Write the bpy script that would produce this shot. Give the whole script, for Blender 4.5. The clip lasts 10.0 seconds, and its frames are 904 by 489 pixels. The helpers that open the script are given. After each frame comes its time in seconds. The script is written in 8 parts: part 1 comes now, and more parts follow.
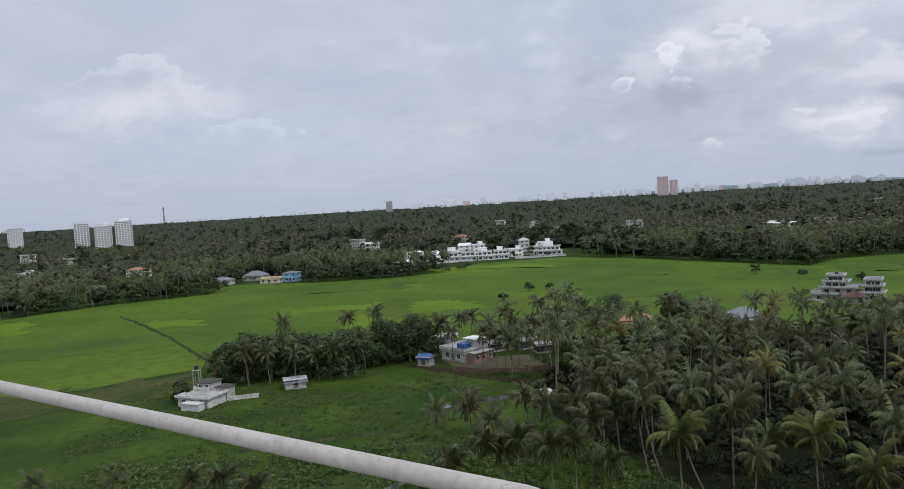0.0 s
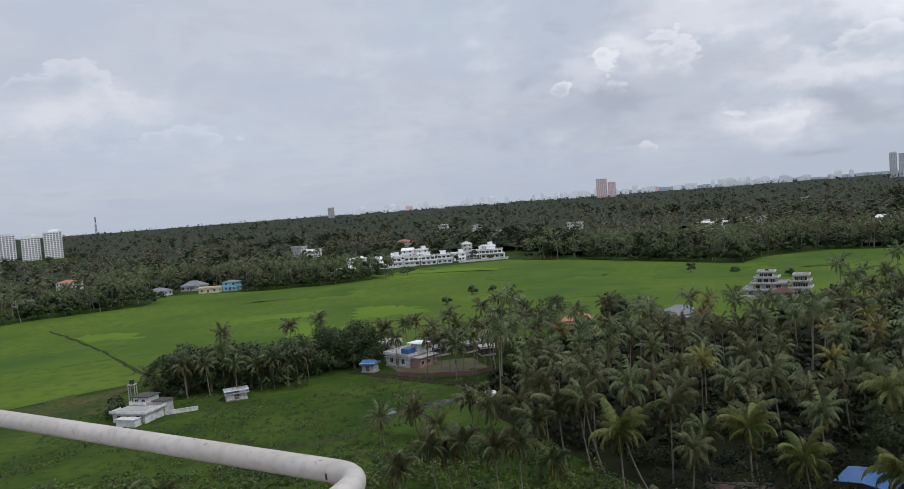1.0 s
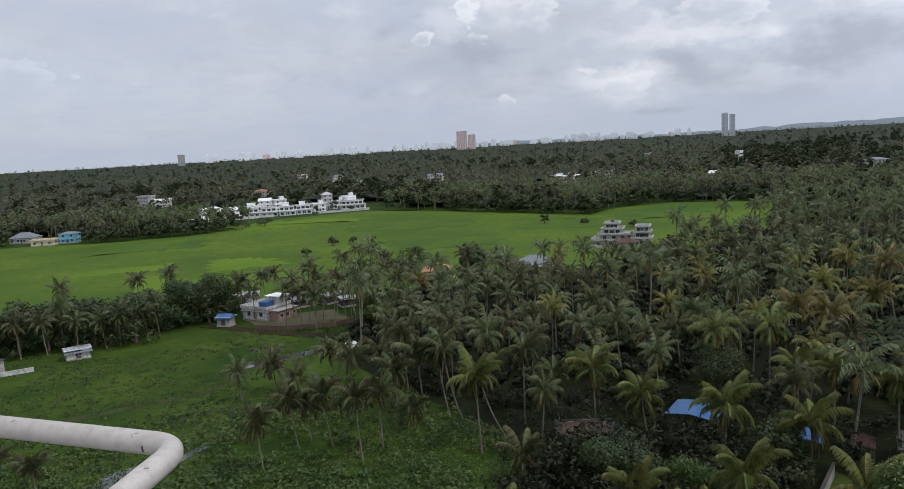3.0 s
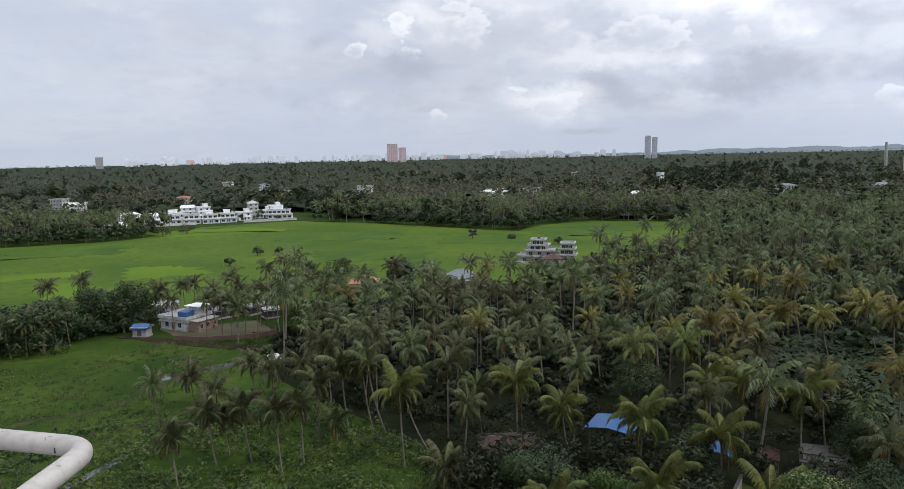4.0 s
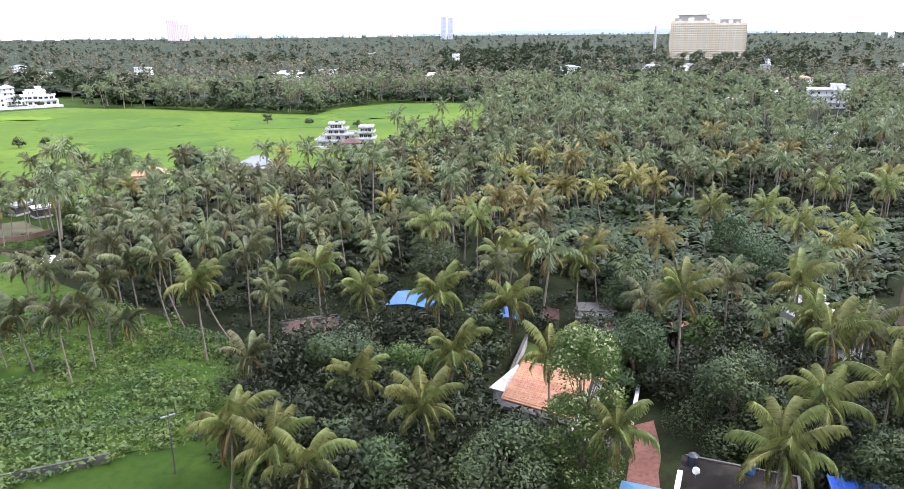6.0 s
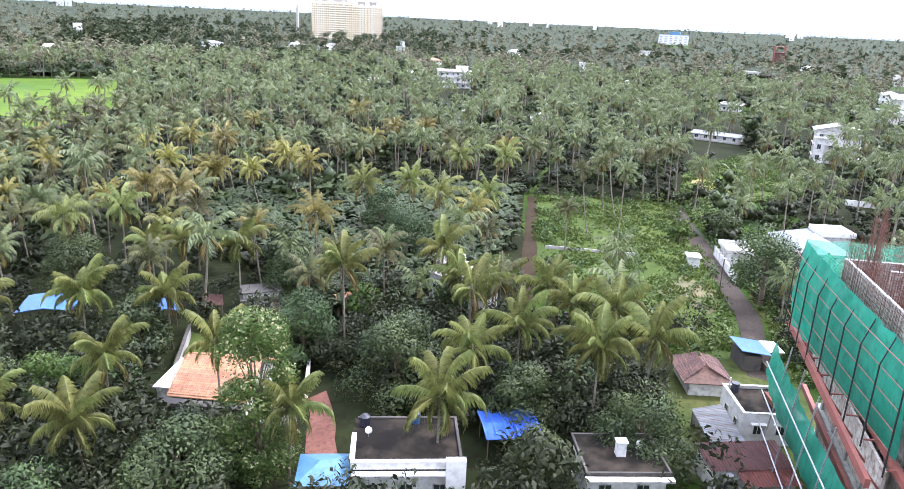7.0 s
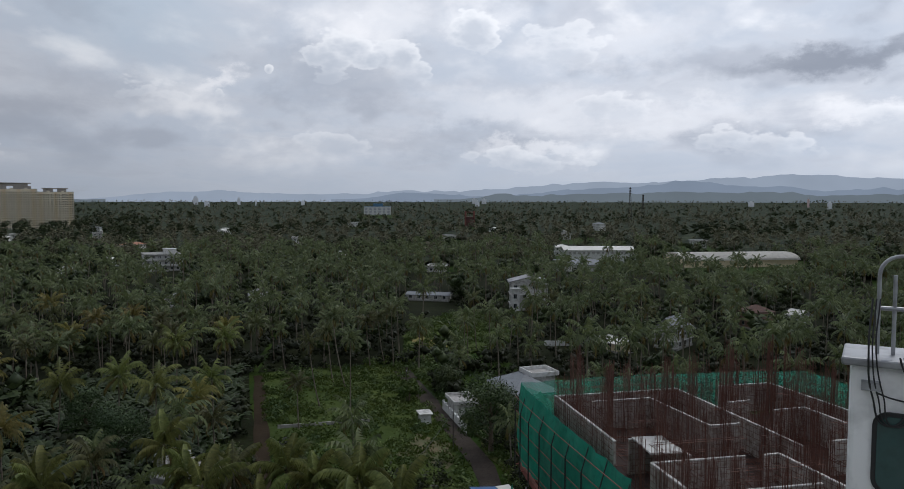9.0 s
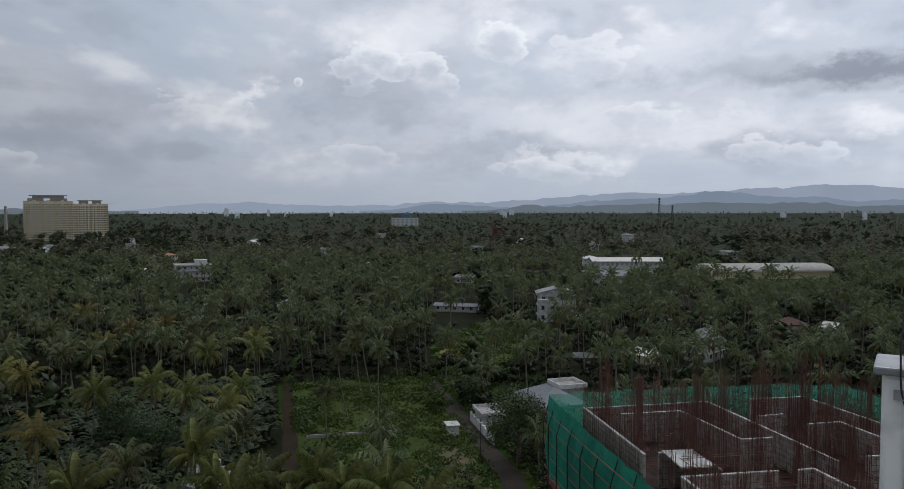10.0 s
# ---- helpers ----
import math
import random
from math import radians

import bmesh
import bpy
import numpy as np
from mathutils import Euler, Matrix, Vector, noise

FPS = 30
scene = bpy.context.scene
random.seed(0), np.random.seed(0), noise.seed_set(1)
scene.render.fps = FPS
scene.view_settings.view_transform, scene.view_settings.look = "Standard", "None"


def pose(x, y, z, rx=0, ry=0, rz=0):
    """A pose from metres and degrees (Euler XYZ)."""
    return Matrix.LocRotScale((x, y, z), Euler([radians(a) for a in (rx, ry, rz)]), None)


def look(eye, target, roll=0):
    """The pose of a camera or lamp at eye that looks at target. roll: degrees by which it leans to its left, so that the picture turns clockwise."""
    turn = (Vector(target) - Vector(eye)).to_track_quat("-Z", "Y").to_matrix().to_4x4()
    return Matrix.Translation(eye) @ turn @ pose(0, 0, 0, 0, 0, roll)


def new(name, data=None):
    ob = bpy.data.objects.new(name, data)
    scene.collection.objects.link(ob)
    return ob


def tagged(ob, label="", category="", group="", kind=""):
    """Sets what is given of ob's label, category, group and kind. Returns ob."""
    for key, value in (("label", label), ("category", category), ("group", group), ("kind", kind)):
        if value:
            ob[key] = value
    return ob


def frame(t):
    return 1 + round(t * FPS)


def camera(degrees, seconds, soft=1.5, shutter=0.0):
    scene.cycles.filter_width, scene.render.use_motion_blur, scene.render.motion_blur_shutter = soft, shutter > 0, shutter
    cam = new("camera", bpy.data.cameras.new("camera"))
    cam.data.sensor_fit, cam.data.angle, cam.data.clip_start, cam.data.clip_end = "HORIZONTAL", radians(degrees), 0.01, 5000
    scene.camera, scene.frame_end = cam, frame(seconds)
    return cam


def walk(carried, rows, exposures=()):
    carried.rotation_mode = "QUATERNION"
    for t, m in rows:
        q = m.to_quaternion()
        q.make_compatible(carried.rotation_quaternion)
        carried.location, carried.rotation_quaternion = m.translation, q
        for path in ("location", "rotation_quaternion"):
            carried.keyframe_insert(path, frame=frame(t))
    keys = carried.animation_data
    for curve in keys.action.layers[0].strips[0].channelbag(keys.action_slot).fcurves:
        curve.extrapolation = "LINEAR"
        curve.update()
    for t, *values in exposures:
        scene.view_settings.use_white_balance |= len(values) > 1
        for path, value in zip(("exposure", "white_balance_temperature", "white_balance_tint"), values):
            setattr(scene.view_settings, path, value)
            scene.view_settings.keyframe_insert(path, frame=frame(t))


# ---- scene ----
EXPOSURES = [(t, s, k, q) for t, s, k, q in ((0.0, -0.2, 6250, 12), (2.2, -0.22, 6250, 12), (2.7, -0.2, 6250, 12), (4.0, 0.02, 6280, 12), (5.0, -0.02, 6300, 12), (5.3, 0.15, 6250, 13), (6.2, 2.02, 5950, 21), (7.0, 2.17, 5950, 20), (7.5, 2.1, 6000, 21), (7.9, 1.9, 6050, 18), (8.1, 1.45, 6100, 16), (8.4, 0.22, 6200, 14), (8.7, -0.58, 6250, 11), (9.2, -0.83, 6250, 11), (10.0, -0.9, 6250, 11))]
cam = camera(63.65, 10.0, soft=0.6)


def gaze(x, y, z, yaw, pitch, roll):
    """A camera pose from its place and its yaw (to the left from +y), pitch (up) and roll, in degrees."""
    a, b = radians(yaw), radians(pitch)
    ahead = Vector((-math.sin(a) * math.cos(b), math.cos(a) * math.cos(b), math.sin(b)))
    return look((x, y, z), Vector((x, y, z)) + 10 * ahead, roll)


walk(cam, [
    (0, gaze(-0.000, 0.000, 42.000, -0.20, -3.24, -3.47)),
    (0.5, gaze(0.237, 0.019, 41.907, -3.20, -4.30, -3.24)),
    (1, gaze(0.338, -0.032, 41.901, -4.66, -3.17, -4.36)),
    (1.5, gaze(0.369, 0.005, 41.868, -8.20, -1.20, -4.99)),
    (2, gaze(0.390, -0.001, 41.871, -13.15, -3.70, -4.16)),
    (2.5, gaze(0.419, -0.058, 41.909, -15.45, -6.31, -3.55)),
    (2.7, gaze(0.427, -0.054, 41.923, -14.74, -7.83, -3.54)),
    (4, gaze(0.476, -0.465, 42.046, -21.03, -6.91, -1.19)),
    (4.5, gaze(0.462, -0.385, 41.982, -22.78, -8.16, -1.19)),
    (5, gaze(0.495, -0.428, 41.950, -23.69, -11.72, -1.31)),
    (5.2, gaze(0.509, -0.431, 41.877, -25.09, -13.69, -1.39)),
    (6.3, gaze(1.102, -1.160, 41.997, -43.80, -16.24, 0.04)),
    (6.5, gaze(1.023, -1.046, 41.803, -49.75, -16.26, 0.48)),
    (7, gaze(0.889, -1.238, 41.932, -63.96, -17.35, 2.66)),
    (7.5, gaze(0.674, -1.072, 42.199, -72.43, -14.02, 3.10)),
    (8, gaze(0.606, -1.176, 42.310, -78.95, -8.10, 2.00)),
    (8.5, gaze(0.540, -1.162, 42.273, -84.85, -3.86, 0.66)),
    (9, gaze(0.445, -1.082, 42.321, -85.39, -3.55, 0.05)),
    (9.5, gaze(0.439, -1.109, 42.316, -84.75, -2.62, -0.12)),
    (10, gaze(0.289, -1.060, 42.317, -83.24, -2.67, -0.07))],
    exposures=EXPOSURES)

# ---- world: broken monsoon cloud over a pale blue sky ----
world = bpy.data.worlds.new("sky")
world.use_nodes = True
scene.world = world
wt = world.node_tree
wt.nodes.clear()


def wmath(op, a, b=0.0, c=0.0, clamp=False):
    n = wt.nodes.new("ShaderNodeMath")
    n.operation, n.use_clamp = op, clamp
    for i, v in enumerate((a, b, c)):
        if isinstance(v, (int, float)):
            n.inputs[i].default_value = v
        else:
            wt.links.new(v, n.inputs[i])
    return n.outputs[0]


def wstep(x, lo, hi):
    n = wt.nodes.new("ShaderNodeMapRange")
    n.interpolation_type = "SMOOTHSTEP"
    n.inputs[1].default_value, n.inputs[2].default_value = lo, hi
    wt.links.new(x, n.inputs[0])
    return n.outputs[0]


def wmix(f, a, b):
    n = wt.nodes.new("ShaderNodeMix")
    n.data_type = "RGBA"
    for sock, v in ((n.inputs[0], f), (n.inputs[6], a), (n.inputs[7], b)):
        if isinstance(v, (int, float)):
            sock.default_value = v
        elif isinstance(v, tuple):
            sock.default_value = (*v, 1)
        else:
            wt.links.new(v, sock)
    return n.outputs[2]


def wcomb(x, y, z=0.0):
    n = wt.nodes.new("ShaderNodeCombineXYZ")
    for i, v in enumerate((x, y, z)):
        if isinstance(v, (int, float)):
            n.inputs[i].default_value = v
        else:
            wt.links.new(v, n.inputs[i])
    return n.outputs[0]


def wnoise(vec, scale, detail, rough=0.55, distort=0.0):
    n = wt.nodes.new("ShaderNodeTexNoise")
    wt.links.new(vec, n.inputs["Vector"])
    n.inputs["Scale"].default_value, n.inputs["Detail"].default_value = scale, detail
    n.inputs["Roughness"].default_value, n.inputs["Distortion"].default_value = rough, distort
    return n.outputs[0]


SUN_AZ, SUN_EL = 128.0, 55.0  # degrees clockwise from +y, and above the horizon
tex = wt.nodes.new("ShaderNodeTexCoord").outputs["Generated"]
sep = wt.nodes.new("ShaderNodeSeparateXYZ")
wt.links.new(tex, sep.inputs[0])
dx, dy, dz = sep.outputs
el = wmath("MULTIPLY", wmath("ARCSINE", dz), 57.2958)
az = wmath("MULTIPLY", wmath("ARCTAN2", dx, dy), 57.2958)
up = wmath("ADD", wmath("MAXIMUM", dz, 0.0), 0.16)
plane = wcomb(wmath("DIVIDE", dx, up), wmath("DIVIDE", dy, up))
# angles bent by noise, so that cloud edges are ragged
billow = wcomb(dx, dy, wmath("MULTIPLY", dz, 1.6))
w1 = wmath("SUBTRACT", wnoise(billow, 9.0, 6, 0.62), 0.5)
w2 = wmath("SUBTRACT", wnoise(wcomb(dy, dx, wmath("MULTIPLY", dz, 1.6)), 11.0, 6, 0.62), 0.5)
azw = wmath("ADD", az, wmath("MULTIPLY", w1, 13.0))
elw = wmath("ADD", el, wmath("MULTIPLY", w2, 7.0))


def cloud(a, e, ra, re, soft=0.5):
    """How far a direction lies inside a cloud of that centre and half size, in degrees: 0 outside, 1 inside."""
    qa = wmath("DIVIDE", wmath("SUBTRACT", azw, a), ra)
    qe = wmath("DIVIDE", wmath("SUBTRACT", elw, e), re)
    d = wmath("SQRT", wmath("ADD", wmath("MULTIPLY", qa, qa), wmath("MULTIPLY", qe, qe)))
    return wstep(wmath("SUBTRACT", 1.0, d), 0.0, soft)


sky = wt.nodes.new("ShaderNodeTexSky")
sky.sky_type, sky.sun_disc = "NISHITA", False
sky.sun_elevation, sky.sun_rotation = radians(SUN_EL), radians(SUN_AZ)
skyc = wt.nodes.new("ShaderNodeVectorMath")
skyc.operation = "SCALE"
skyc.inputs[3].default_value = 0.07
wt.links.new(sky.outputs[0], skyc.inputs[0])
big = wnoise(plane, 0.8, 7, 0.52, 0.4)
fine = wnoise(plane, 2.6, 8, 0.6, 0.6)
puff = wnoise(billow, 6.5, 8, 0.58, 0.3)
mixd = wmath("ADD", wmath("MULTIPLY", big, 0.45), wmath("ADD", wmath("MULTIPLY", fine, 0.3), wmath("MULTIPLY", puff, 0.25)))
veil = wmix(wstep(mixd, 0.22, 0.42), skyc.outputs[0], (0.58, 0.635, 0.72))
col = wmix(wstep(mixd, 0.42, 0.60), veil, (0.70, 0.73, 0.785))
shade = wmath("MULTIPLY", wstep(wmath("ADD", wmath("MULTIPLY", fine, 0.6), wmath("MULTIPLY", big, 0.4)), 0.47, 0.66), 0.38)
col = wmix(shade, col, (0.44, 0.475, 0.555))
# lit and shaded sides of the billows: the density here against that nearer the sun
sway = wcomb(wmath("ADD", dx, 0.032), wmath("SUBTRACT", dy, 0.01), wmath("ADD", wmath("MULTIPLY", dz, 1.9), 0.062))
here = wcomb(dx, dy, wmath("MULTIPLY", dz, 1.9))


def wcells(vec, size):
    n = wt.nodes.new("ShaderNodeTexVoronoi")
    n.feature = "SMOOTH_F1"
    wt.links.new(vec, n.inputs["Vector"])
    n.inputs["Scale"].default_value, n.inputs["Detail"].default_value = size, 3.0
    n.inputs["Roughness"].default_value, n.inputs["Smoothness"].default_value = 0.55, 0.35
    return n.outputs["Distance"]


def wshift(vec, far):
    n = wt.nodes.new("ShaderNodeVectorMath")
    n.operation = "ADD"
    wt.links.new(vec, n.inputs[0])
    n.inputs[1].default_value = far
    return n.outputs[0]


soft_relief = wmath("SUBTRACT", wnoise(here, 3.9, 8, 0.53, 0.2), wnoise(sway, 3.9, 8, 0.53, 0.2))
knobs = wmath("SUBTRACT", wcells(wshift(here, (0.016, -0.005, 0.034)), 5.0), wcells(here, 5.0))
relief = wmath("ADD", wmath("MULTIPLY", soft_relief, 0.9), wmath("MULTIPLY", knobs, 0.2))
structure = wstep(wmath("ADD", az, wmath("MULTIPLY", w1, 60.0)), -12.0, 30.0)
structure = wmath("MULTIPLY", structure, wstep(el, 0.3, 4.0))
col = wmix(wmath("MULTIPLY", wmath("MULTIPLY", wstep(relief, 0.01, 0.19), structure), 0.85), col, (0.98, 0.985, 1.0))
col = wmix(wmath("MULTIPLY", wmath("MULTIPLY", wstep(relief, -0.02, -0.16), structure), 0.6), col, (0.42, 0.455, 0.525))
GREY, DARK, WHITE, BLUE = (0.43, 0.465, 0.535), (0.28, 0.31, 0.37), (1.0, 1.0, 1.02), (0.52, 0.63, 0.735)
for a, e, ra, re, soft, amount, tint in (
        (5, 14, 10, 5, 1.0, 0.45, BLUE), (-14, 5.5, 16, 3.2, 1.0, 0.45, BLUE), (62, 13, 12, 5, 1.0, 0.5, BLUE),
        (17, 6.5, 13, 4.5, 0.7, 0.30, GREY), (17.3, 9.8, 3.4, 2.2, 0.8, 0.3, WHITE), (29, 4.2, 6, 1.8, 0.9, 0.55, WHITE),
        (24, 13, 8, 3.2, 0.8, 0.45, WHITE), (36, 12, 9, 3.4, 0.7, 0.55, WHITE), (44, 13.5, 7, 3.0, 0.8, 0.5, WHITE), (33, 7.5, 8, 1.6, 0.9, 0.5, WHITE), (43, 5.3, 7, 1.9, 0.9, 0.75, GREY), (-22, 8, 9, 2.5, 1.0, 0.45, WHITE),
        (79, 12.6, 6.5, 3.6, 0.8, 0.5, WHITE), (87, 13.8, 4.5, 2.6, 0.8, 0.5, WHITE), (97, 11.5, 9, 3.0, 0.8, 0.4, WHITE), (103, 6.0, 8, 1.8, 0.8, 0.4, WHITE), (77, 9.6, 9, 3.2, 0.8, 0.55, GREY),
        (67.8, 8.7, 2.2, 1.0, 0.9, 0.7, WHITE), (92, 7.0, 14, 2.4, 0.9, 0.40, WHITE), (84, 4.6, 12, 1.6, 0.9, 0.40, GREY),
        (92, 3.8, 6, 0.9, 0.8, 0.55, WHITE), (112, 9.4, 9, 1.5, 0.8, 0.85, DARK), (116, 6.2, 5, 1.3, 0.8, 0.6, WHITE), (60, 8.0, 8, 2.2, 1.0, 0.4, GREY)):
    col = wmix(wmath("MULTIPLY", cloud(a, e, ra, re, soft), amount), col, tint)
# heaped clouds: a bright knobbly rim over a shaded body
cauliflower = wmath("ADD", wmath("MULTIPLY", wmath("SUBTRACT", wcells(here, 17.0), 0.42), 0.75), wmath("MULTIPLY", w1, 0.9))


def heap(col, a, e, ra, re, amount, body=(0.60, 0.645, 0.715)):
    qa = wmath("DIVIDE", wmath("SUBTRACT", az, a), ra)
    qe = wmath("DIVIDE", wmath("SUBTRACT", el, e), re)
    d = wmath("SQRT", wmath("ADD", wmath("MULTIPLY", qa, qa), wmath("MULTIPLY", qe, qe)))
    d = wmath("ADD", d, cauliflower)
    mask = wmath("MULTIPLY", wstep(wmath("SUBTRACT", 1.0, d), 0.0, 0.16), wstep(qe, -0.9, -0.1))
    rim = wstep(wmath("ADD", wmath("MULTIPLY", d, 0.75), wmath("ADD", wmath("MULTIPLY", qe, 0.45), wmath("MULTIPLY", qa, 0.2))), 0.3, 0.85)
    return wmix(wmath("MULTIPLY", mask, amount), col, wmix(rim, body, (0.96, 0.975, 1.0)))


for a, e, ra, re, amount in (
        (76.2, 11.2, 5.6, 4.4, 0.85), (81.6, 10.8, 3.6, 3.2, 0.75), (87.2, 12.4, 3.9, 3.4, 0.8), (93.5, 11.5, 5.0, 3.4, 0.5), (67.9, 8.0, 1.3, 1.2, 0.85), (71.4, 9.6, 0.8, 0.8, 0.8), (63, 7.6, 4, 1.8, 0.45),
        (91.5, 2.9, 8.0, 2.6, 0.6), (77, 4.2, 6.5, 1.9, 0.4), (108, 4.0, 6.5, 1.9, 0.5), (98, 7.0, 5.5, 2.2, 0.45), (116, 5.6, 5, 2, 0.45),
        (17.6, 8.8, 3.2, 2.9, 0.8), (14.3, 8.0, 1.8, 1.6, 0.7), (23, 9.6, 4.2, 3.6, 0.6), (20.4, 3.1, 1.7, 0.9, 0.6), (28.5, 3.6, 5.0, 2.0, 0.5), (36, 8.2, 5.0, 2.6, 0.5), (42.4, 8.6, 4.0, 2.2, 0.5), (52.7, 3.3, 3.2, 1.3, 0.5),
        (-22, 10, 7, 3.2, 0.35), (-14, 6, 6, 1.8, 0.25), (32, 12.5, 5, 2.6, 0.4)):
    col = heap(col, a, e, ra, re, amount)
# pale haze at the foot of the sky
foot = wstep(wmath("ABSOLUTE", el), 5.5, 0.0)
col = wmix(wmath("MULTIPLY", foot, 0.62), col, (0.50, 0.555, 0.635))
# the cloud glows towards the hidden sun
sa, se = radians(SUN_AZ), radians(SUN_EL)
facing = wmath("ADD", wmath("ADD", wmath("MULTIPLY", dx, math.sin(sa) * math.cos(se)), wmath("MULTIPLY", dy, math.cos(sa) * math.cos(se))), wmath("MULTIPLY", dz, math.sin(se)))
gain = wmath("ADD", 1.0, wmath("MULTIPLY", wstep(facing, 0.0, 0.8), 0.85))
bg = wt.nodes.new("ShaderNodeBackground")
wt.links.new(gain, bg.inputs[1])
wt.links.new(col, bg.inputs[0])
wout = wt.nodes.new("ShaderNodeOutputWorld")
wt.links.new(bg.outputs[0], wout.inputs[0])

sun = new("sun", bpy.data.lights.new("sun", "SUN"))
sun.data.energy, sun.data.angle, sun.data.color = 1.4, radians(10), (1.0, 0.96, 0.9)
sun.matrix_world = look((math.sin(sa) * math.cos(se) * 300, math.cos(sa) * math.cos(se) * 300, math.sin(se) * 300), (0, 0, 0))

# ---- materials ----


def mat(name, a, b, scale=0.5, rough=0.8, c=None, fine=8.0, bump=0.0, metal=0.0, vary=0.0, leaf=0.0, space="world", spread=(0.35, 0.65), alpha=1.0, stretch=(1, 1, 1)):
    """A surface of two colours mixed by coarse noise, a third by fine noise, with bump, and with a shift from object to object."""
    m = bpy.data.materials.new(name)
    m.use_nodes = True
    t = m.node_tree
    bsdf = t.nodes["Principled BSDF"]
    out = t.nodes["Material Output"]
    if space == "world":
        vec = t.nodes.new("ShaderNodeNewGeometry").outputs["Position"]
    else:
        vec = t.nodes.new("ShaderNodeTexCoord").outputs["Object"]
    mp = t.nodes.new("ShaderNodeMapping")
    mp.inputs["Scale"].default_value = stretch
    t.links.new(vec, mp.inputs["Vector"])
    vec = mp.outputs[0]

    def noise_node(s, detail):
        n = t.nodes.new("ShaderNodeTexNoise")
        n.inputs["Scale"].default_value, n.inputs["Detail"].default_value = s, detail
        t.links.new(vec, n.inputs["Vector"])
        return n.outputs[0]

    def ranged(x, lo, hi):
        n = t.nodes.new("ShaderNodeMapRange")
        n.inputs[1].default_value, n.inputs[2].default_value = lo, hi
        t.links.new(x, n.inputs[0])
        return n.outputs[0]

    def mixed(f, p, q):
        n = t.nodes.new("ShaderNodeMix")
        n.data_type = "RGBA"
        t.links.new(f, n.inputs[0])
        for sock, v in ((n.inputs[6], p), (n.inputs[7], q)):
            if isinstance(v, tuple):
                sock.default_value = (*v, 1)
            else:
                t.links.new(v, sock)
        return n.outputs[2]
    n1, n2 = noise_node(scale, 4), noise_node(fine, 5)
    colour = mixed(ranged(n1, *spread), a, b)
    colour = mixed(ranged(n2, 0.45, 0.75), colour, c or tuple(0.5 * (p + q) * 0.7 for p, q in zip(a, b)))
    if vary:
        hsv = t.nodes.new("ShaderNodeHueSaturation")
        rnd = t.nodes.new("ShaderNodeObjectInfo").outputs["Random"]
        isl = t.nodes.new("ShaderNodeNewGeometry").outputs["Random Per Island"]
        add = t.nodes.new("ShaderNodeMath")
        t.links.new(rnd, add.inputs[0])
        t.links.new(isl, add.inputs[1])
        v = t.nodes.new("ShaderNodeMapRange")
        v.inputs[2].default_value, v.inputs[3].default_value, v.inputs[4].default_value = 2.0, 1 - vary, 1 + vary
        t.links.new(add.outputs[0], v.inputs[0])
        t.links.new(v.outputs[0], hsv.inputs["Value"])
        hue = t.nodes.new("ShaderNodeMapRange")
        hue.inputs[3].default_value, hue.inputs[4].default_value = 0.5 - vary * 0.06, 0.5 + vary * 0.05
        t.links.new(rnd, hue.inputs[0])
        t.links.new(hue.outputs[0], hsv.inputs["Hue"])
        t.links.new(colour, hsv.inputs["Color"])
        colour = hsv.outputs[0]
    t.links.new(colour, bsdf.inputs["Base Color"])
    bsdf.inputs["Roughness"].default_value, bsdf.inputs["Metallic"].default_value = rough, metal
    if bump:
        bn = t.nodes.new("ShaderNodeBump")
        bn.inputs["Strength"].default_value = 0.6
        bn.inputs["Distance"].default_value = bump
        t.links.new(n2, bn.inputs["Height"])
        t.links.new(bn.outputs[0], bsdf.inputs["Normal"])
    if leaf:
        tr = t.nodes.new("ShaderNodeBsdfTranslucent")
        t.links.new(colour, tr.inputs[0])
        ms = t.nodes.new("ShaderNodeMixShader")
        ms.inputs[0].default_value = leaf
        t.links.new(bsdf.outputs[0], ms.inputs[1])
        t.links.new(tr.outputs[0], ms.inputs[2])
        t.links.new(ms.outputs[0], out.inputs[0])
    if alpha < 1:
        bsdf.inputs["Alpha"].default_value = alpha
    return m


GRASS = mat("grass", (0.019, 0.041, 0.006), (0.036, 0.058, 0.009), 0.05, 0.9, (0.017, 0.036, 0.006), 0.9, 0.25)
MEADOW = mat("meadow", (0.018, 0.043, 0.006), (0.059, 0.090, 0.013), 0.055, 0.9, (0.025, 0.048, 0.009), 0.5, 0.4, spread=(0.3, 0.7))
PADDY = mat("paddy", (0.051, 0.092, 0.011), (0.090, 0.135, 0.015), 0.018, 0.85, (0.046, 0.086, 0.014), 0.25, 0.1)
PADDY_RIPE = mat("paddy_ripe", (0.078, 0.132, 0.012), (0.108, 0.168, 0.016), 0.04, 0.85, (0.082, 0.150, 0.013), 0.3, 0.1)
PADDY_DULL = mat("paddy_dull", (0.040, 0.086, 0.013), (0.074, 0.124, 0.013), 0.03, 0.9, (0.058, 0.083, 0.027), 0.2, 0.1)
SCRUB = mat("scrub", (0.038, 0.056, 0.015), (0.075, 0.075, 0.026), 0.1, 0.95, (0.022, 0.038, 0.011), 0.8, 0.3)
# soil under the palms, with their shade painted in as a darker brown-green
WOODFLOOR_SHADED = mat("wood_floor_shaded", (0.010, 0.014, 0.006), (0.019, 0.024, 0.009), 0.08, 0.95, (0.013, 0.011, 0.006), 0.9, 0.3)
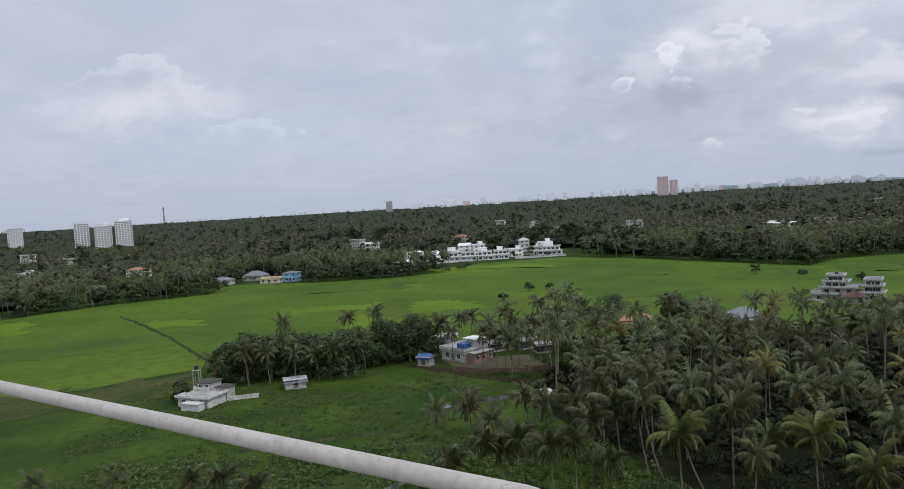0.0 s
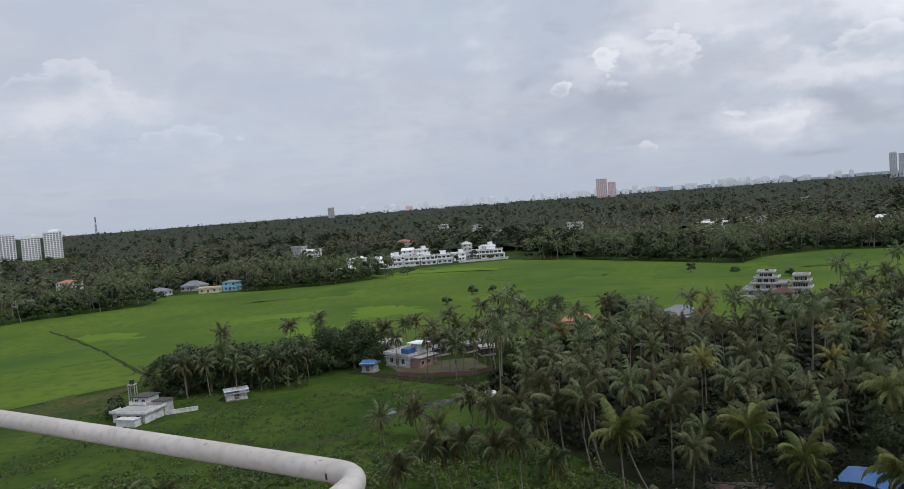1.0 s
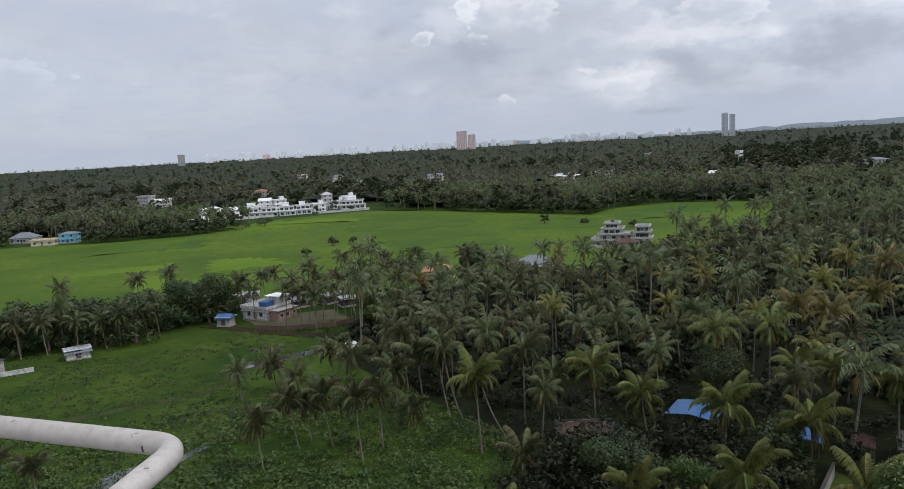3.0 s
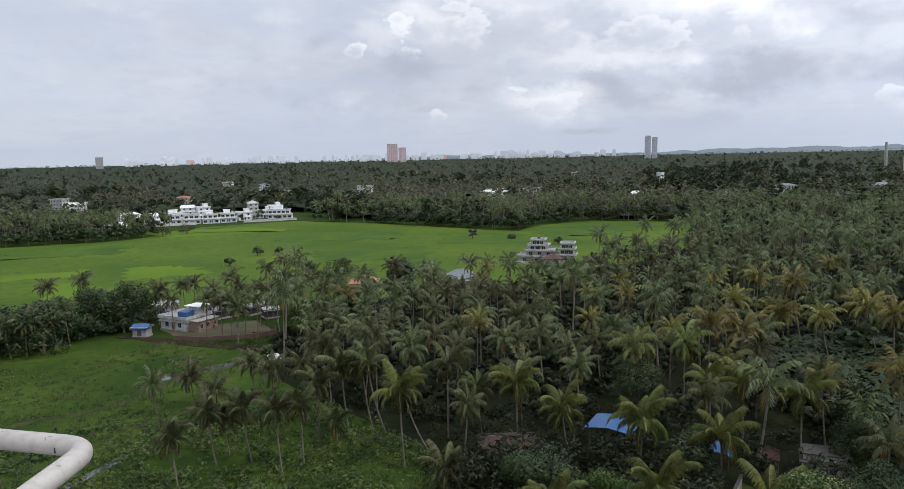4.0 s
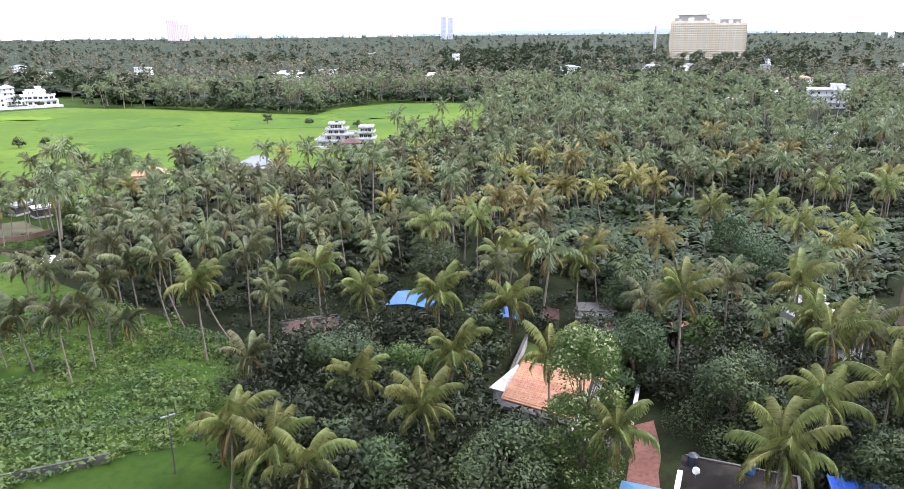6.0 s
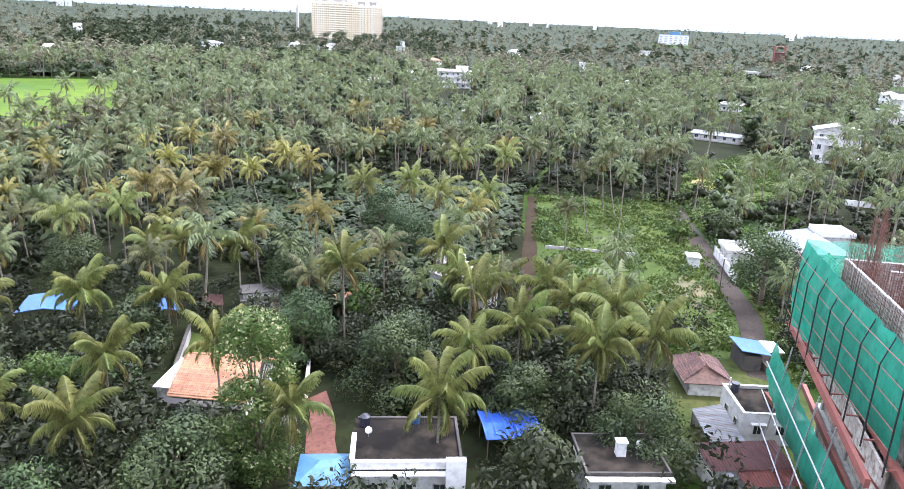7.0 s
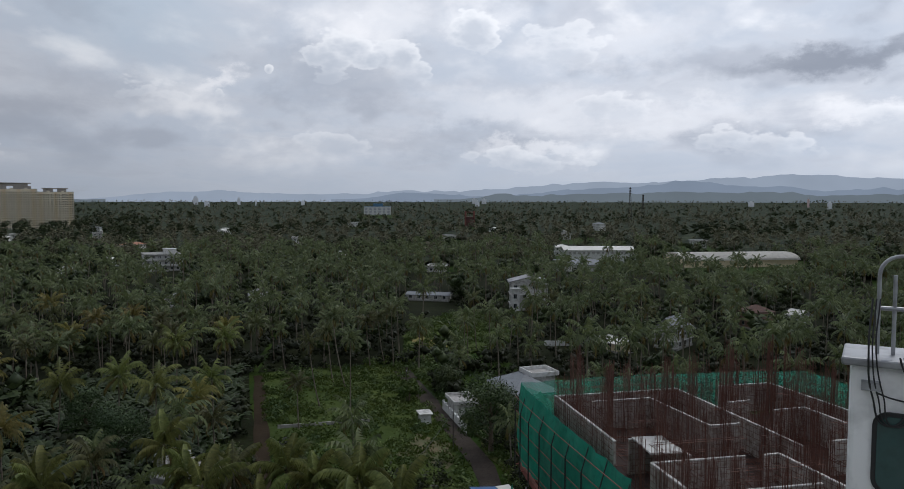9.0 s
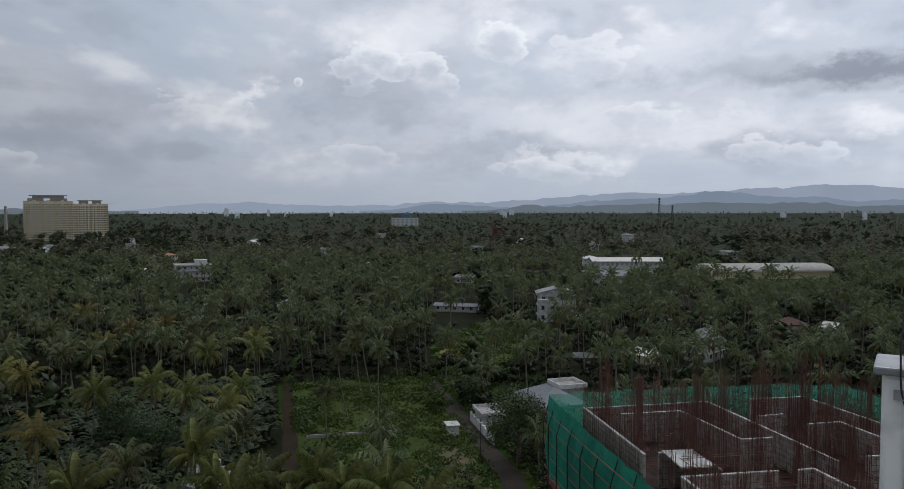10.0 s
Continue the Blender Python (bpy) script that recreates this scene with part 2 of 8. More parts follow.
WEED = mat("weed", (0.044, 0.072, 0.016), (0.099, 0.121, 0.025), 0.12, 0.8, (0.033, 0.056, 0.013), 0.7, vary=0.35, leaf=0.2)
LAWN = mat("lawn", (0.043, 0.064, 0.016), (0.068, 0.088, 0.022), 0.06, 0.9, (0.035, 0.058, 0.013), 0.7, 0.25)
EARTH = mat("earth", (0.029, 0.020, 0.013), (0.041, 0.030, 0.019), 0.2, 0.95, (0.033, 0.024, 0.014), 1.5, 0.08)
RED_EARTH = mat("red_earth", (0.12, 0.055, 0.042), (0.17, 0.08, 0.06), 0.3, 0.95, (0.08, 0.042, 0.032), 2.0, 0.06)
ROAD = mat("road", (0.040, 0.032, 0.027), (0.062, 0.051, 0.042), 0.3, 0.9, (0.029, 0.024, 0.021), 4.0, 0.02)
BUND = mat("bund", (0.030, 0.045, 0.015), (0.064, 0.064, 0.030), 0.3, 0.95, (0.022, 0.034, 0.011), 2.0, 0.1)
WATER = mat("water", (0.06, 0.065, 0.06), (0.08, 0.085, 0.075), 0.2, 0.06, (0.05, 0.06, 0.05), 1.0)
FROND = mat("frond", (0.077, 0.091, 0.038), (0.140, 0.146, 0.062), 0.3, 0.45, (0.048, 0.057, 0.025), 2.0, vary=0.58, leaf=0.3)
FROND_YELLOW = mat("frond_yellow", (0.167, 0.156, 0.047), (0.236, 0.206, 0.058), 0.3, 0.5, (0.094, 0.105, 0.026), 2.0, vary=0.35, leaf=0.3)
# yellow-green garden fronds; the brighter light they catch is put into the colour
FROND_FRESH_LIT = mat("frond_fresh_lit", (0.112, 0.130, 0.036), (0.195, 0.205, 0.062), 0.3, 0.45, (0.066, 0.082, 0.024), 2.0, vary=0.4, leaf=0.3)
FROND_OLD = mat("frond_old", (0.128, 0.089, 0.029), (0.095, 0.086, 0.019), 0.4, 0.7, (0.071, 0.048, 0.019), 2.0, vary=0.25, leaf=0.15)
# far fronds paler and greyer: distance haze is mixed into their colour
FROND_FAR_HAZE = mat("frond_far_haze", (0.125, 0.140, 0.083), (0.206, 0.210, 0.131), 0.05, 0.6, (0.077, 0.092, 0.057), 0.4, vary=0.65, leaf=0.2)
TRUNK = mat("trunk", (0.143, 0.116, 0.088), (0.197, 0.170, 0.136), 0.6, 0.9, (0.082, 0.068, 0.051), 5.0, 0.02, vary=0.2)
LEAF = mat("leaf", (0.029, 0.047, 0.017), (0.062, 0.085, 0.027), 0.25, 0.55, (0.019, 0.034, 0.012), 2.0, vary=0.4, leaf=0.1)
# undergrowth leaves darkened in colour for the shade beneath the palms
SHRUB_SHADED = mat("shrub_leaf_shaded", (0.013, 0.017, 0.006), (0.027, 0.032, 0.011), 0.25, 0.6, (0.009, 0.012, 0.004), 2.0, vary=0.45, leaf=0.15)
LEAF_LIGHT = mat("leaf_light", (0.053, 0.089, 0.018), (0.082, 0.112, 0.024), 0.3, 0.5, (0.035, 0.064, 0.014), 2.0, vary=0.3, leaf=0.3)
LEAF_FLOWER = mat("leaf_flower", (0.214, 0.214, 0.102), (0.255, 0.239, 0.127), 0.6, 0.7, (0.142, 0.163, 0.061), 3.0, vary=0.3, leaf=0.2)
# far leaves likewise carry some haze in their colour
LEAF_FAR_HAZE = mat("leaf_far_haze", (0.036, 0.052, 0.028), (0.059, 0.076, 0.039), 0.03, 0.7, (0.021, 0.037, 0.012), 0.35, vary=0.45, leaf=0.15)
# dark and light speckle paints in the shade between far crowns
CANOPY_SHADED = mat("wood_canopy", (0.016, 0.024, 0.015), (0.053, 0.064, 0.037), 0.06, 0.95, (0.011, 0.017, 0.010), 0.16, 3.0, spread=(0.42, 0.58))
BANANA = mat("banana", (0.027, 0.045, 0.016), (0.050, 0.072, 0.024), 0.3, 0.5, (0.019, 0.035, 0.010), 1.5, vary=0.3, leaf=0.25)
BARK = mat("bark", (0.10, 0.075, 0.05), (0.15, 0.12, 0.085), 1.0, 0.95, (0.06, 0.05, 0.035), 8.0, 0.03)
COCONUT = mat("coconut", (0.12, 0.14, 0.03), (0.20, 0.15, 0.04), 1.0, 0.6, (0.10, 0.09, 0.03), 4.0)
WHITE = mat("white_paint", (0.533, 0.533, 0.516), (0.619, 0.619, 0.602), 0.4, 0.75, (0.361, 0.353, 0.327), 1.3, vary=0.08)
VILLA_WHITE = mat("villa_white", (0.78, 0.78, 0.77), (0.84, 0.84, 0.83), 0.2, 0.7, (0.66, 0.66, 0.65), 0.8)
WHITE_OLD = mat("white_weathered", (0.430, 0.421, 0.396), (0.585, 0.576, 0.550), 0.5, 0.85, (0.206, 0.198, 0.181), 1.6, vary=0.1)
CREAM = mat("cream_paint", (0.62, 0.52, 0.34), (0.68, 0.58, 0.40), 0.2, 0.8, (0.52, 0.43, 0.29), 1.5)
# pale and pink are lightened to put the far towers' haze into the paint
PALE = mat("pale_paint_hazed", (0.70, 0.70, 0.69), (0.78, 0.78, 0.77), 0.1, 0.8, (0.62, 0.62, 0.61), 0.8, vary=0.12)
PINK = mat("pink_paint_hazed", (0.62, 0.45, 0.43), (0.70, 0.52, 0.49), 0.05, 0.8, (0.58, 0.46, 0.45), 0.6)
SALMON = mat("salmon_paint", (0.52, 0.30, 0.22), (0.60, 0.36, 0.27), 0.3, 0.8, (0.42, 0.26, 0.2), 1.5)
BLUE_PAINT = mat("blue_paint", (0.16, 0.42, 0.58), (0.22, 0.48, 0.62), 0.3, 0.7, (0.14, 0.34, 0.46), 1.5)
CONCRETE = mat("concrete", (0.30, 0.285, 0.265), (0.40, 0.385, 0.36), 0.3, 0.9, (0.20, 0.19, 0.175), 1.8, 0.01)
CONCRETE_DARK = mat("concrete_dark", (0.040, 0.036, 0.032), (0.075, 0.066, 0.056), 0.25, 0.8, (0.028, 0.026, 0.024), 1.2)
SHUTTER = mat("shutter_panel", (0.34, 0.305, 0.27), (0.48, 0.44, 0.395), 0.9, 0.75, (0.17, 0.115, 0.088), 2.2, vary=0.12)
RUST = mat("rust", (0.116, 0.047, 0.033), (0.176, 0.079, 0.056), 0.6, 0.85, (0.081, 0.035, 0.025), 5.0, metal=0.1)
DECK_BARS = mat("barred_deck", (0.032, 0.017, 0.013), (0.059, 0.032, 0.025), 0.5, 0.9, (0.021, 0.013, 0.010), 3.0)
RED_OXIDE = mat("red_oxide", (0.19, 0.055, 0.042), (0.25, 0.075, 0.055), 0.5, 0.7, (0.14, 0.055, 0.045), 2.5)
STEEL = mat("steel", (0.30, 0.31, 0.32), (0.42, 0.43, 0.44), 1.0, 0.45, (0.22, 0.22, 0.23), 6.0, metal=0.6)
BLACK = mat("black_rubber", (0.015, 0.015, 0.016), (0.025, 0.025, 0.026), 2.0, 0.5)
TIN = mat("tin_sheet", (0.195, 0.203, 0.217), (0.315, 0.323, 0.338), 0.5, 0.5, (0.150, 0.105, 0.083), 1.2, metal=0.3, stretch=(2, 0.4, 1))
TIN_RED = mat("red_tin_sheet", (0.105, 0.038, 0.035), (0.140, 0.056, 0.049), 0.5, 0.7, (0.070, 0.035, 0.032), 1.5)
TIN_WHITE = mat("white_tin_sheet", (0.584, 0.566, 0.519), (0.660, 0.642, 0.604), 0.1, 0.6, (0.490, 0.471, 0.434), 0.5)
GREY_ROOF = mat("grey_roof", (0.154, 0.168, 0.182), (0.203, 0.217, 0.231), 0.5, 0.7, (0.119, 0.126, 0.133), 2.0)
TILE = mat("clay_tile", (0.331, 0.151, 0.079), (0.389, 0.202, 0.115), 0.8, 0.8, (0.230, 0.101, 0.058), 3.0, vary=0.15)
TILE_OLD = mat("old_clay_tile", (0.078, 0.039, 0.033), (0.125, 0.062, 0.048), 0.8, 0.9, (0.047, 0.031, 0.027), 2.5, vary=0.3)
TARP = mat("blue_tarp", (0.030, 0.099, 0.248), (0.050, 0.134, 0.288), 0.6, 0.4, (0.025, 0.074, 0.198), 2.0, 0.04)
TARP_DEEP = mat("deep_blue_tarp", (0.02, 0.075, 0.42), (0.04, 0.11, 0.50), 0.8, 0.35, (0.015, 0.05, 0.3), 2.5, 0.05)
TARP_LIGHT = mat("light_blue_tarp", (0.058, 0.156, 0.260), (0.085, 0.195, 0.299), 0.6, 0.5, (0.046, 0.124, 0.221), 2.0, 0.04)
TANK = mat("black_tank", (0.02, 0.022, 0.03), (0.03, 0.033, 0.045), 1.0, 0.4)
NET = mat("green_net", (0.010, 0.200, 0.130), (0.018, 0.264, 0.176), 0.4, 0.6, (0.008, 0.136, 0.092), 1.6, 0.05, leaf=0.35, alpha=0.93)
NET_THIN = mat("thin_green_net", (0.045, 0.324, 0.225), (0.072, 0.378, 0.270), 0.4, 0.6, (0.036, 0.252, 0.180), 1.6, leaf=0.35, alpha=0.30)
# window colour of far towers, raised to hold the haze
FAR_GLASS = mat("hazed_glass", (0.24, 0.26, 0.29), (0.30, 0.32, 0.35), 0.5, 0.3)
GLASS = mat("dark_glass", (0.018, 0.024, 0.028), (0.03, 0.04, 0.045), 0.5, 0.12)
CAB_GLASS = mat("cab_glass", (0.03, 0.075, 0.07), (0.045, 0.095, 0.085), 1.0, 0.05)
RAIL_PAINT = mat("rail_paint", (0.412, 0.376, 0.337), (0.484, 0.446, 0.404), 5.0, 0.42, (0.340, 0.307, 0.271), 40.0, 0.001)
SCUFF = mat("scuff", (0.24, 0.22, 0.20), (0.31, 0.28, 0.25), 60.0, 0.8)
CAB_PAINT = mat("cab_paint", (0.792, 0.792, 0.780), (0.864, 0.864, 0.852), 0.8, 0.45, (0.648, 0.648, 0.636), 5.0)


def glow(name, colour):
    """A plain glowing backdrop of distance: the haze of kilometres of air is in its colour."""
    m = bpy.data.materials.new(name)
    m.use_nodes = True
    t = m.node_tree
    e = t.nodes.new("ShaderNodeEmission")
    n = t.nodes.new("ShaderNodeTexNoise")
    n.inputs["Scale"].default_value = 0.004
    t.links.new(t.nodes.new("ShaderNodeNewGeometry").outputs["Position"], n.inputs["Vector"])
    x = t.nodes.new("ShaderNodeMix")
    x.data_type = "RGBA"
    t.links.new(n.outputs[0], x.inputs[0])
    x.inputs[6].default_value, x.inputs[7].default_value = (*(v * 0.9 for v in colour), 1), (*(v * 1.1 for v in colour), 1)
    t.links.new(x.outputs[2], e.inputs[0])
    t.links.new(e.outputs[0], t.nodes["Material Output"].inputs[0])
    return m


# ridges that glow, each in a blue mixed to hold its haze
HILL = glow("far_hill_haze", (0.50, 0.585, 0.71))
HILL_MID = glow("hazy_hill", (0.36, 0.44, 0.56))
HILL_NEAR = glow("hill_wood_haze", (0.24, 0.29, 0.33))
# skyline blocks: a light blue-grey with the haze in it
CITY = mat("far_city_haze", (0.68, 0.70, 0.73), (0.76, 0.78, 0.80), 0.01, 0.9, (0.62, 0.64, 0.68), 0.1, vary=0.12)
ROOF_BLACK = mat("stained_roof", (0.010, 0.009, 0.008), (0.020, 0.017, 0.014), 0.25, 0.9, (0.05, 0.040, 0.030), 0.5)
TUFT = mat("tuft", (0.052, 0.080, 0.019), (0.090, 0.116, 0.029), 0.1, 0.8, (0.040, 0.068, 0.014), 0.9, leaf=0.15)
# leaves and soil have next to no sheen
for m in (CANOPY_SHADED, GRASS, MEADOW, PADDY, PADDY_RIPE, PADDY_DULL, SCRUB, WOODFLOOR_SHADED, LAWN, EARTH, RED_EARTH, ROAD, BUND, TUFT, LEAF_FAR_HAZE, FROND_FAR_HAZE, ROOF_BLACK):
    m.node_tree.nodes["Principled BSDF"].inputs["Specular IOR Level"].default_value = 0.06
for m in (FROND, FROND_FRESH_LIT, FROND_YELLOW, FROND_OLD, LEAF, SHRUB_SHADED, LEAF_LIGHT, LEAF_FLOWER, BANANA, TRUNK):
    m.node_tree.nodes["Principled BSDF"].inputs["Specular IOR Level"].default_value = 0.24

# ---- geometry helpers ----


def smooth(x, lo, hi):
    s = min(1.0, max(0.0, (x - lo) / (hi - lo)))
    return s * s * (3 - 2 * s)


def rise(x, y):
    """Height of the land: flat paddy country that climbs gently far away."""
    r = math.hypot(x, y)
    return 22.0 * smooth(r, 1300, 4700)


def inside(x, y, poly):
    hit = False
    for (x0, y0), (x1, y1) in zip(poly, poly[1:] + poly[:1]):
        if (y0 > y) != (y1 > y) and x < (x1 - x0) * (y - y0) / (y1 - y0) + x0:
            hit = not hit
    return hit


def mesh_ob(name, bm, material, parent=None, label=""):
    me = bpy.data.meshes.new(name)
    bm.normal_update()
    bm.to_mesh(me)
    bm.free()
    for m in material if isinstance(material, (list, tuple)) else (material,):
        me.materials.append(m)
    ob = new(name, me)
    ob.parent = parent
    return tagged(ob, label)


def part(name, bm, material, parent, label=""):
    """One mesh object under a thing or a part."""
    return mesh_ob(name, bm, material, parent, label)


def thing(name, label, category, x, y, z=0.0, yaw=0.0, group="", kind=""):
    """An empty at a thing's base that carries its parts; yaw in degrees to the left."""
    ob = new(name)
    ob.matrix_basis = pose(x, y, z, 0, 0, yaw)
    return tagged(ob, label, category, group, kind)


def bx(bm, x0, x1, y0, y1, z0, z1, bevel=0.0):
    """Adds a box to a bmesh."""
    made = bmesh.ops.create_cube(bm, size=1, matrix=Matrix.Translation(((x0 + x1) / 2, (y0 + y1) / 2, (z0 + z1) / 2)) @ Matrix.Diagonal((x1 - x0, y1 - y0, z1 - z0, 1)))
    if bevel:
        edges = {e for v in made["verts"] for e in v.link_edges}
        bmesh.ops.bevel(bm, geom=list(edges), offset=bevel, segments=2, affect="EDGES", profile=0.5)
    return bm


def box(x0, x1, y0, y1, z0, z1, bevel=0.0):
    return bx(bmesh.new(), x0, x1, y0, y1, z0, z1, bevel)


def boxes(*rows):
    bm = bmesh.new()
    for r in rows:
        bx(bm, *r)
    return bm


def rod(bm, a, b, r, n=6, r2=None):
    """Adds a round bar from a to b."""
    a, b = Vector(a), Vector(b)
    m = Matrix.Translation((a + b) / 2) @ (b - a).to_track_quat("Z", "Y").to_matrix().to_4x4()
    bmesh.ops.create_cone(bm, cap_ends=True, segments=n, radius1=r, radius2=r if r2 is None else r2, depth=(b - a).length, matrix=m)
    return bm


def prism(points, z0, z1):
    """A flat sheet of that outline with a thickness."""
    bm = bmesh.new()
    low = [bm.verts.new((x, y, z0)) for x, y in points]
    top = [bm.verts.new((x, y, z1)) for x, y in points]
    bm.faces.new(top)
    bm.faces.new(list(reversed(low)))
    n = len(points)
    for i in range(n):
        bm.faces.new((low[i], low[(i + 1) % n], top[(i + 1) % n], top[i]))
    bmesh.ops.recalc_face_normals(bm, faces=bm.faces)
    return bm


def raw_mesh(name, verts, faces, materials, index=None, smooth_shade=False):
    """A mesh from numpy arrays of corners and triangles."""
    me = bpy.data.meshes.new(name)
    verts, faces = np.asarray(verts, np.float32), np.asarray(faces, np.int32)
    me.vertices.add(len(verts))
    me.vertices.foreach_set("co", verts.ravel())
    me.loops.add(faces.size)
    me.loops.foreach_set("vertex_index", faces.ravel())
    me.polygons.add(len(faces))
    me.polygons.foreach_set("loop_start", np.arange(0, faces.size, 3, dtype=np.int32))
    for m in materials:
        me.materials.append(m)
    if index is not None:
        me.polygons.foreach_set("material_index", np.asarray(index, np.int32))
    me.update(calc_edges=True)
    return me


# ---- ground: one sheet to the horizon, laid in rings ----
OPEN = [(-900, 330), (-420, 300), (-212, 340), (-181, 377), (-132, 401), (-138, 453), (-76, 431), (-32, 432), (-8, 449), (19, 499), (79, 510), (125, 455),
        (154, 405), (180, 366), (207, 391), (246, 397), (290, 358), (262, 318), (215, 262), (165, 232), (125, 205), (95, 210), (60, 207),
        (30, 200), (24, 172), (14, 150), (22, 125), (33, 95), (30, 78), (24, 71), (0, 74), (-60, 60), (-900, 60)]
CLEARING = [(171, 59), (184, 27), (140, 13), (108, 4), (99, 10), (110, 32), (128, 43)]
GLADE = [(240, 34), (282, 14), (222, -5), (198, 8), (192, 27)]
LAND_AZ = np.radians(np.arange(-180, 180, 3))
LAND_R = [0, 20, 45, 70, 100, 140, 190, 250, 330, 430, 560, 720, 930, 1200, 1600, 2100, 2700, 3400, 4100, 4700, 4950]
gv = [(0, 0, 0)]
for r in LAND_R[1:]:
    for a in LAND_AZ:
        gx, gy = r * math.sin(a), r * math.cos(a)
        gv.append((gx, gy, rise(gx, gy)))
n = len(LAND_AZ)
gf = [(0, 1 + (i + 1) % n, 1 + i) for i in range(n)]
for k in range(len(LAND_R) - 2):
    for i in range(n):
        p, q = 1 + k * n + i, 1 + k * n + (i + 1) % n
        gf += [(p, q, q + n), (p, q + n, p + n)]
ground = tagged(new("ground", raw_mesh("ground", gv, gf, [GRASS])), "green grassland and woodland floor reaching the horizon", "ground", kind="structure")


def sheet(name, points, z, material, label, category="field"):
    return tagged(mesh_ob(name, prism(points, -0.3, z), material), label, category, kind="structure")


def ragged(points, step=9.0, amount=1.2, seed=1):
    """An outline with its sides broken into uneven steps."""
    rnd, out = random.Random(seed), []
    for (x0, y0), (x1, y1) in zip(points, points[1:] + points[:1]):
        k = max(1, int(math.hypot(x1 - x0, y1 - y0) / step))
        for i in range(k):
            out.append((x0 + (x1 - x0) * i / k + rnd.uniform(-amount, amount), y0 + (y1 - y0) * i / k + rnd.uniform(-amount, amount)))
    return out


sheet("paddy_field", ragged([(-880, 322), (-212, 338), (-181, 374), (-134, 398), (-138, 448), (-76, 428), (-32, 430), (-8, 446), (19, 494), (79, 505), (125, 450), (154, 400), (180, 362),
      (207, 386), (246, 392), (290, 354), (262, 318), (215, 262), (165, 232), (125, 205), (95, 210), (60, 207), (30, 212), (-5, 215), (-60, 214), (-76, 200), (-95, 186), (-200, 150), (-880, 120)]),
      0.05, PADDY, "bright green flooded paddy field in mixed patches")
sheet("meadow", ragged([(-90, 182), (-70, 190), (-8, 186), (4, 174), (16, 164), (14, 150), (22, 125), (33, 95), (30, 78), (24, 71), (0, 74), (-60, 60), (-300, 60), (-300, 120)], seed=2),
      0.08, MEADOW, "rough damp meadow of long green grass", "meadow")
for i, (pts, m) in enumerate((
        ([(-16, 317), (7, 309), (13, 284), (-17, 286)], PADDY_RIPE), ([(-43, 283), (-27, 286), (-20, 245), (-42, 254)], PADDY_RIPE),
        ([(-62, 322), (-32, 318), (-34, 302), (-66, 300)], PADDY_RIPE), ([(-131, 307), (-106, 304.5), (-98, 283), (-121, 289)], PADDY_RIPE),
        ([(-150, 260), (-100, 275), (-96, 240), (-160, 225)], PADDY_DULL), ([(-210, 250), (-150, 258), (-160, 200), (-220, 190)], PADDY_DULL),
        ([(60, 420), (120, 400), (110, 360), (48, 380)], PADDY_DULL), ([(140, 370), (176, 345), (160, 310), (120, 330)], PADDY_DULL),
        ([(-70, 410), (-20, 410), (-24, 370), (-76, 372)], PADDY_DULL), ([(190, 368), (240, 372), (236, 330), (180, 322)], PADDY_DULL),
        ([(60, 330), (110, 320), (100, 285), (50, 290)], PADDY_DULL), ([(-130, 175), (-96, 186), (-72, 196), (-66, 176), (-120, 150)], SCRUB),
        ([(-20, 470), (40, 480), (70, 440), (0, 430)], PADDY_RIPE), ([(-260, 300), (-190, 330), (-170, 290), (-250, 265)], PADDY_RIPE))):
    sheet("field_patch", ragged(pts, 4.0, 4.2, 20 + i), 0.09 + 0.006 * i, m, "patch of paddy at another stage of growth")
sheet("clearing_lawn", ragged(CLEARING, 5.0, 0.8, 5), 0.06, LAWN, "bright green overgrown clearing between palms", "meadow")
sheet("glade", ragged(GLADE, 6.0, 1.2, 6), 0.06, LAWN, "green overgrown glade among the palms", "meadow")
sheet("bare_patch", ragged([(226, 30), (218, 14), (198, 17), (202, 28)], 5.0, 1.5, 7), 0.10, mat("dry_grass", (0.17, 0.14, 0.03), (0.22, 0.15, 0.04), 0.15, 0.9, (0.09, 0.13, 0.02), 0.8), "dry orange patch of earth in the glade", "ground")
sheet("worn_patch", ragged([(118, 17), (128, 16), (124, 9), (112, 8)], 3.0, 0.8, 8), 0.10, mat("worn_grass", (0.085, 0.080, 0.032), (0.130, 0.095, 0.045), 0.3, 0.9, (0.06, 0.085, 0.025), 1.0), "worn sandy patch in the clearing", "ground")
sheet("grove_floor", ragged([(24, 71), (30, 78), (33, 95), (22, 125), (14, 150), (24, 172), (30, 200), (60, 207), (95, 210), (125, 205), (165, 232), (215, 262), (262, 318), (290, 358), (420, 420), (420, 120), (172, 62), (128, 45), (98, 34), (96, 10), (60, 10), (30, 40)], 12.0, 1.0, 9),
      0.03, WOODFLOOR_SHADED, "floor of the coconut grove, palm shade put in its colour", "ground")
sheet("grove_floor_far", ragged([(184, 27), (192, 27), (240, 34), (282, 14), (222, -5), (198, 8), (150, -30), (110, -60), (420, -200), (420, 115), (172, 60)], 15.0, 1.0, 10), 0.02, WOODFLOOR_SHADED, "floor of the palm wood, shade put in its dark colour", "ground")
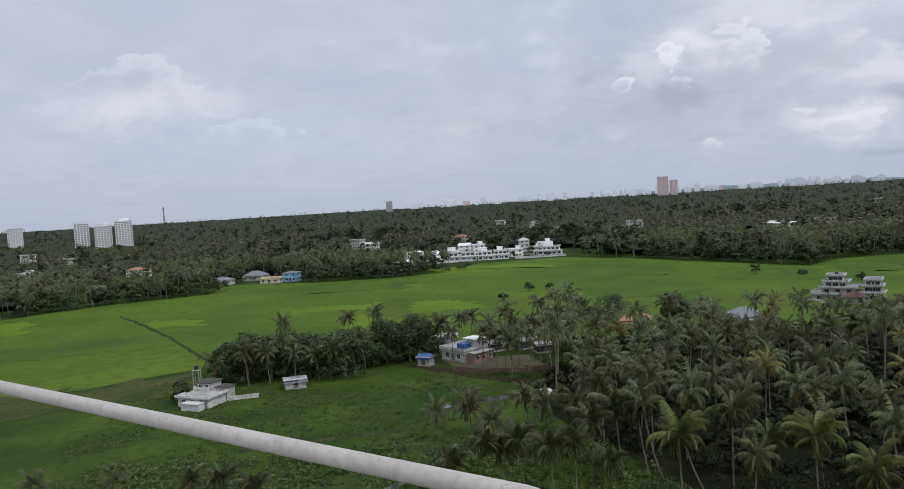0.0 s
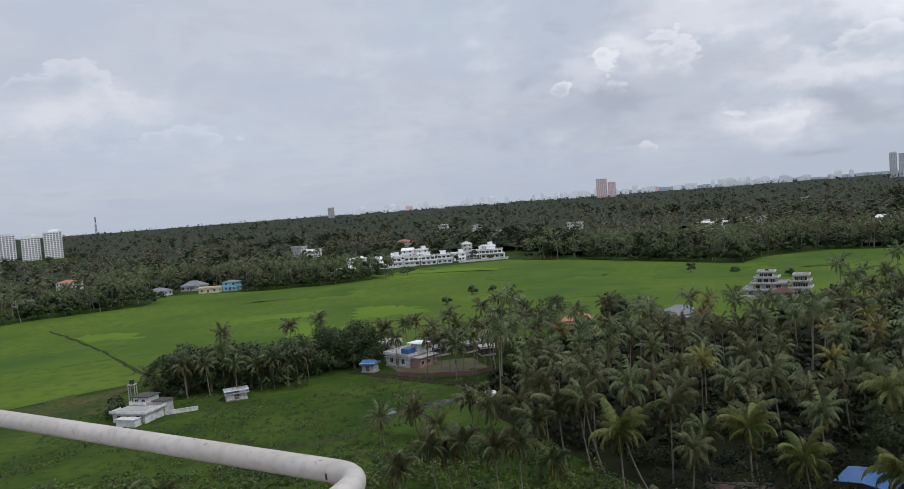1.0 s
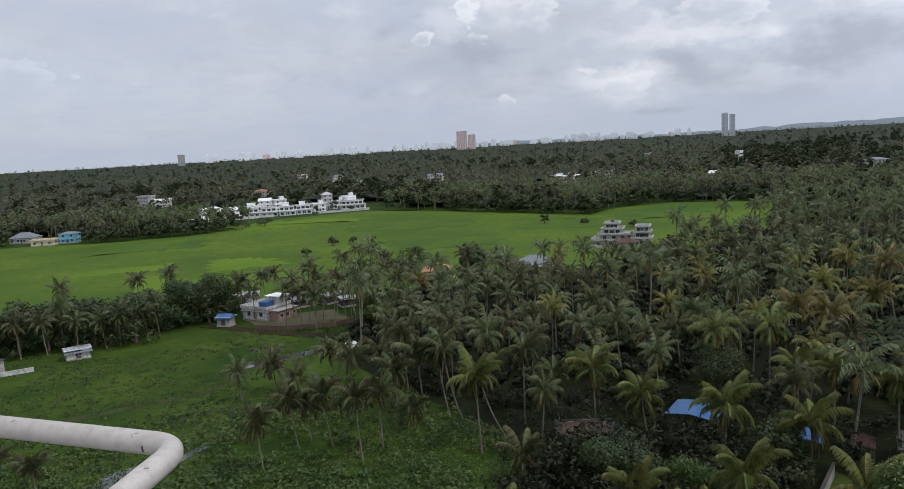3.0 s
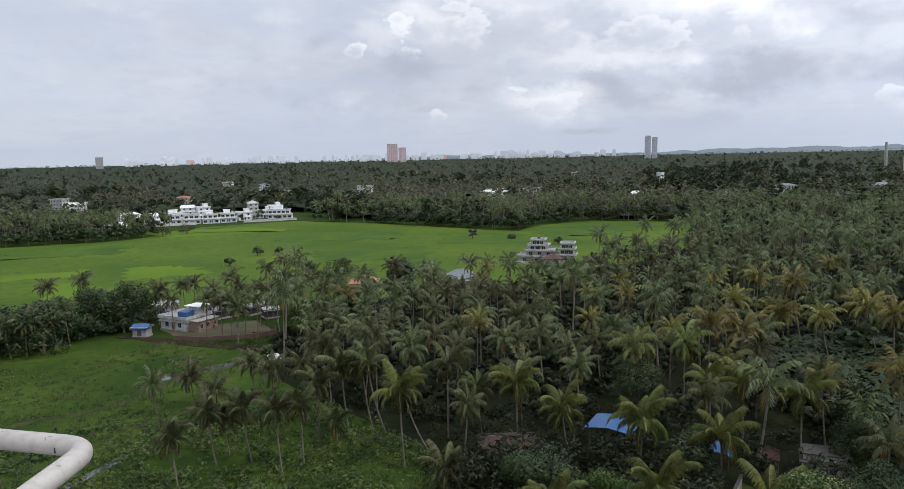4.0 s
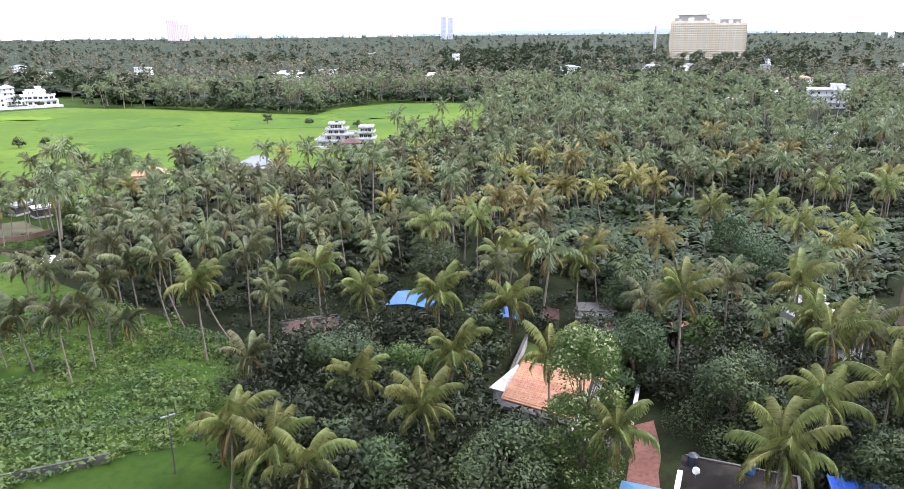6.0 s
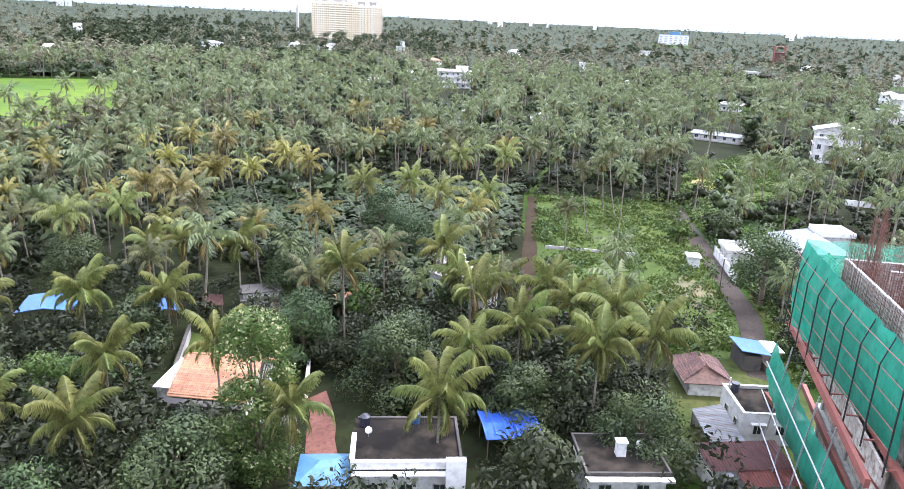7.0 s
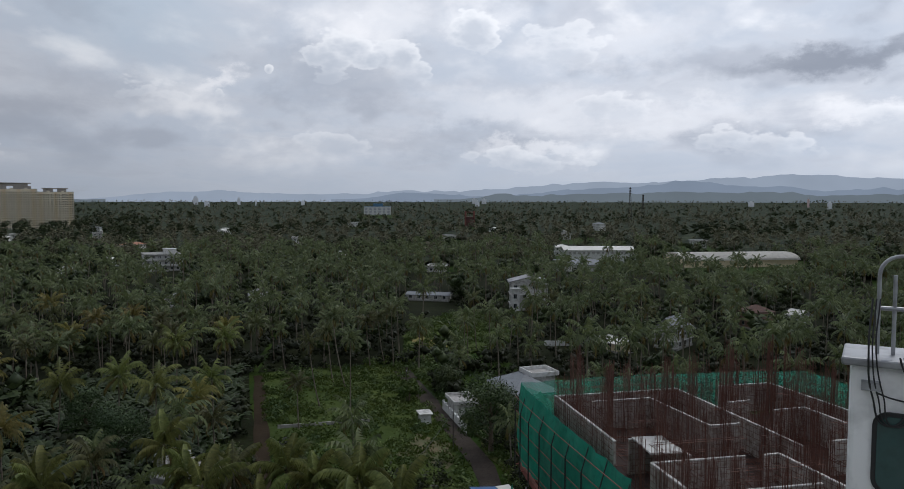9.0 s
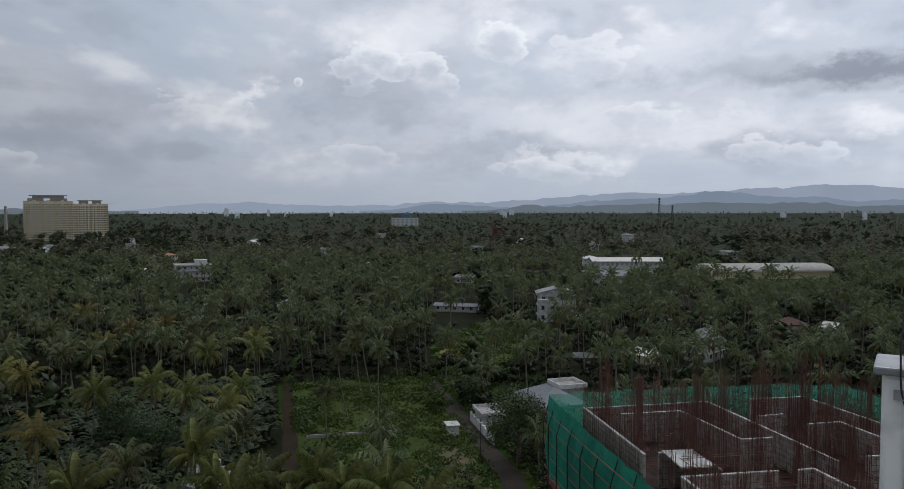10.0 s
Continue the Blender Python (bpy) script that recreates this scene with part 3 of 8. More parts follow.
sheet("road", ragged([(181, 25), (139.5, 10), (114, 1.4), (93, -2), (93, 1.2), (113, 4.6), (138, 13.4), (179, 28.5)], 6.0, 0.25, 11), 0.11, ROAD, "narrow worn tar road with earthy edges", "road")
sheet("path", ragged([(168, 60.0), (122, 43.2), (98, 34.4), (98.8, 32.2), (123.2, 41.1), (169.6, 58.0)], 6.0, 0.25, 12), 0.11, EARTH, "bare earth path along the clearing", "path")
sheet("yard", ragged([(-4, 194), (0, 183), (6, 178), (16, 176), (22, 180), (20, 194)], 4.0, 0.6, 13), 0.12, mat("yard_earth", (0.058, 0.062, 0.024), (0.115, 0.080, 0.046), 0.2, 0.95, (0.06, 0.085, 0.022), 0.6), "bare sandy yard round the house", "ground")
sheet("dirt_track", ragged([(-14, 190), (-10, 186), (4, 172), (17, 163), (18, 165.5), (5, 175), (-9, 190)], 4.0, 0.4, 14), 0.16, EARTH, "brown dirt track beside the meadow", "path")
sheet("courtyard", ragged([(62, 44.5), (59.5, 45), (50.5, 37.8), (47, 33), (49.5, 33), (59, 41)], 3.0, 0.4, 15), 0.10, RED_EARTH, "red earth courtyard between the houses", "ground")
sheet("house_lot", ragged([(99, 9), (88, 10), (66, 6), (66, -7), (80, -9), (100, -3)], 4.0, 0.4, 16), 0.09, SCRUB, "scrubby earth lot beside the building site", "ground")
sheet("verge", ragged([(139, 9), (114, 0.5), (100, -3), (100, -9), (112, -12), (140, -2)], 4.0, 0.8, 33), 0.07, SCRUB, "rough scrub verge beside the lane", "ground")
sheet("garden_lawn", ragged([(66, 62), (60, 60), (58, 64), (66, 69)], 3.0, 0.3, 17), 0.10, LAWN, "small green lawn behind the tiled house", "meadow")
sheet("ditch", ragged([(-19.5, 96.6), (-13.0, 103.3), (-8.5, 108.7), (-3.7, 113.6), (0.6, 118.8), (0, 119.6), (-4.8, 114.5), (-9.6, 109.6), (-14.1, 104.2), (-20.4, 97.5)], 3.0, 0.15, 18), 0.12, WATER, "narrow ditch of still grey water", "water")
sheet("pond", ragged([(-4, 147), (4, 149.5), (11, 152), (13, 156), (4, 153.5), (-3, 150)], 3.0, 0.5, 19), 0.12, WATER, "shallow pond in the meadow reflecting the sky", "water")
sheet("pond", ragged([(-22, 104), (-16, 107), (-18, 100), (-24, 99)], 3.0, 0.5, 29), 0.12, WATER, "shallow puddle beside the ditch", "water")

# low earth banks between the fields
BUNDS = [((-150, 326), (-136, 308), (-117, 281), (-103, 261), (-85, 231), (-68, 205)), ((-40, 128), (-10, 135), (8, 160))]
for line in BUNDS:
    bm = bmesh.new()
    for (x0, y0), (x1, y1) in zip(line, line[1:]):
        k = max(1, int(math.hypot(x1 - x0, y1 - y0) / 6))
        nx, ny = (y1 - y0), -(x1 - x0)
        s = math.hypot(nx, ny)
        nx, ny = nx / s, ny / s
        prev = None
        for i in range(k + 1):
            cx, cy = x0 + (x1 - x0) * i / k + random.uniform(-0.5, 0.5), y0 + (y1 - y0) * i / k + random.uniform(-0.5, 0.5)
            w, h = random.uniform(0.5, 0.9), random.uniform(0.25, 0.5)
            row = [bm.verts.new((cx + nx * w, cy + ny * w, 0)), bm.verts.new((cx, cy, 0.12 + h)), bm.verts.new((cx - nx * w, cy - ny * w, 0))]
            if prev:
                bm.faces.new((prev[0], row[0], row[1], prev[1]))
                bm.faces.new((prev[1], row[1], row[2], prev[2]))
            prev = row
    tagged(mesh_ob("bund", bm, BUND), "low overgrown earth bank between paddy fields", "bund", kind="structure")

# ---- distant hills ----


def hill(name, az0, az1, r, peaks, material, label):
    """A ridge at distance r: peaks are (azimuth, height in degrees) along the skyline."""
    verts, faces, cols = [], [], 0
    for i in range(int((az1 - az0) / 0.4) + 1):
        a = az0 + 0.4 * i
        e = float(np.interp(a, [q[0] for q in peaks], [q[1] for q in peaks]))
        e += 0.12 * noise.noise((a * 0.45, r, 0)) + 0.12 * noise.noise((a * 1.1, r, 3)) + 0.06 * noise.noise((a * 3.1, r, 6))
        edge = min(1, (a - az0) / 5, (az1 - a) / 5)
        top = 42 + r * math.tan(radians(max(-0.25, e * edge)))
        s, c = math.sin(radians(a)), math.cos(radians(a))
        verts += [((r - 150) * s, (r - 150) * c, 10), (r * s, r * c, top), ((r + 120) * s, (r + 120) * c, 10)]
        cols += 1
    for i in range(cols - 1):
        p = 3 * i
        faces += [(p, p + 1, p + 4), (p, p + 4, p + 3), (p + 1, p + 2, p + 5), (p + 1, p + 5, p + 4)]
    return tagged(new(name, raw_mesh(name, verts, faces, [material])), label, "hill", kind="structure")


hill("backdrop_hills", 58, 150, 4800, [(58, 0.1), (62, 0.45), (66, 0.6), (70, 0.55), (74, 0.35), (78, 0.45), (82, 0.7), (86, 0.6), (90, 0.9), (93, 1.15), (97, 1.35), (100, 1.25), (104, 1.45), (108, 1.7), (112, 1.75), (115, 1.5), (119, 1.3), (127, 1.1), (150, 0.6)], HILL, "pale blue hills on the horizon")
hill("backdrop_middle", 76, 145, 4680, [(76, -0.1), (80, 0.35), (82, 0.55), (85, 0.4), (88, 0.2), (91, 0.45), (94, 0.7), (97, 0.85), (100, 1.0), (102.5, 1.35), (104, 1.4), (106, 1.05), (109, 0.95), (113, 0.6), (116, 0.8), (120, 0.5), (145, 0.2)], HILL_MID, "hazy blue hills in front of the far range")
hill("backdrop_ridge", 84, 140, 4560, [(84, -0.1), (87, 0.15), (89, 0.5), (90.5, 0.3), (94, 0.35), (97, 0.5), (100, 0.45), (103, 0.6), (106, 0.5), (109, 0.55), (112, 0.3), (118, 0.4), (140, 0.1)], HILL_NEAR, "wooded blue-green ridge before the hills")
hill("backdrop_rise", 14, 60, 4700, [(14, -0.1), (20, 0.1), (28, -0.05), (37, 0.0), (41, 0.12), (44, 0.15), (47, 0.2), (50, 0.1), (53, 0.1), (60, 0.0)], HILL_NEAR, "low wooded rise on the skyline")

# ---- plants ----


def frond_shape(length, lift, droop, leaflets, leaf_len, width, rng, rachis=True, hang=1.0, bent_leaf=False):
    """One palm frond along +x from the origin: a bent rib with two rows of hanging leaflets."""
    verts, faces = [], []
    ribs, seg = [], 7
    x = z = 0.0
    for i in range(seg + 1):
        ribs.append((x, z))
        ang = lift - droop * ((i + 0.5) / seg) ** 1.8
        x, z = x + math.cos(ang) * length / seg, z + math.sin(ang) * length / seg

    def along(s):
        f = s * seg
        i = min(seg - 1, int(f))
        f -= i
        (x0, z0), (x1, z1) = ribs[i], ribs[i + 1]
        d = math.hypot(x1 - x0, z1 - z0)
        return x0 + (x1 - x0) * f, z0 + (z1 - z0) * f, (x1 - x0) / d, (z1 - z0) / d
    if rachis:
        for i in range(seg):
            (x0, z0), (x1, z1) = ribs[i], ribs[i + 1]
            w0, w1 = 0.07 * (1 - i / seg) + 0.012, 0.07 * (1 - (i + 1) / seg) + 0.012
            b = len(verts)
            verts += [(x0, -w0, z0), (x0, w0, z0), (x0, 0, z0 - w0), (x1, -w1, z1), (x1, w1, z1), (x1, 0, z1 - w1)]
            faces += [(b, b + 3, b + 4), (b, b + 4, b + 1), (b, b + 2, b + 5), (b, b + 5, b + 3), (b + 1, b + 4, b + 5), (b + 1, b + 5, b + 2)]
    for k in range(leaflets):
        s = 0.14 + 0.86 * (k + 0.5) / leaflets
        px, pz, tx, tz = along(s)
        ll = leaf_len * (0.5 + 0.7 * math.sin(math.pi * (0.12 + 0.80 * s))) * rng.uniform(0.8, 1.12)
        for side in (-1, 1):
            fwd, down = 0.45 + 0.45 * s, (rng.uniform(0.6, 1.2) + 0.3 * s) * hang
            dx, dy, dz = tx * fwd, side * 0.66, tz * fwd - down
            q = math.sqrt(dx * dx + dy * dy + dz * dz)
            dx, dy, dz = dx / q * ll, dy / q * ll, dz / q * ll
            b = len(verts)
            hx, hz = tx * width / 2, tz * width / 2
            if bent_leaf:
                verts += [(px - hx, 0, pz - hz), (px + hx, 0, pz + hz), (px + dx * 0.6 + hx * 0.9, dy * 0.72, pz + dz * 0.45 + hz), (px + dx, dy, pz + dz)]
                faces += [(b, b + 1, b + 2), (b, b + 2, b + 3)]
            else:
                verts += [(px - hx, 0, pz - hz), (px + hx, 0, pz + hz), (px + dx, dy, pz + dz)]
                faces += [(b, b + 1, b + 2)]
    return np.array(verts, float), np.array(faces, int)


def turned(v, yaw, roll=0.0):
    c, s = math.cos(roll), math.sin(roll)
    v = np.stack([v[:, 0], v[:, 1] * c - v[:, 2] * s, v[:, 1] * s + v[:, 2] * c], 1)
    c, s = math.cos(yaw), math.sin(yaw)
    return np.stack([v[:, 0] * c - v[:, 1] * s, v[:, 0] * s + v[:, 1] * c, v[:, 2]], 1)


def joined(pieces):
    """Joins (verts, faces, material index) pieces into one shape."""
    vs, fs, ms, base = [], [], [], 0
    for v, f, m in pieces:
        vs.append(v)
        fs.append(f + base)
        ms.append(np.full(len(f), m, int))
        base += len(v)
    return np.concatenate(vs), np.concatenate(fs), np.concatenate(ms)


def crown_fronds(rng, count, length):
    """Yaw, lift, droop, length and age of each frond of a coconut crown."""
    rows = []
    for i in range(count):
        age = (i + rng.uniform(0, 0.8)) / count
        if rng.random() < 0.12:
            continue
        rows.append((i * 2.39996 + rng.uniform(-0.25, 0.25), radians(84 - 112 * age + rng.uniform(-9, 9)), radians(56 + 66 * min(1, age * 1.8) - 45 * max(0, age - 0.6) + rng.uniform(-14, 20)), length * (0.75 + 0.3 * math.sin(math.pi * min(1, age + 0.25))) * rng.uniform(0.78, 1.12), age))
    return rows


def tube(points, radii, sides=7):
    verts, faces = [], []
    for (x, y, z), r in zip(points, radii):
        for k in range(sides):
            a = 2 * math.pi * k / sides
            verts.append((x + r * math.cos(a), y + r * math.sin(a), z))
    for i in range(len(points) - 1):
        for k in range(sides):
            p, q = i * sides + k, i * sides + (k + 1) % sides
            faces += [(p, q, q + sides), (p, q + sides, p + sides)]
    return np.array(verts, float), np.array(faces, int)


def bent(height, lx, ly, kinks=6, r0=0.22, r1=0.10, sides=7):
    """A palm trunk that leaves the ground aslant and straightens up, with its swollen foot."""
    pts, rad = [], []
    for i in range(kinks + 1):
        s = i / kinks
        b = 1.6 * s - 0.6 * s * s
        pts.append((lx * b, ly * b, height * s))
        rad.append(r0 * 1.5 if i == 0 else r0 + (r1 - r0) * s)
    return tube(pts, rad, sides)


def ball(x, y, z, r):
    v = np.array([(1, 0, 0), (-1, 0, 0), (0, 1, 0), (0, -1, 0), (0, 0, 1), (0, 0, -1)], float) * r + (x, y, z)
    f = np.array([(0, 2, 4), (2, 1, 4), (1, 3, 4), (3, 0, 4), (2, 0, 5), (1, 2, 5), (3, 1, 5), (0, 3, 5)], int)
    return v, f


rng = random.Random(7)
# palm crowns for the trees near by: three sets of single fronds, and joined crowns
FROND_MESHES = {}
for kind, mats in (("green", FROND), ("fresh", FROND_FRESH_LIT), ("yellow", FROND_YELLOW), ("old", FROND_OLD)):
    FROND_MESHES[kind] = []
    for k in range(7):
        lift = radians(76 - 16 * k)
        v, f = frond_shape(4.0, lift, radians(58 + 66 * min(1, k / 3.4) - 8 * max(0, k - 3.6)), 34, 0.98, 0.13, rng, bent_leaf=True)
        FROND_MESHES[kind].append(raw_mesh("frond", v, f, [mats]))


def heart_mesh(rng):
    pieces = [(*tube([(0, 0, -0.9), (0, 0, -0.3), (0, 0, 0.5)], [0.13, 0.24, 0.05], 6), 0)]
    for k in range(9):
        a = rng.uniform(0, 6.28)
        pieces.append((*ball(0.34 * math.cos(a), 0.34 * math.sin(a), -0.45 + rng.uniform(-0.25, 0.15), 0.15), 1))
    return raw_mesh("crown_heart", *joined(pieces)[:2], [TRUNK, COCONUT], joined(pieces)[2])


HEARTS = [heart_mesh(rng) for k in range(2)]


def palm_mesh(count, length, leaflets, leaf_len, width, seed, old=0.85, rachis=True, hang=1.0):
    r = random.Random(seed)
    pieces = []
    for yaw, lift, droop, ln, age in crown_fronds(r, count, length):
        v, f = frond_shape(ln, lift, droop, leaflets, leaf_len, width, r, rachis=rachis, hang=hang)
        pieces.append((turned(v, yaw, r.uniform(-0.25, 0.25)), f, 1 if age > old else 0))
    return joined(pieces)




def crown_set(mats, seed, number, old):
    shapes = [palm_mesh(25, 4.5, 15, 0.95, 0.30, seed + k, old, rachis=False) for k in range(number)]
    return [raw_mesh("crown", v, f, mats, m) for v, f, m in shapes]


CROWNS = crown_set([FROND, FROND_OLD], 100, 5, 0.85)
CROWNS_FRESH_LIT = crown_set([FROND_FRESH_LIT, FROND_OLD], 150, 3, 0.85)
CROWNS_YELLOW = crown_set([FROND_YELLOW, FROND_OLD], 200, 3, 0.82)
palm_count = 0


def palm(x, y, h, lx=0.0, ly=0.0, kind="green", size=1.0, pieces=False):
    """A coconut palm: trunk and crown, the nearest ones with every frond a piece of its own."""
    global palm_count
    palm_count += 1
    r = random.Random(palm_count)
    if not lx and not ly:
        lx, ly = r.uniform(-0.9, 0.9), r.uniform(-0.9, 0.9)
        x, y = x - lx, y - ly
    label = "coconut palm with yellowing fronds and slender leaning trunk" if kind == "yellow" else ("tall coconut palm with drooping green fronds" if h > 8 else "short coconut palm with drooping green fronds")
    t = thing("palm_tree", label, "palm", x, y, 0, 0, "coconut palms")
    v, f = bent(h, lx, ly, r0=0.125 * min(1.2, 0.6 + h / 20))
    tr = new("trunk", raw_mesh("trunk", v, f, [TRUNK]))
    tr.parent = t
    if pieces:
        hb = new("crown_heart", HEARTS[palm_count % 2])
        hb.parent, hb.location = t, (lx, ly, h)
        for yaw, lift, droop, ln, age in crown_fronds(r, 21, 4.0 * size):
            band = min(6, int(age * 6.99))
            old = age > 0.86 or (kind == "yellow" and age > 0.78)
            fr = new("frond", FROND_MESHES["old" if old and r.random() < 0.7 else kind][band])
            fr.parent = t
            fr.matrix_basis = Matrix.LocRotScale((lx, ly, h), Euler((r.uniform(-0.3, 0.3), radians(r.uniform(-9, 9)), yaw)), [ln / 4.0] * 3)
    else:
        pick = {"yellow": CROWNS_YELLOW, "fresh": CROWNS_FRESH_LIT}.get(kind, CROWNS)
        cr = new("crown", pick[r.randrange(len(pick))])
        cr.parent = t
        cr.matrix_basis = Matrix.LocRotScale((lx, ly, h), Euler((r.uniform(-0.2, 0.2), r.uniform(-0.2, 0.2), r.uniform(0, 6.28))), [size * r.uniform(0.85, 1.12)] * 3)
    return t


# leaf clumps for broad-leaved trees


def clumps(rng, lobes, per, leaf, flower=0.0):
    """Leaves scattered over lobes (x, y, z, radius): pairs of bent blades facing outward."""
    verts, faces, ids = [], [], []
    for cx, cy, cz, r in lobes:
        for k in range(per):
            u, a = rng.uniform(-0.55, 1), rng.uniform(0, 6.2832)
            q = math.sqrt(1 - u * u)
            nx, ny, nz = q * math.cos(a), q * math.sin(a), u
            d = r * (1.08 - 0.5 * rng.random() ** 1.6)
            px, py, pz = cx + nx * d, cy + ny * d, cz + nz * d * 0.85
            s = leaf * rng.uniform(0.6, 1.35)
            tx, ty, tz = rng.uniform(-1, 1), rng.uniform(-1, 1), rng.uniform(-0.7, 0.5)
            k2 = math.sqrt(tx * tx + ty * ty + tz * tz) + 1e-6
            tx, ty, tz = tx / k2 * s, ty / k2 * s, tz / k2 * s
            sx, sy, sz = ny * tz - nz * ty, nz * tx - nx * tz, nx * ty - ny * tx
            b = len(verts)
            verts += [(px - tx, py - ty, pz - tz), (px - sx * 0.5 + nx * 0.1, py - sy * 0.5, pz - sz * 0.5 + nz * 0.1), (px + sx * 0.5 + nx * 0.1, py + sy * 0.5, pz + sz * 0.5 + nz * 0.1), (px + tx, py + ty, pz + tz - 0.2 * s)]
            faces += [(b, b + 2, b + 1), (b + 1, b + 2, b + 3)]
            ids += [1 if u > 0.3 and rng.random() < flower else 0] * 2
    return np.array(verts, float), np.array(faces, int), np.array(ids, int)


def crown_lobes(rng, height, radius, count, low=0.35):
    rows = [(0, 0, height * 0.72, radius * 0.72)]
    for i in range(count):
        a, s = i * 2.4 + rng.uniform(-0.4, 0.4), rng.uniform(0, 1)
        z = height * (low + (0.92 - low) * s)
        d = radius * (0.72 - 0.35 * max(0, s - 0.5) * 2) * rng.uniform(0.7, 1.0)
        rows.append((d * math.cos(a), d * math.sin(a), z, radius * rng.uniform(0.28, 0.46)))
    return rows


def tree(x, y, height, radius, leafmat, label, per=130, leaf=0.42, flower=0.0, lobes=12, low=0.35, seed=1, name="tree", category="tree"):
    """A broad-leaved tree: tapered trunk with limbs, and a crown of leaf clumps with gaps."""
    r = random.Random(seed)
    t = thing(name, label, category, x, y, 0, 0)
    rows = crown_lobes(r, height, radius, lobes, low)
    pieces = [(*tube([(0, 0, 0), (0.1, 0, height * 0.25), (-0.05, 0.1, height * 0.5), (0, 0, height * 0.72)], [0.06 * radius + 0.12, 0.05 * radius + 0.08, 0.04 * radius + 0.05, 0.03], 7), 0)]
    for lx, ly, lz, lr in rows[1:]:
        pieces.append((*tube([(0, 0, min(lz * 0.55, height * 0.45)), (lx * 0.5, ly * 0.5, lz * 0.8), (lx, ly, lz)], [0.09, 0.06, 0.02], 5), 0))
    v, f, _ = joined(pieces)
    tr = new("trunk", raw_mesh("trunk", v, f, [BARK]))
    tr.parent = t
    v, f, ids = clumps(r, rows, per, leaf, flower)
    cr = new("crown", raw_mesh("crown", v, f, [leafmat, LEAF_FLOWER], ids))
    cr.parent = t
    return t


def scatter(name, shapes, rows, materials, label, category):
    """Joins many small plants into one mesh. rows: x, y, z, yaw, scale, which shape."""
    rows = np.array(rows, float)
    vs, fs, ms, base = [], [], [], 0
    for k, (v, f, m) in enumerate(shapes):
        sel = rows[rows[:, 5].astype(int) == k]
        if not len(sel):
            continue
        c, s = np.cos(sel[:, 3])[:, None], np.sin(sel[:, 3])[:, None]
        sc = sel[:, 4][:, None]
        x = (v[None, :, 0] * c - v[None, :, 1] * s) * sc + sel[:, 0][:, None]
        y = (v[None, :, 0] * s + v[None, :, 1] * c) * sc + sel[:, 1][:, None]
        z = v[None, :, 2] * sc + sel[:, 2][:, None]
        vs.append(np.stack([x, y, z], 2).reshape(-1, 3))
        fs.append((f[None] + (np.arange(len(sel)) * len(v))[:, None, None] + base).reshape(-1, 3))
        ms.append(np.tile(m, len(sel)))
        base += len(v) * len(sel)
    return tagged(new(name, raw_mesh(name, np.concatenate(vs), np.concatenate(fs), materials, np.concatenate(ms))), label, category, kind="stuff")


def whole_palm(count, length, leaflets, leaf_len, width, height, seed, sides=4, hang=1.0):
    v, f, m = palm_mesh(count, length, leaflets, leaf_len, width, seed, 0.88, rachis=False, hang=hang)
    r = random.Random(seed)
    lx, ly = r.uniform(-1, 1), r.uniform(-1, 1)
    tv, tf = bent(height, lx, ly, 3, 0.2, 0.12, sides)
    return joined([(v + (lx, ly, height), f, 0), (tv, tf, 2)])[:2] + (np.concatenate([m, np.full(len(tf), 2)]),)


MID_PALMS = [whole_palm(18, 4.6, 7, 1.05, 0.56, 8.2 + 1.1 * k, 300 + k, hang=0.9) for k in range(6)]
FAR_PALMS = [whole_palm(11, 4.6, 3, 1.5, 1.25, 9.0 + k, 320 + k, 3, 0.35) for k in range(4)] + [whole_palm(9, 4.9, 2, 2.0, 2.0, 9.0 + k, 330 + k, 3, 0.2) for k in range(4)]


def whole_tree(height, radius, lobes, per, leaf, seed, core=True):
    r = random.Random(seed)
    lb = crown_lobes(r, height, radius, lobes, 0.3)
    v, f, m = clumps(r, lb, per, leaf)
    return joined([(v, f, 0)] + [(*ball(*b[:3], b[3] * 0.62), 0) for b in lb if core])


MID_TREES = [whole_tree(8.0 + k, 3.6 + 0.4 * k, 7, 14, 0.9, 340 + k) for k in range(3)]
FAR_TREES = [whole_tree(9.0 + k, 4.5, 4, 4, 2.3, 350 + k, False) for k in range(3)] + [whole_tree(9.0 + k, 4.5, 6, 13, 1.25, 355 + k, False) for k in range(3)]
BUSHES = [whole_tree(2.2 + 0.7 * k, 1.7 + 0.3 * k, 3, 10, 0.54, 360 + k) for k in range(3)]
SHRUBS = [whole_tree(2.4 + 0.8 * k, 1.8 + 0.4 * k, 5, 26, 0.28, 370 + k, False) for k in range(4)]


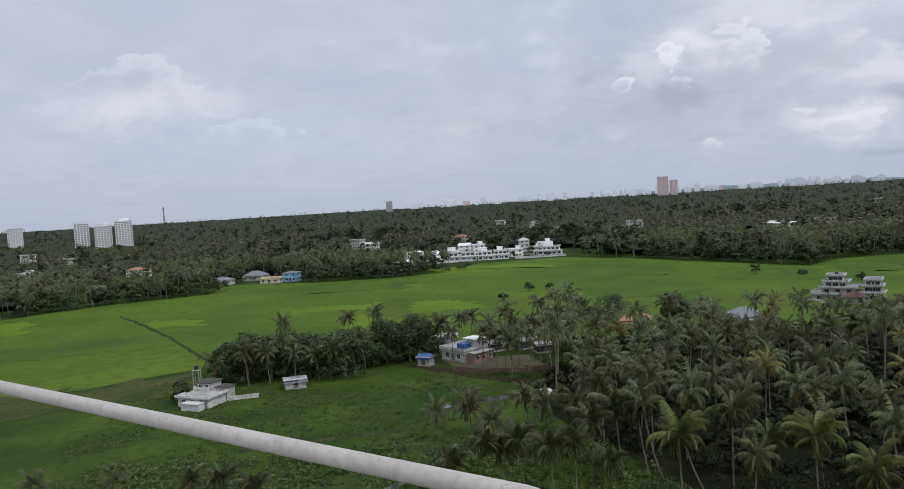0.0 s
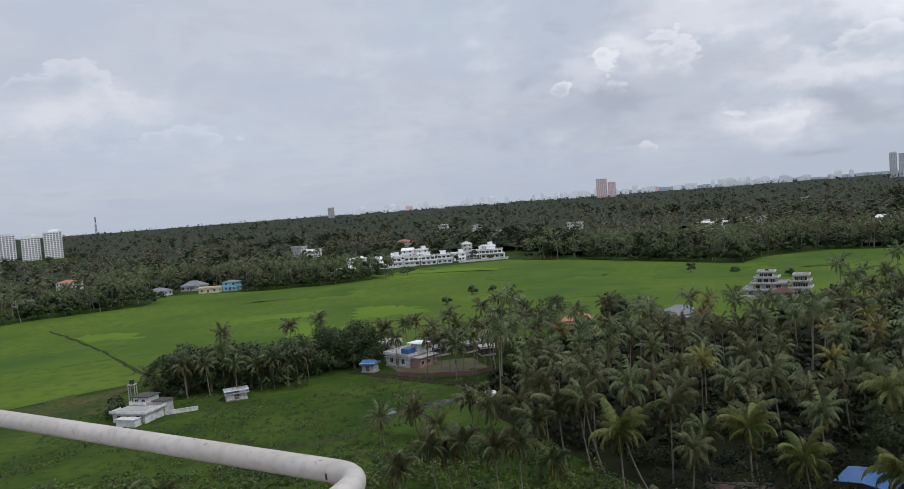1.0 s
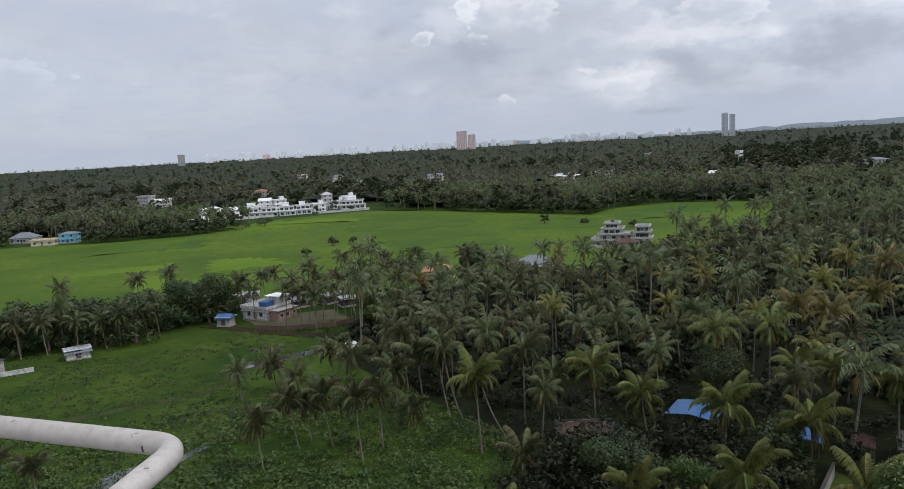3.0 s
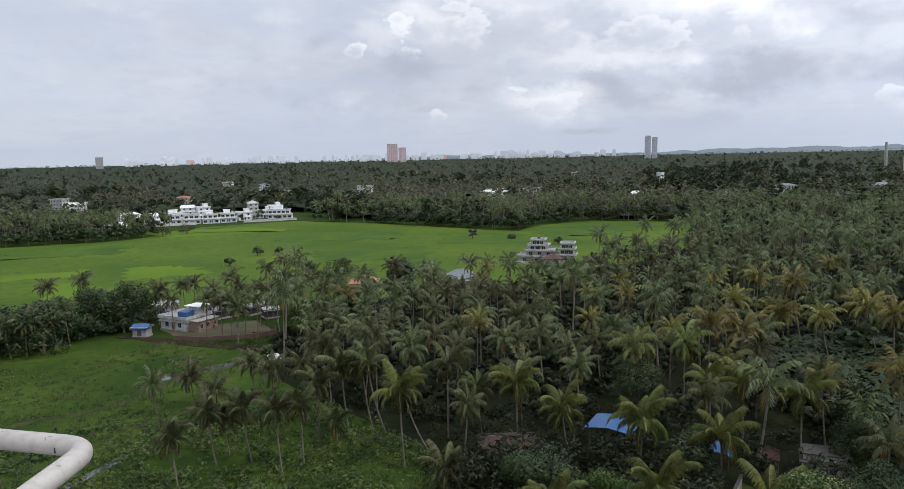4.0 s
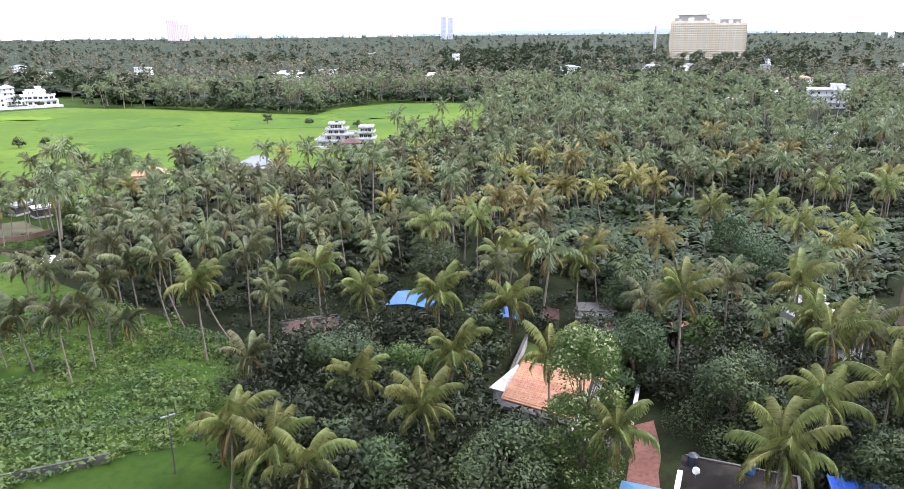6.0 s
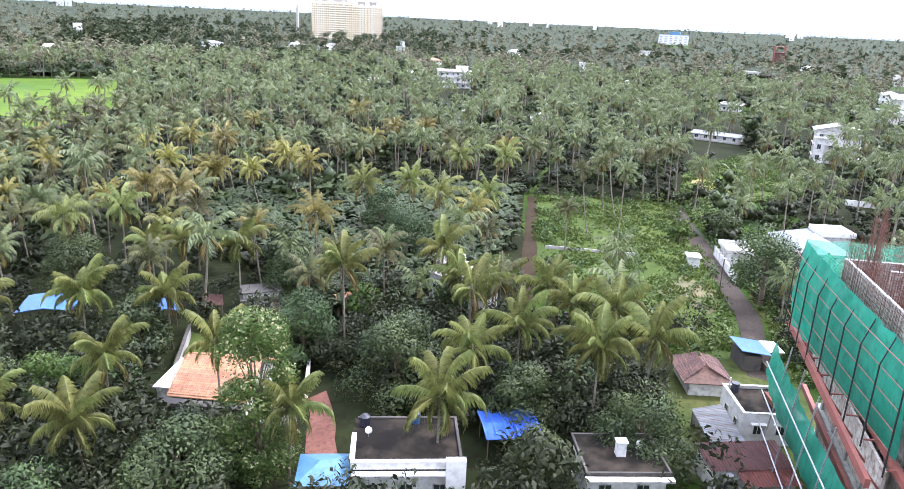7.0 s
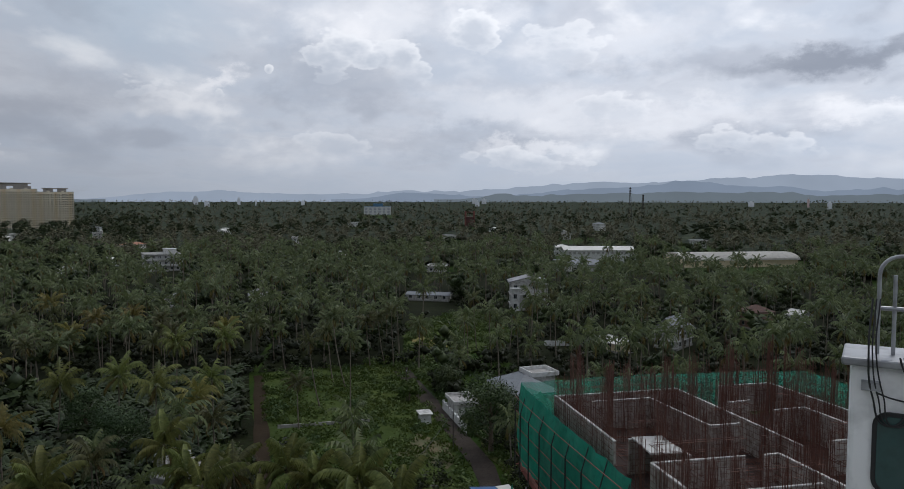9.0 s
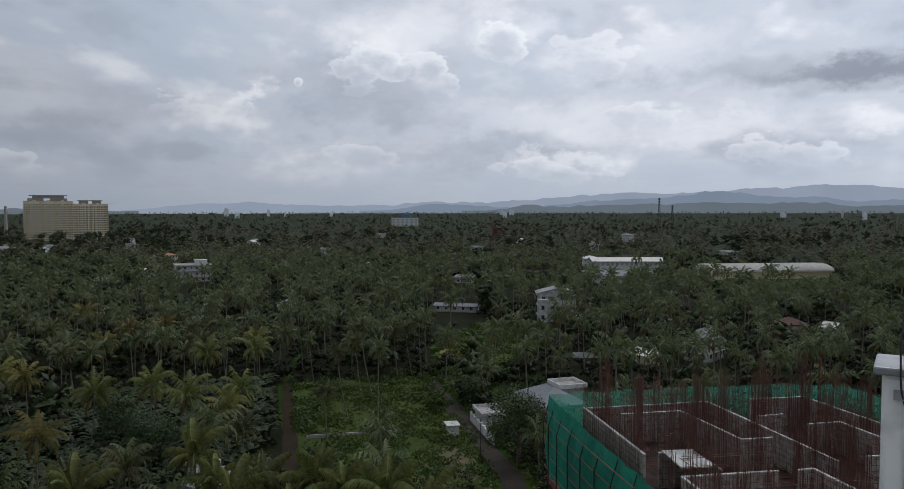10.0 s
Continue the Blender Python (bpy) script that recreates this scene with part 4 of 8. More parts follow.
def banana_shape(seed):
    r = random.Random(seed)
    pieces = []
    for k in range(8):
        lift, ln = radians(r.uniform(45, 80)), r.uniform(1.9, 2.7)
        pts, x, z = [], 0.0, 1.6
        for i in range(5):
            w = 0.34 * math.sin(math.pi * (0.12 + 0.84 * i / 4))
            pts.append((x, z, w))
            ang = lift - radians(95) * (i / 4) ** 1.2
            x, z = x + math.cos(ang) * ln / 4, z + math.sin(ang) * ln / 4
        v = np.array([(p[0], s * p[2], p[1] - abs(s) * 0.12) for p in pts for s in (-1, 0, 1)], float)
        f = []
        for i in range(4):
            for j in (0, 1):
                b = i * 3 + j
                f += [(b, b + 3, b + 4), (b, b + 4, b + 1)]
        pieces.append((turned(v, k * 2.4 + r.uniform(-0.3, 0.3)), np.array(f, int), 0))
    pieces.append((*tube([(0, 0, 0), (0, 0, 1.7)], [0.14, 0.09], 4), 0))
    return joined(pieces)


BANANAS = [banana_shape(380 + k) for k in range(3)]


def tuft_shape(seed, blades, height, spread):
    r = random.Random(seed)
    v, f = [], []
    for k in range(blades):
        a, d = r.uniform(0, 6.28), spread * math.sqrt(r.random())
        x, y, w, h = d * math.cos(a), d * math.sin(a), r.uniform(0.08, 0.2), height * r.uniform(0.5, 1)
        t = r.uniform(0, 6.28)
        b = len(v)
        v += [(x - w * math.cos(t), y - w * math.sin(t), 0), (x + w * math.cos(t), y + w * math.sin(t), 0), (x + r.uniform(-0.3, 0.3), y + r.uniform(-0.3, 0.3), h)]
        f.append((b, b + 1, b + 2))
    return np.array(v, float), np.array(f, int), np.zeros(len(f), int)


TUFTS = [tuft_shape(390 + k, 16, 0.28 + 0.1 * k, 0.9) for k in range(3)]
WEEDS = [whole_tree(0.55 + 0.2 * k, 0.8 + 0.2 * k, 1, 9, 0.26, 395 + k, False) for k in range(3)]
PALMS_MEADOW = [(-3.9, 127.8, 4.9, -0.4, -0), (2.1, 129.3, 5.2, -0.3, 0), (5.5, 118.4, 5.5, -0.2, 0), (4.1, 102.3, 7.6, -0.8, 0), (6.1, 104.2, 6, -0.6, 0), (8.8, 101.2, 7.9, -0.9, 0.1), (-0.9, 96, 7, -0.5, -0), (12.1, 94.4, 8.9, -0.5, 0.1), (15.3, 96.6, 8.7, -0.1, 0), (29, 103.5, 11.3, -2.4, 0.6), (27.6, 106.1, 10.4, -1.3, 0.3), (32.7, 93.1, 10.1, -3.6, 1.2), (41.7, 95.7, 7.7, -0.6, 0.2), (28.3, 72.6, 7.1, -1, 0.4), (21.2, 101.8, 3.6, -0.3, 0.1), (11.2, 119.5, 9, 0, 0), (13.7, 114.5, 9, 0, 0), (18.3, 113.5, 9.5, 0, 0)]
PALMS_MEADOW_B = [(19, 103.8, 9, 0, 0), (35.7, 111.6, 11, 0, 0), (23.6, 108.6, 10, 0, 0), (31.4, 121.6, 11, 0, 0), (22.7, 125, 10, 0, 0), (37.6, 99, 11, 0, 0), (23.7, 120.1, 10, 0, 0)]
PALMS_GROVE = [(49.8, 83.8, 7.2, -1, 0.6), (69.9, 46.7, 12.6, -0.1, 0.2), (36.1, 61.8, 5.9, -0.9, 0.5), (53.4, 72.6, 9, 0, 0), (44.3, 57.4, 8.5, 0, 0), (60.3, 66.4, 8, 0, 0), (68.6, 78.2, 10, 0, 0), (73.2, 76.7, 10, 0, 0), (77, 70.2, 9.5, 0, 0), (51.7, 50.1, 9, 0, 0), (35.5, 50.4, 8, 0, 0), (76.5, 84, 10, 0, 0), (46.6, 36.4, 8, 0, 0), (43.1, 87.1, 11, 0, 0), (66.5, 93.2, 12, 0, 0), (74.8, 91.2, 12, 0, 0), (20.3, 59.7, 7, 0, 0), (21.9, 54, 7, 0, 0)]
PALMS_GROVE_B = [(23, 49.9, 7, 0, 0), (27.5, 90.6, 11, 0, 0)]
PALMS_LANE = [(77.7, 33.2, 10, 0, 0), (70.7, 24.1, 10, 0, 0), (83, 21.8, 9, 0, 0), (67.8, 14.4, 11, 0, 0), (75.3, 10.4, 10, 0, 0), (53.1, 24.9, 9.3, 0.1, -0.1), (64.6, 27, 9, 0, 0), (88.2, 42.8, 11, 0, 0), (86.7, 26.3, 9, 0, 0), (86, 39, 8, 0, 0), (90, 35, 7, 0, 0), (81.5, 16.3, 10, 0, 0)]
PALMS_CLEARING = [(175.7, 54.7, 9.8, -0.3, 0.9), (143.1, 37.2, 13.5, -0.5, 2), (141.9, 30.7, 14.5, 0, -0.1), (180.6, 28.2, 14, -0.1, 0.5), (203.8, 8.3, 14.4, -0, 0.9), (180.6, 34.2, 11.2, -0.2, 0.9), (163.9, 39.7, 11.8, -0.3, 1), (182.6, 30.8, 11.9, -0.3, 1.7), (160, 35.9, 16, -0.6, 2.6), (192.6, 20.3, 9, -0.5, 3.9), (129.5, 37.6, 8.6, -0.1, 0.2)]
PALMS_YELLOW = [(120.4, 110.5, 14.8, -1.5, 1.5), (115.6, 114.2, 7.9, 0.3, -0.3), (116.2, 99.6, 10.1, -1.4, 1.6), (125.6, 96.5, 11.8, -1.9, 2.3), (122.8, 92.2, 11.5, -0.1, 0.2), (131.1, 106.8, 10.5, -0.1, 0.1), (110.7, 113.8, 11.3, -3.1, 2.9), (130.5, 146.8, 9.8, -0.8, 0.7), (192.6, 99, 10.3, -1.6, 3.1), (172.4, 106.9, 8.8, -0.8, 1.2), (204.2, 134.4, 11.3, -0.1, 0.2), (117.2, 111.3, 8.4, -1.1, 1.2), (121, 124.2, 13.9, 0, -0), (110.3, 48.3, 11, 0, 0)]
PALMS_YELLOW_B = [(169.5, 99.7, 13, 0, 0), (86.8, 99.6, 12, 0, 0), (88.2, 93.5, 12, 0, 0)]
PALMS_PLOT = [(115.1, 74, 11, 0, 0), (118, 65.4, 12, 0, 0), (112.9, 56.2, 12, 0, 0), (121.2, 50.4, 11, 0, 0), (147.2, 68.9, 12, 0, 0), (152.8, 60.7, 12, 0, 0)]
PALMS_RIGHT = [(219.6, -13.1, 12, 0, 0), (216.8, -9.2, 12, 0, 0), (209.5, -6.8, 12, 0, 0), (191.4, -28.5, 12, 0, 0), (197.3, -37.6, 12, 0, 0), (193.6, -47.7, 11, 0, 0), (276.9, -54.7, 13, 0, 0), (232.7, -39.5, 12, 0, 0)]
PALMS_NEAR = [(-34.6, 101.7, 5, 0, 0), (-38.7, 101.3, 5, 0, 0), (-28.7, 97.6, 5, 0, 0), (-51.5, 105.9, 4, 0, 0), (-63.2, 105.6, 4, 0, 0), (-2.2, 68, 6, 0, 0)]

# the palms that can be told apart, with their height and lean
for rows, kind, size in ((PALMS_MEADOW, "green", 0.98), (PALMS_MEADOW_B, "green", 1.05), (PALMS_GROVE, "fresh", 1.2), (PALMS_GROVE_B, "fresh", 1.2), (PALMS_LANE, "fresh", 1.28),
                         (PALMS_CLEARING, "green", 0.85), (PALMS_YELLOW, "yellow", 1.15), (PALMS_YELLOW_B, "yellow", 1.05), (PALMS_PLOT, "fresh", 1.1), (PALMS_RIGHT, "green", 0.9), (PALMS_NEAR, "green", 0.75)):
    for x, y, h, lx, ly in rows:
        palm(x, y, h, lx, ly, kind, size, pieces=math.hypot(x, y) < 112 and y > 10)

# ---- plan of where the palms and woods stand ----
HOUSE_GAPS = [(58, 86, 5.5), (42, 87, 4.5), (75, 67, 6.5), (54.5, 52.5, 8.5), (94, 43, 7), (50, 37, 7), (54, 28, 9), (64, 21, 5), (2, 190, 16), (14, 184, 14), (87, 218, 8), (88, 6, 9), (80, 0, 11), (97, 1, 6),
              (154, -3, 13), (137, 9, 8), (60, 42, 6), (61, 9.5, 6.5), (74, 3, 5), (69, -0.5, 5.5), (56, 6, 4), (50, 37, 4), (46, 33, 3), (58, 63, 6), (56, 48, 5), (210, -14, 5), (212, -47, 6), (-57, 161, 10), (-38, 168, 6), (206, -31, 5)]
BANANA_PLOT = [(92, 62), (108, 45), (128, 48), (165, 62), (150, 92), (128, 112), (104, 112), (92, 92)]
SITE = [(98, -8), (70, -1), (40, -8), (40, -60), (100, -60)]


def near_segment(x, y, line, d):
    for (x0, y0), (x1, y1) in zip(line, line[1:]):
        k = max(0, min(1, ((x - x0) * (x1 - x0) + (y - y0) * (y1 - y0)) / ((x1 - x0) ** 2 + (y1 - y0) ** 2)))
        if math.hypot(x - x0 - k * (x1 - x0), y - y0 - k * (y1 - y0)) < d:
            return True
    return False

# openings in the woods round the houses, drawn out towards the paddy and the terrace: x, y, radius, length
VIEWS = [(-142, 452, 9, 30), (-126, 470, 10, 60), (-110, 444, 8, 24), (-98, 448, 8, 24), (-240, 560, 12, 110), (-342, 586, 14, 110), (-318, 560, 12, 100), (-222, 455, 9, 40), (86, 214, 7, 18), (56, 222, 5, 14), (70, 224, 4, 12),
         (415, 205, 13, 70), (505, -60, 27, 70), (440, -40, 15, 55), (480, -138, 44, 60), (276, -4, 6, 40), (213, -48, 7, 34), (206, -31, 4, 14), (258, -100, 6, 40), (246, -82, 5, 30)]
VIEWS_B = [(303, 33, 10, 40), (295, 104, 6, 14), (278, 132, 6, 14), (978, 680, 58, 20), (1850, 340, 40, 320), (499, 660, 6, 150), (-600, 1300, 45, 300), (-960, 1620, 20, 300), (153, -4, 9, 25), (136, 252, 17, 50), (1120, 62, 12, 120), (2, 190, 13, 20)]
VIEWS_C = [(-96, 764), (-77, 726), (13, 778), (125, 851), (212, 827), (293, 661), (361, 687), (382, 545), (525, 511), (669, 526), (700, 504), (651, 478), (387, 249), (445, 253), (645, 509), (738, 435), (426, 42), (307, 660), (352, 690),
           (89, 1248), (117, 992), (720, 1211), (654, -165), (560, 300), (610, 180), (820, 330), (880, 520), (-420, 800), (-520, 900), (500, 120), (720, 60), (900, 20), (1000, -120), (780, -60), (1100, 240), (560, -40)]
VILLA_LOTS = [(-72, 590), (-72, 545), (-56, 510), (-30, 495), (20, 470), (85, 500), (98, 540), (72, 590)]
SIGHTS = []
for vx, vy, vr, vl in VIEWS + VIEWS_B + [(a_, b_, 9, 0.11 * math.hypot(a_, b_)) for a_, b_ in VIEWS_C]:
    k_ = 1 - vl / math.hypot(vx, vy)
    SIGHTS.append((vx, vy, vx * k_, vy * k_, vr, math.hypot(vx, vy)))


def opened(x, y):
    """Whether a place lies in one of the openings before the houses."""
    d_ = math.hypot(x, y)
    for x0, y0, x1, y1, r_, far in SIGHTS:
        if far - d_ < 350 and d_ - far < r_ + 20 and abs(x * y0 - y * x0) < (r_ + 1) * far:
            k_ = max(0, min(1, ((x - x0) * (x1 - x0) + (y - y0) * (y1 - y0)) / ((x1 - x0) ** 2 + (y1 - y0) ** 2)))
            if (x - x0 - k_ * (x1 - x0)) ** 2 + (y - y0 - k_ * (y1 - y0)) ** 2 < r_ * r_:
                return True
    return False


def wooded(x, y, spare=0.0):
    if opened(x, y):
        return False
    if inside(x, y, VILLA_LOTS):
        return False
    if inside(x, y, OPEN) or inside(x, y, CLEARING) or inside(x, y, GLADE) or inside(x, y, SITE):
        return False
    if near_segment(x, y, [(180, 27), (139, 11.5), (114, 3), (93, -0.5)], 3.5) or near_segment(x, y, [(169, 59), (123, 42), (98, 33)], 2.5):
        return False
    if math.hypot(x, y) < 48 or (x < 20 and 0 < y < 76):
        return False
    return all(math.hypot(x - gx, y - gy) > gr + spare for gx, gy, gr in HOUSE_GAPS)


rng = random.Random(11)
taken = [(p[0], p[1]) for rows in (PALMS_MEADOW, PALMS_MEADOW_B, PALMS_GROVE, PALMS_GROVE_B, PALMS_LANE, PALMS_CLEARING, PALMS_YELLOW, PALMS_YELLOW_B, PALMS_PLOT, PALMS_RIGHT) for p in rows]


def kept(x, y):
    """The gardens close by, whose palms are all named above."""
    return math.hypot(x, y) < 90 and x > 0.36 * y


def free(x, y, gap):
    return all((x - px) ** 2 + (y - py) ** 2 > gap * gap for px, py in taken)


# singly counted palms of the grove
made = 0
for k in range(6000):
    x, y = rng.uniform(24, 190), rng.uniform(20, 215)
    if made < 190 and wooded(x, y) and not kept(x, y) and not inside(x, y, BANANA_PLOT) and y > 0.25 * x and free(x, y, 5.2 if x < 110 else 5.8):
        taken.append((x, y))
        made += 1
        yellow = rng.random() < (0.14 if x > 85 and 60 < y < 160 else 0.05)
        palm(x, y, rng.uniform(8.5, 11.0) if y > 130 else rng.uniform(9, 12), kind="yellow" if yellow else "green", size=rng.uniform(0.85, 1.02))

# the rest of the grove and the near woods, joined
rows = []
for k in range(26000):
    r = 60 + 480 * math.sqrt(rng.random())
    a = radians(rng.uniform(-42, 128))
    x, y = r * math.sin(a), r * math.cos(a)
    near = r < 300
    if wooded(x, y) and not kept(x, y) and not inside(x, y, BANANA_PLOT) and free(x, y, 5.7 if near else 6.9):
        taken.append((x, y))
        rows.append((x, y, 0, rng.uniform(0, 6.28), rng.uniform(0.78, 1.2), rng.randrange(6)))
    if len(rows) > 1900:
        break
scatter("palm_grove", MID_PALMS, rows, [FROND, FROND_OLD, TRUNK], "dense grove of coconut palms", "palm grove")
rows = []
for k in range(2300):
    r = 95 + 480 * math.sqrt(rng.random())
    a = radians(rng.uniform(-42, 128))
    x, y = r * math.sin(a), r * math.cos(a)
    if wooded(x, y, 1.5) and rng.random() < (0.6 if r < 300 else 0.9):
        rows.append((x, y, 0, rng.uniform(0, 6.28), rng.uniform(0.7, 1.25), rng.randrange(3)))
# the belt of dark trees along the far edge of the paddy
for (x0, y0), (x1, y1) in zip(OPEN[1:16], OPEN[2:17]):
    for i in range(int(math.hypot(x1 - x0, y1 - y0) / 1.5)):
        s = rng.random()
        bx_, by_ = x0 + (x1 - x0) * s + rng.uniform(-4, 4), y0 + (y1 - y0) * s + rng.uniform(-1, 14)
        if not (-50 < x0 < 80 and y0 > 435) and not opened(bx_, by_):
            rows.append((bx_, by_, 0, rng.uniform(0, 6.28), rng.uniform(0.35, 1.0), rng.randrange(3)))
scatter("broadleaf_wood", MID_TREES, rows, [LEAF, LEAF], "dark broad-leaved trees among the palms", "trees")
rows = []
near_rows = []
for k in range(5600):
    r = 45 + 270 * rng.random() ** 0.7
    a = radians(rng.uniform(-5, 125))
    x, y = r * math.sin(a), r * math.cos(a)
    if wooded(x, y, -0.5) and math.hypot(x - 43, y - 37) > 5:
        if r < 112 and len(near_rows) < 1100:
            near_rows.append((x, y, 0, rng.uniform(0, 6.28), rng.uniform(0.6, 1.5), rng.randrange(4)))
        else:
            rows.append((x, y, 0, rng.uniform(0, 6.28), rng.uniform(0.6, 1.3), rng.randrange(3)))
for k in range(90):
    x, y = rng.uniform(100, 140), rng.uniform(-10, 6)
    if y < 0.28 * x - 31 and math.hypot(x - 140, y - 8) > 5:
        near_rows.append((x, y, 0, rng.uniform(0, 6.28), rng.uniform(0.5, 1.1), rng.randrange(4)))
for k in range(4000):
    x, y = rng.uniform(14, 92), rng.uniform(6, 92)
    if len(near_rows) < 1100 and kept(x, y) and wooded(x, y, 1.0) and math.hypot(x - 43, y - 37) > 5:
        near_rows.append((x, y, 0, rng.uniform(0, 6.28), rng.uniform(0.7, 1.5), rng.randrange(4)))
scatter("near_undergrowth", SHRUBS, near_rows, [SHRUB_SHADED, SHRUB_SHADED], "leafy shrubs and climbers beneath the near palms", "shrubs")
scatter("undergrowth", BUSHES, rows, [SHRUB_SHADED, SHRUB_SHADED], "dense dark undergrowth of shrubs beneath the palms", "shrubs")
rows = []
for k in range(1500):
    x, y = rng.uniform(90, 168), rng.uniform(44, 114)
    if inside(x, y, BANANA_PLOT):
        rows.append((x, y, 0, rng.uniform(0, 6.28), rng.uniform(0.9, 1.35), rng.randrange(3)))
for k in range(120):
    x, y = rng.uniform(78, 100), rng.uniform(42, 62)
    if wooded(x, y):
        rows.append((x, y, 0, rng.uniform(0, 6.28), rng.uniform(0.9, 1.3), rng.randrange(3)))
scatter("banana_plants", BANANAS, rows, [BANANA], "plantation of banana plants under tall palms", "banana plants")
rows = []
for k in range(9000):
    x, y = rng.uniform(-75, 36), rng.uniform(62, 180)
    if inside(x, y, OPEN) and noise.noise((x * 0.06, y * 0.06, 0)) + rng.uniform(-0.3, 0.35) > 0:
        rows.append((x, y, 0.05, rng.uniform(0, 6.28), rng.uniform(0.6, 1.25), rng.randrange(3)))
weeds = []
for k in range(11000):
    x, y = rng.uniform(-62, 36), 62 + 62 * rng.random() ** 1.3
    if inside(x, y, OPEN) and noise.noise((x * 0.09, y * 0.09, 3)) + rng.uniform(-0.4, 0.5) > 0:
        weeds.append((x, y, 0.03, rng.uniform(0, 6.28), rng.uniform(0.5, 1.35), rng.randrange(3)))
scatter("meadow_weeds", WEEDS, weeds, [WEED, WEED], "lush leafy weeds over the damp meadow", "weeds")
scatter("meadow_tufts", TUFTS, rows, [WEED], "tall tufts of meadow grass and weeds", "grass")
rows, weeds = [], []
for k in range(24000):
    x, y = rng.uniform(95, 285), rng.uniform(-8, 62)
    if (inside(x, y, CLEARING) or inside(x, y, GLADE)) and noise.noise((x * 0.16, y * 0.16, 8)) + rng.uniform(-0.45, 0.5) > 0:
        (weeds if rng.random() < 0.3 else rows).append((x, y, 0.04, rng.uniform(0, 6.28), rng.uniform(0.6, 1.6), rng.randrange(3)))
LANE = [(180, 27), (139, 11.5), (114, 3), (93, -0.5)]
for k in range(9000):
    x, y = rng.uniform(94, 195), rng.uniform(-14, 36)
    if near_segment(x, y, LANE, 11) and not near_segment(x, y, LANE, 2.6) and not inside(x, y, CLEARING) and math.hypot(x - 137, y - 9) > 3 and math.hypot(x - 97, y - 1) > 5:
        (weeds if rng.random() < 0.6 else rows).append((x, y, 0.04, rng.uniform(0, 6.28), rng.uniform(0.6, 1.7), rng.randrange(3)))
scatter("clearing_tufts", TUFTS, rows, [TUFT], "tall weeds in the clearing", "grass")
scatter("clearing_weeds", WEEDS, weeds, [WEED, WEED], "lush leafy weeds over the clearing", "weeds")

# ---- the far woods ----
rows_p, rows_t = [], []
for k in range(15500):
    r = 430 * math.exp(rng.random() * math.log(4800 / 430))
    a = radians(rng.uniform(-48, 132))
    x, y = r * math.sin(a), r * math.cos(a)
    if not wooded(x, y) or (r < 600 and not free(x, y, 4)):
        continue
    z = rise(x, y)
    patch = noise.noise((x * 0.006, y * 0.006, 5))
    # the wooded rise and the tall trees before the apartments
    tall = 1.6 if 36 < math.degrees(a) < 62 and 650 < r < 1700 else 1.0
    if rng.random() < (0.66 - 0.5 * patch) / tall:
        rows_p.append((x, y, z, rng.uniform(0, 6.28), 0.78 + 0.6 * rng.random() ** 2, rng.randrange(4) + (4 if r > 1300 else 0)))
    else:
        rows_t.append((x, y, z, rng.uniform(0, 6.28), rng.uniform(0.75, 1.2) * (1 + max(0, patch) * 0.9) * (1.3 if tall > 1 else 1.0), rng.randrange(3) + (3 if tall > 1 or r < 620 else 0)))
scatter("far_palm_wood", FAR_PALMS, rows_p, [FROND_FAR_HAZE, FROND_FAR_HAZE, TRUNK], "far coconut palm woods reaching the horizon", "palm wood")
scatter("far_wood", FAR_TREES, rows_t, [LEAF_FAR_HAZE, LEAF_FAR_HAZE], "far broad-leaved woods between the palms", "woods")
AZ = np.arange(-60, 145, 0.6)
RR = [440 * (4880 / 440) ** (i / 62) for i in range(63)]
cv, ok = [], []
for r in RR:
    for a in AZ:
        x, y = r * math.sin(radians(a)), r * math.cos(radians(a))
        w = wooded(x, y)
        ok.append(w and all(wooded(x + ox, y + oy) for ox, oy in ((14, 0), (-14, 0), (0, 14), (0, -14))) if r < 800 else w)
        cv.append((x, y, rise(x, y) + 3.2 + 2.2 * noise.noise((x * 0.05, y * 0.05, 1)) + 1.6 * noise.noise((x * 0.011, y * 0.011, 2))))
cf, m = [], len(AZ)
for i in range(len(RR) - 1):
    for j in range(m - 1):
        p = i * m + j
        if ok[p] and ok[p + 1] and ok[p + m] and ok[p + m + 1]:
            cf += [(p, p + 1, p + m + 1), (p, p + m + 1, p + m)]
tagged(new("wood_canopy", raw_mesh("wood_canopy", cv, cf, [CANOPY_SHADED])), "closed canopy of distant woods, shade between crowns in its colour", "woods", kind="stuff")

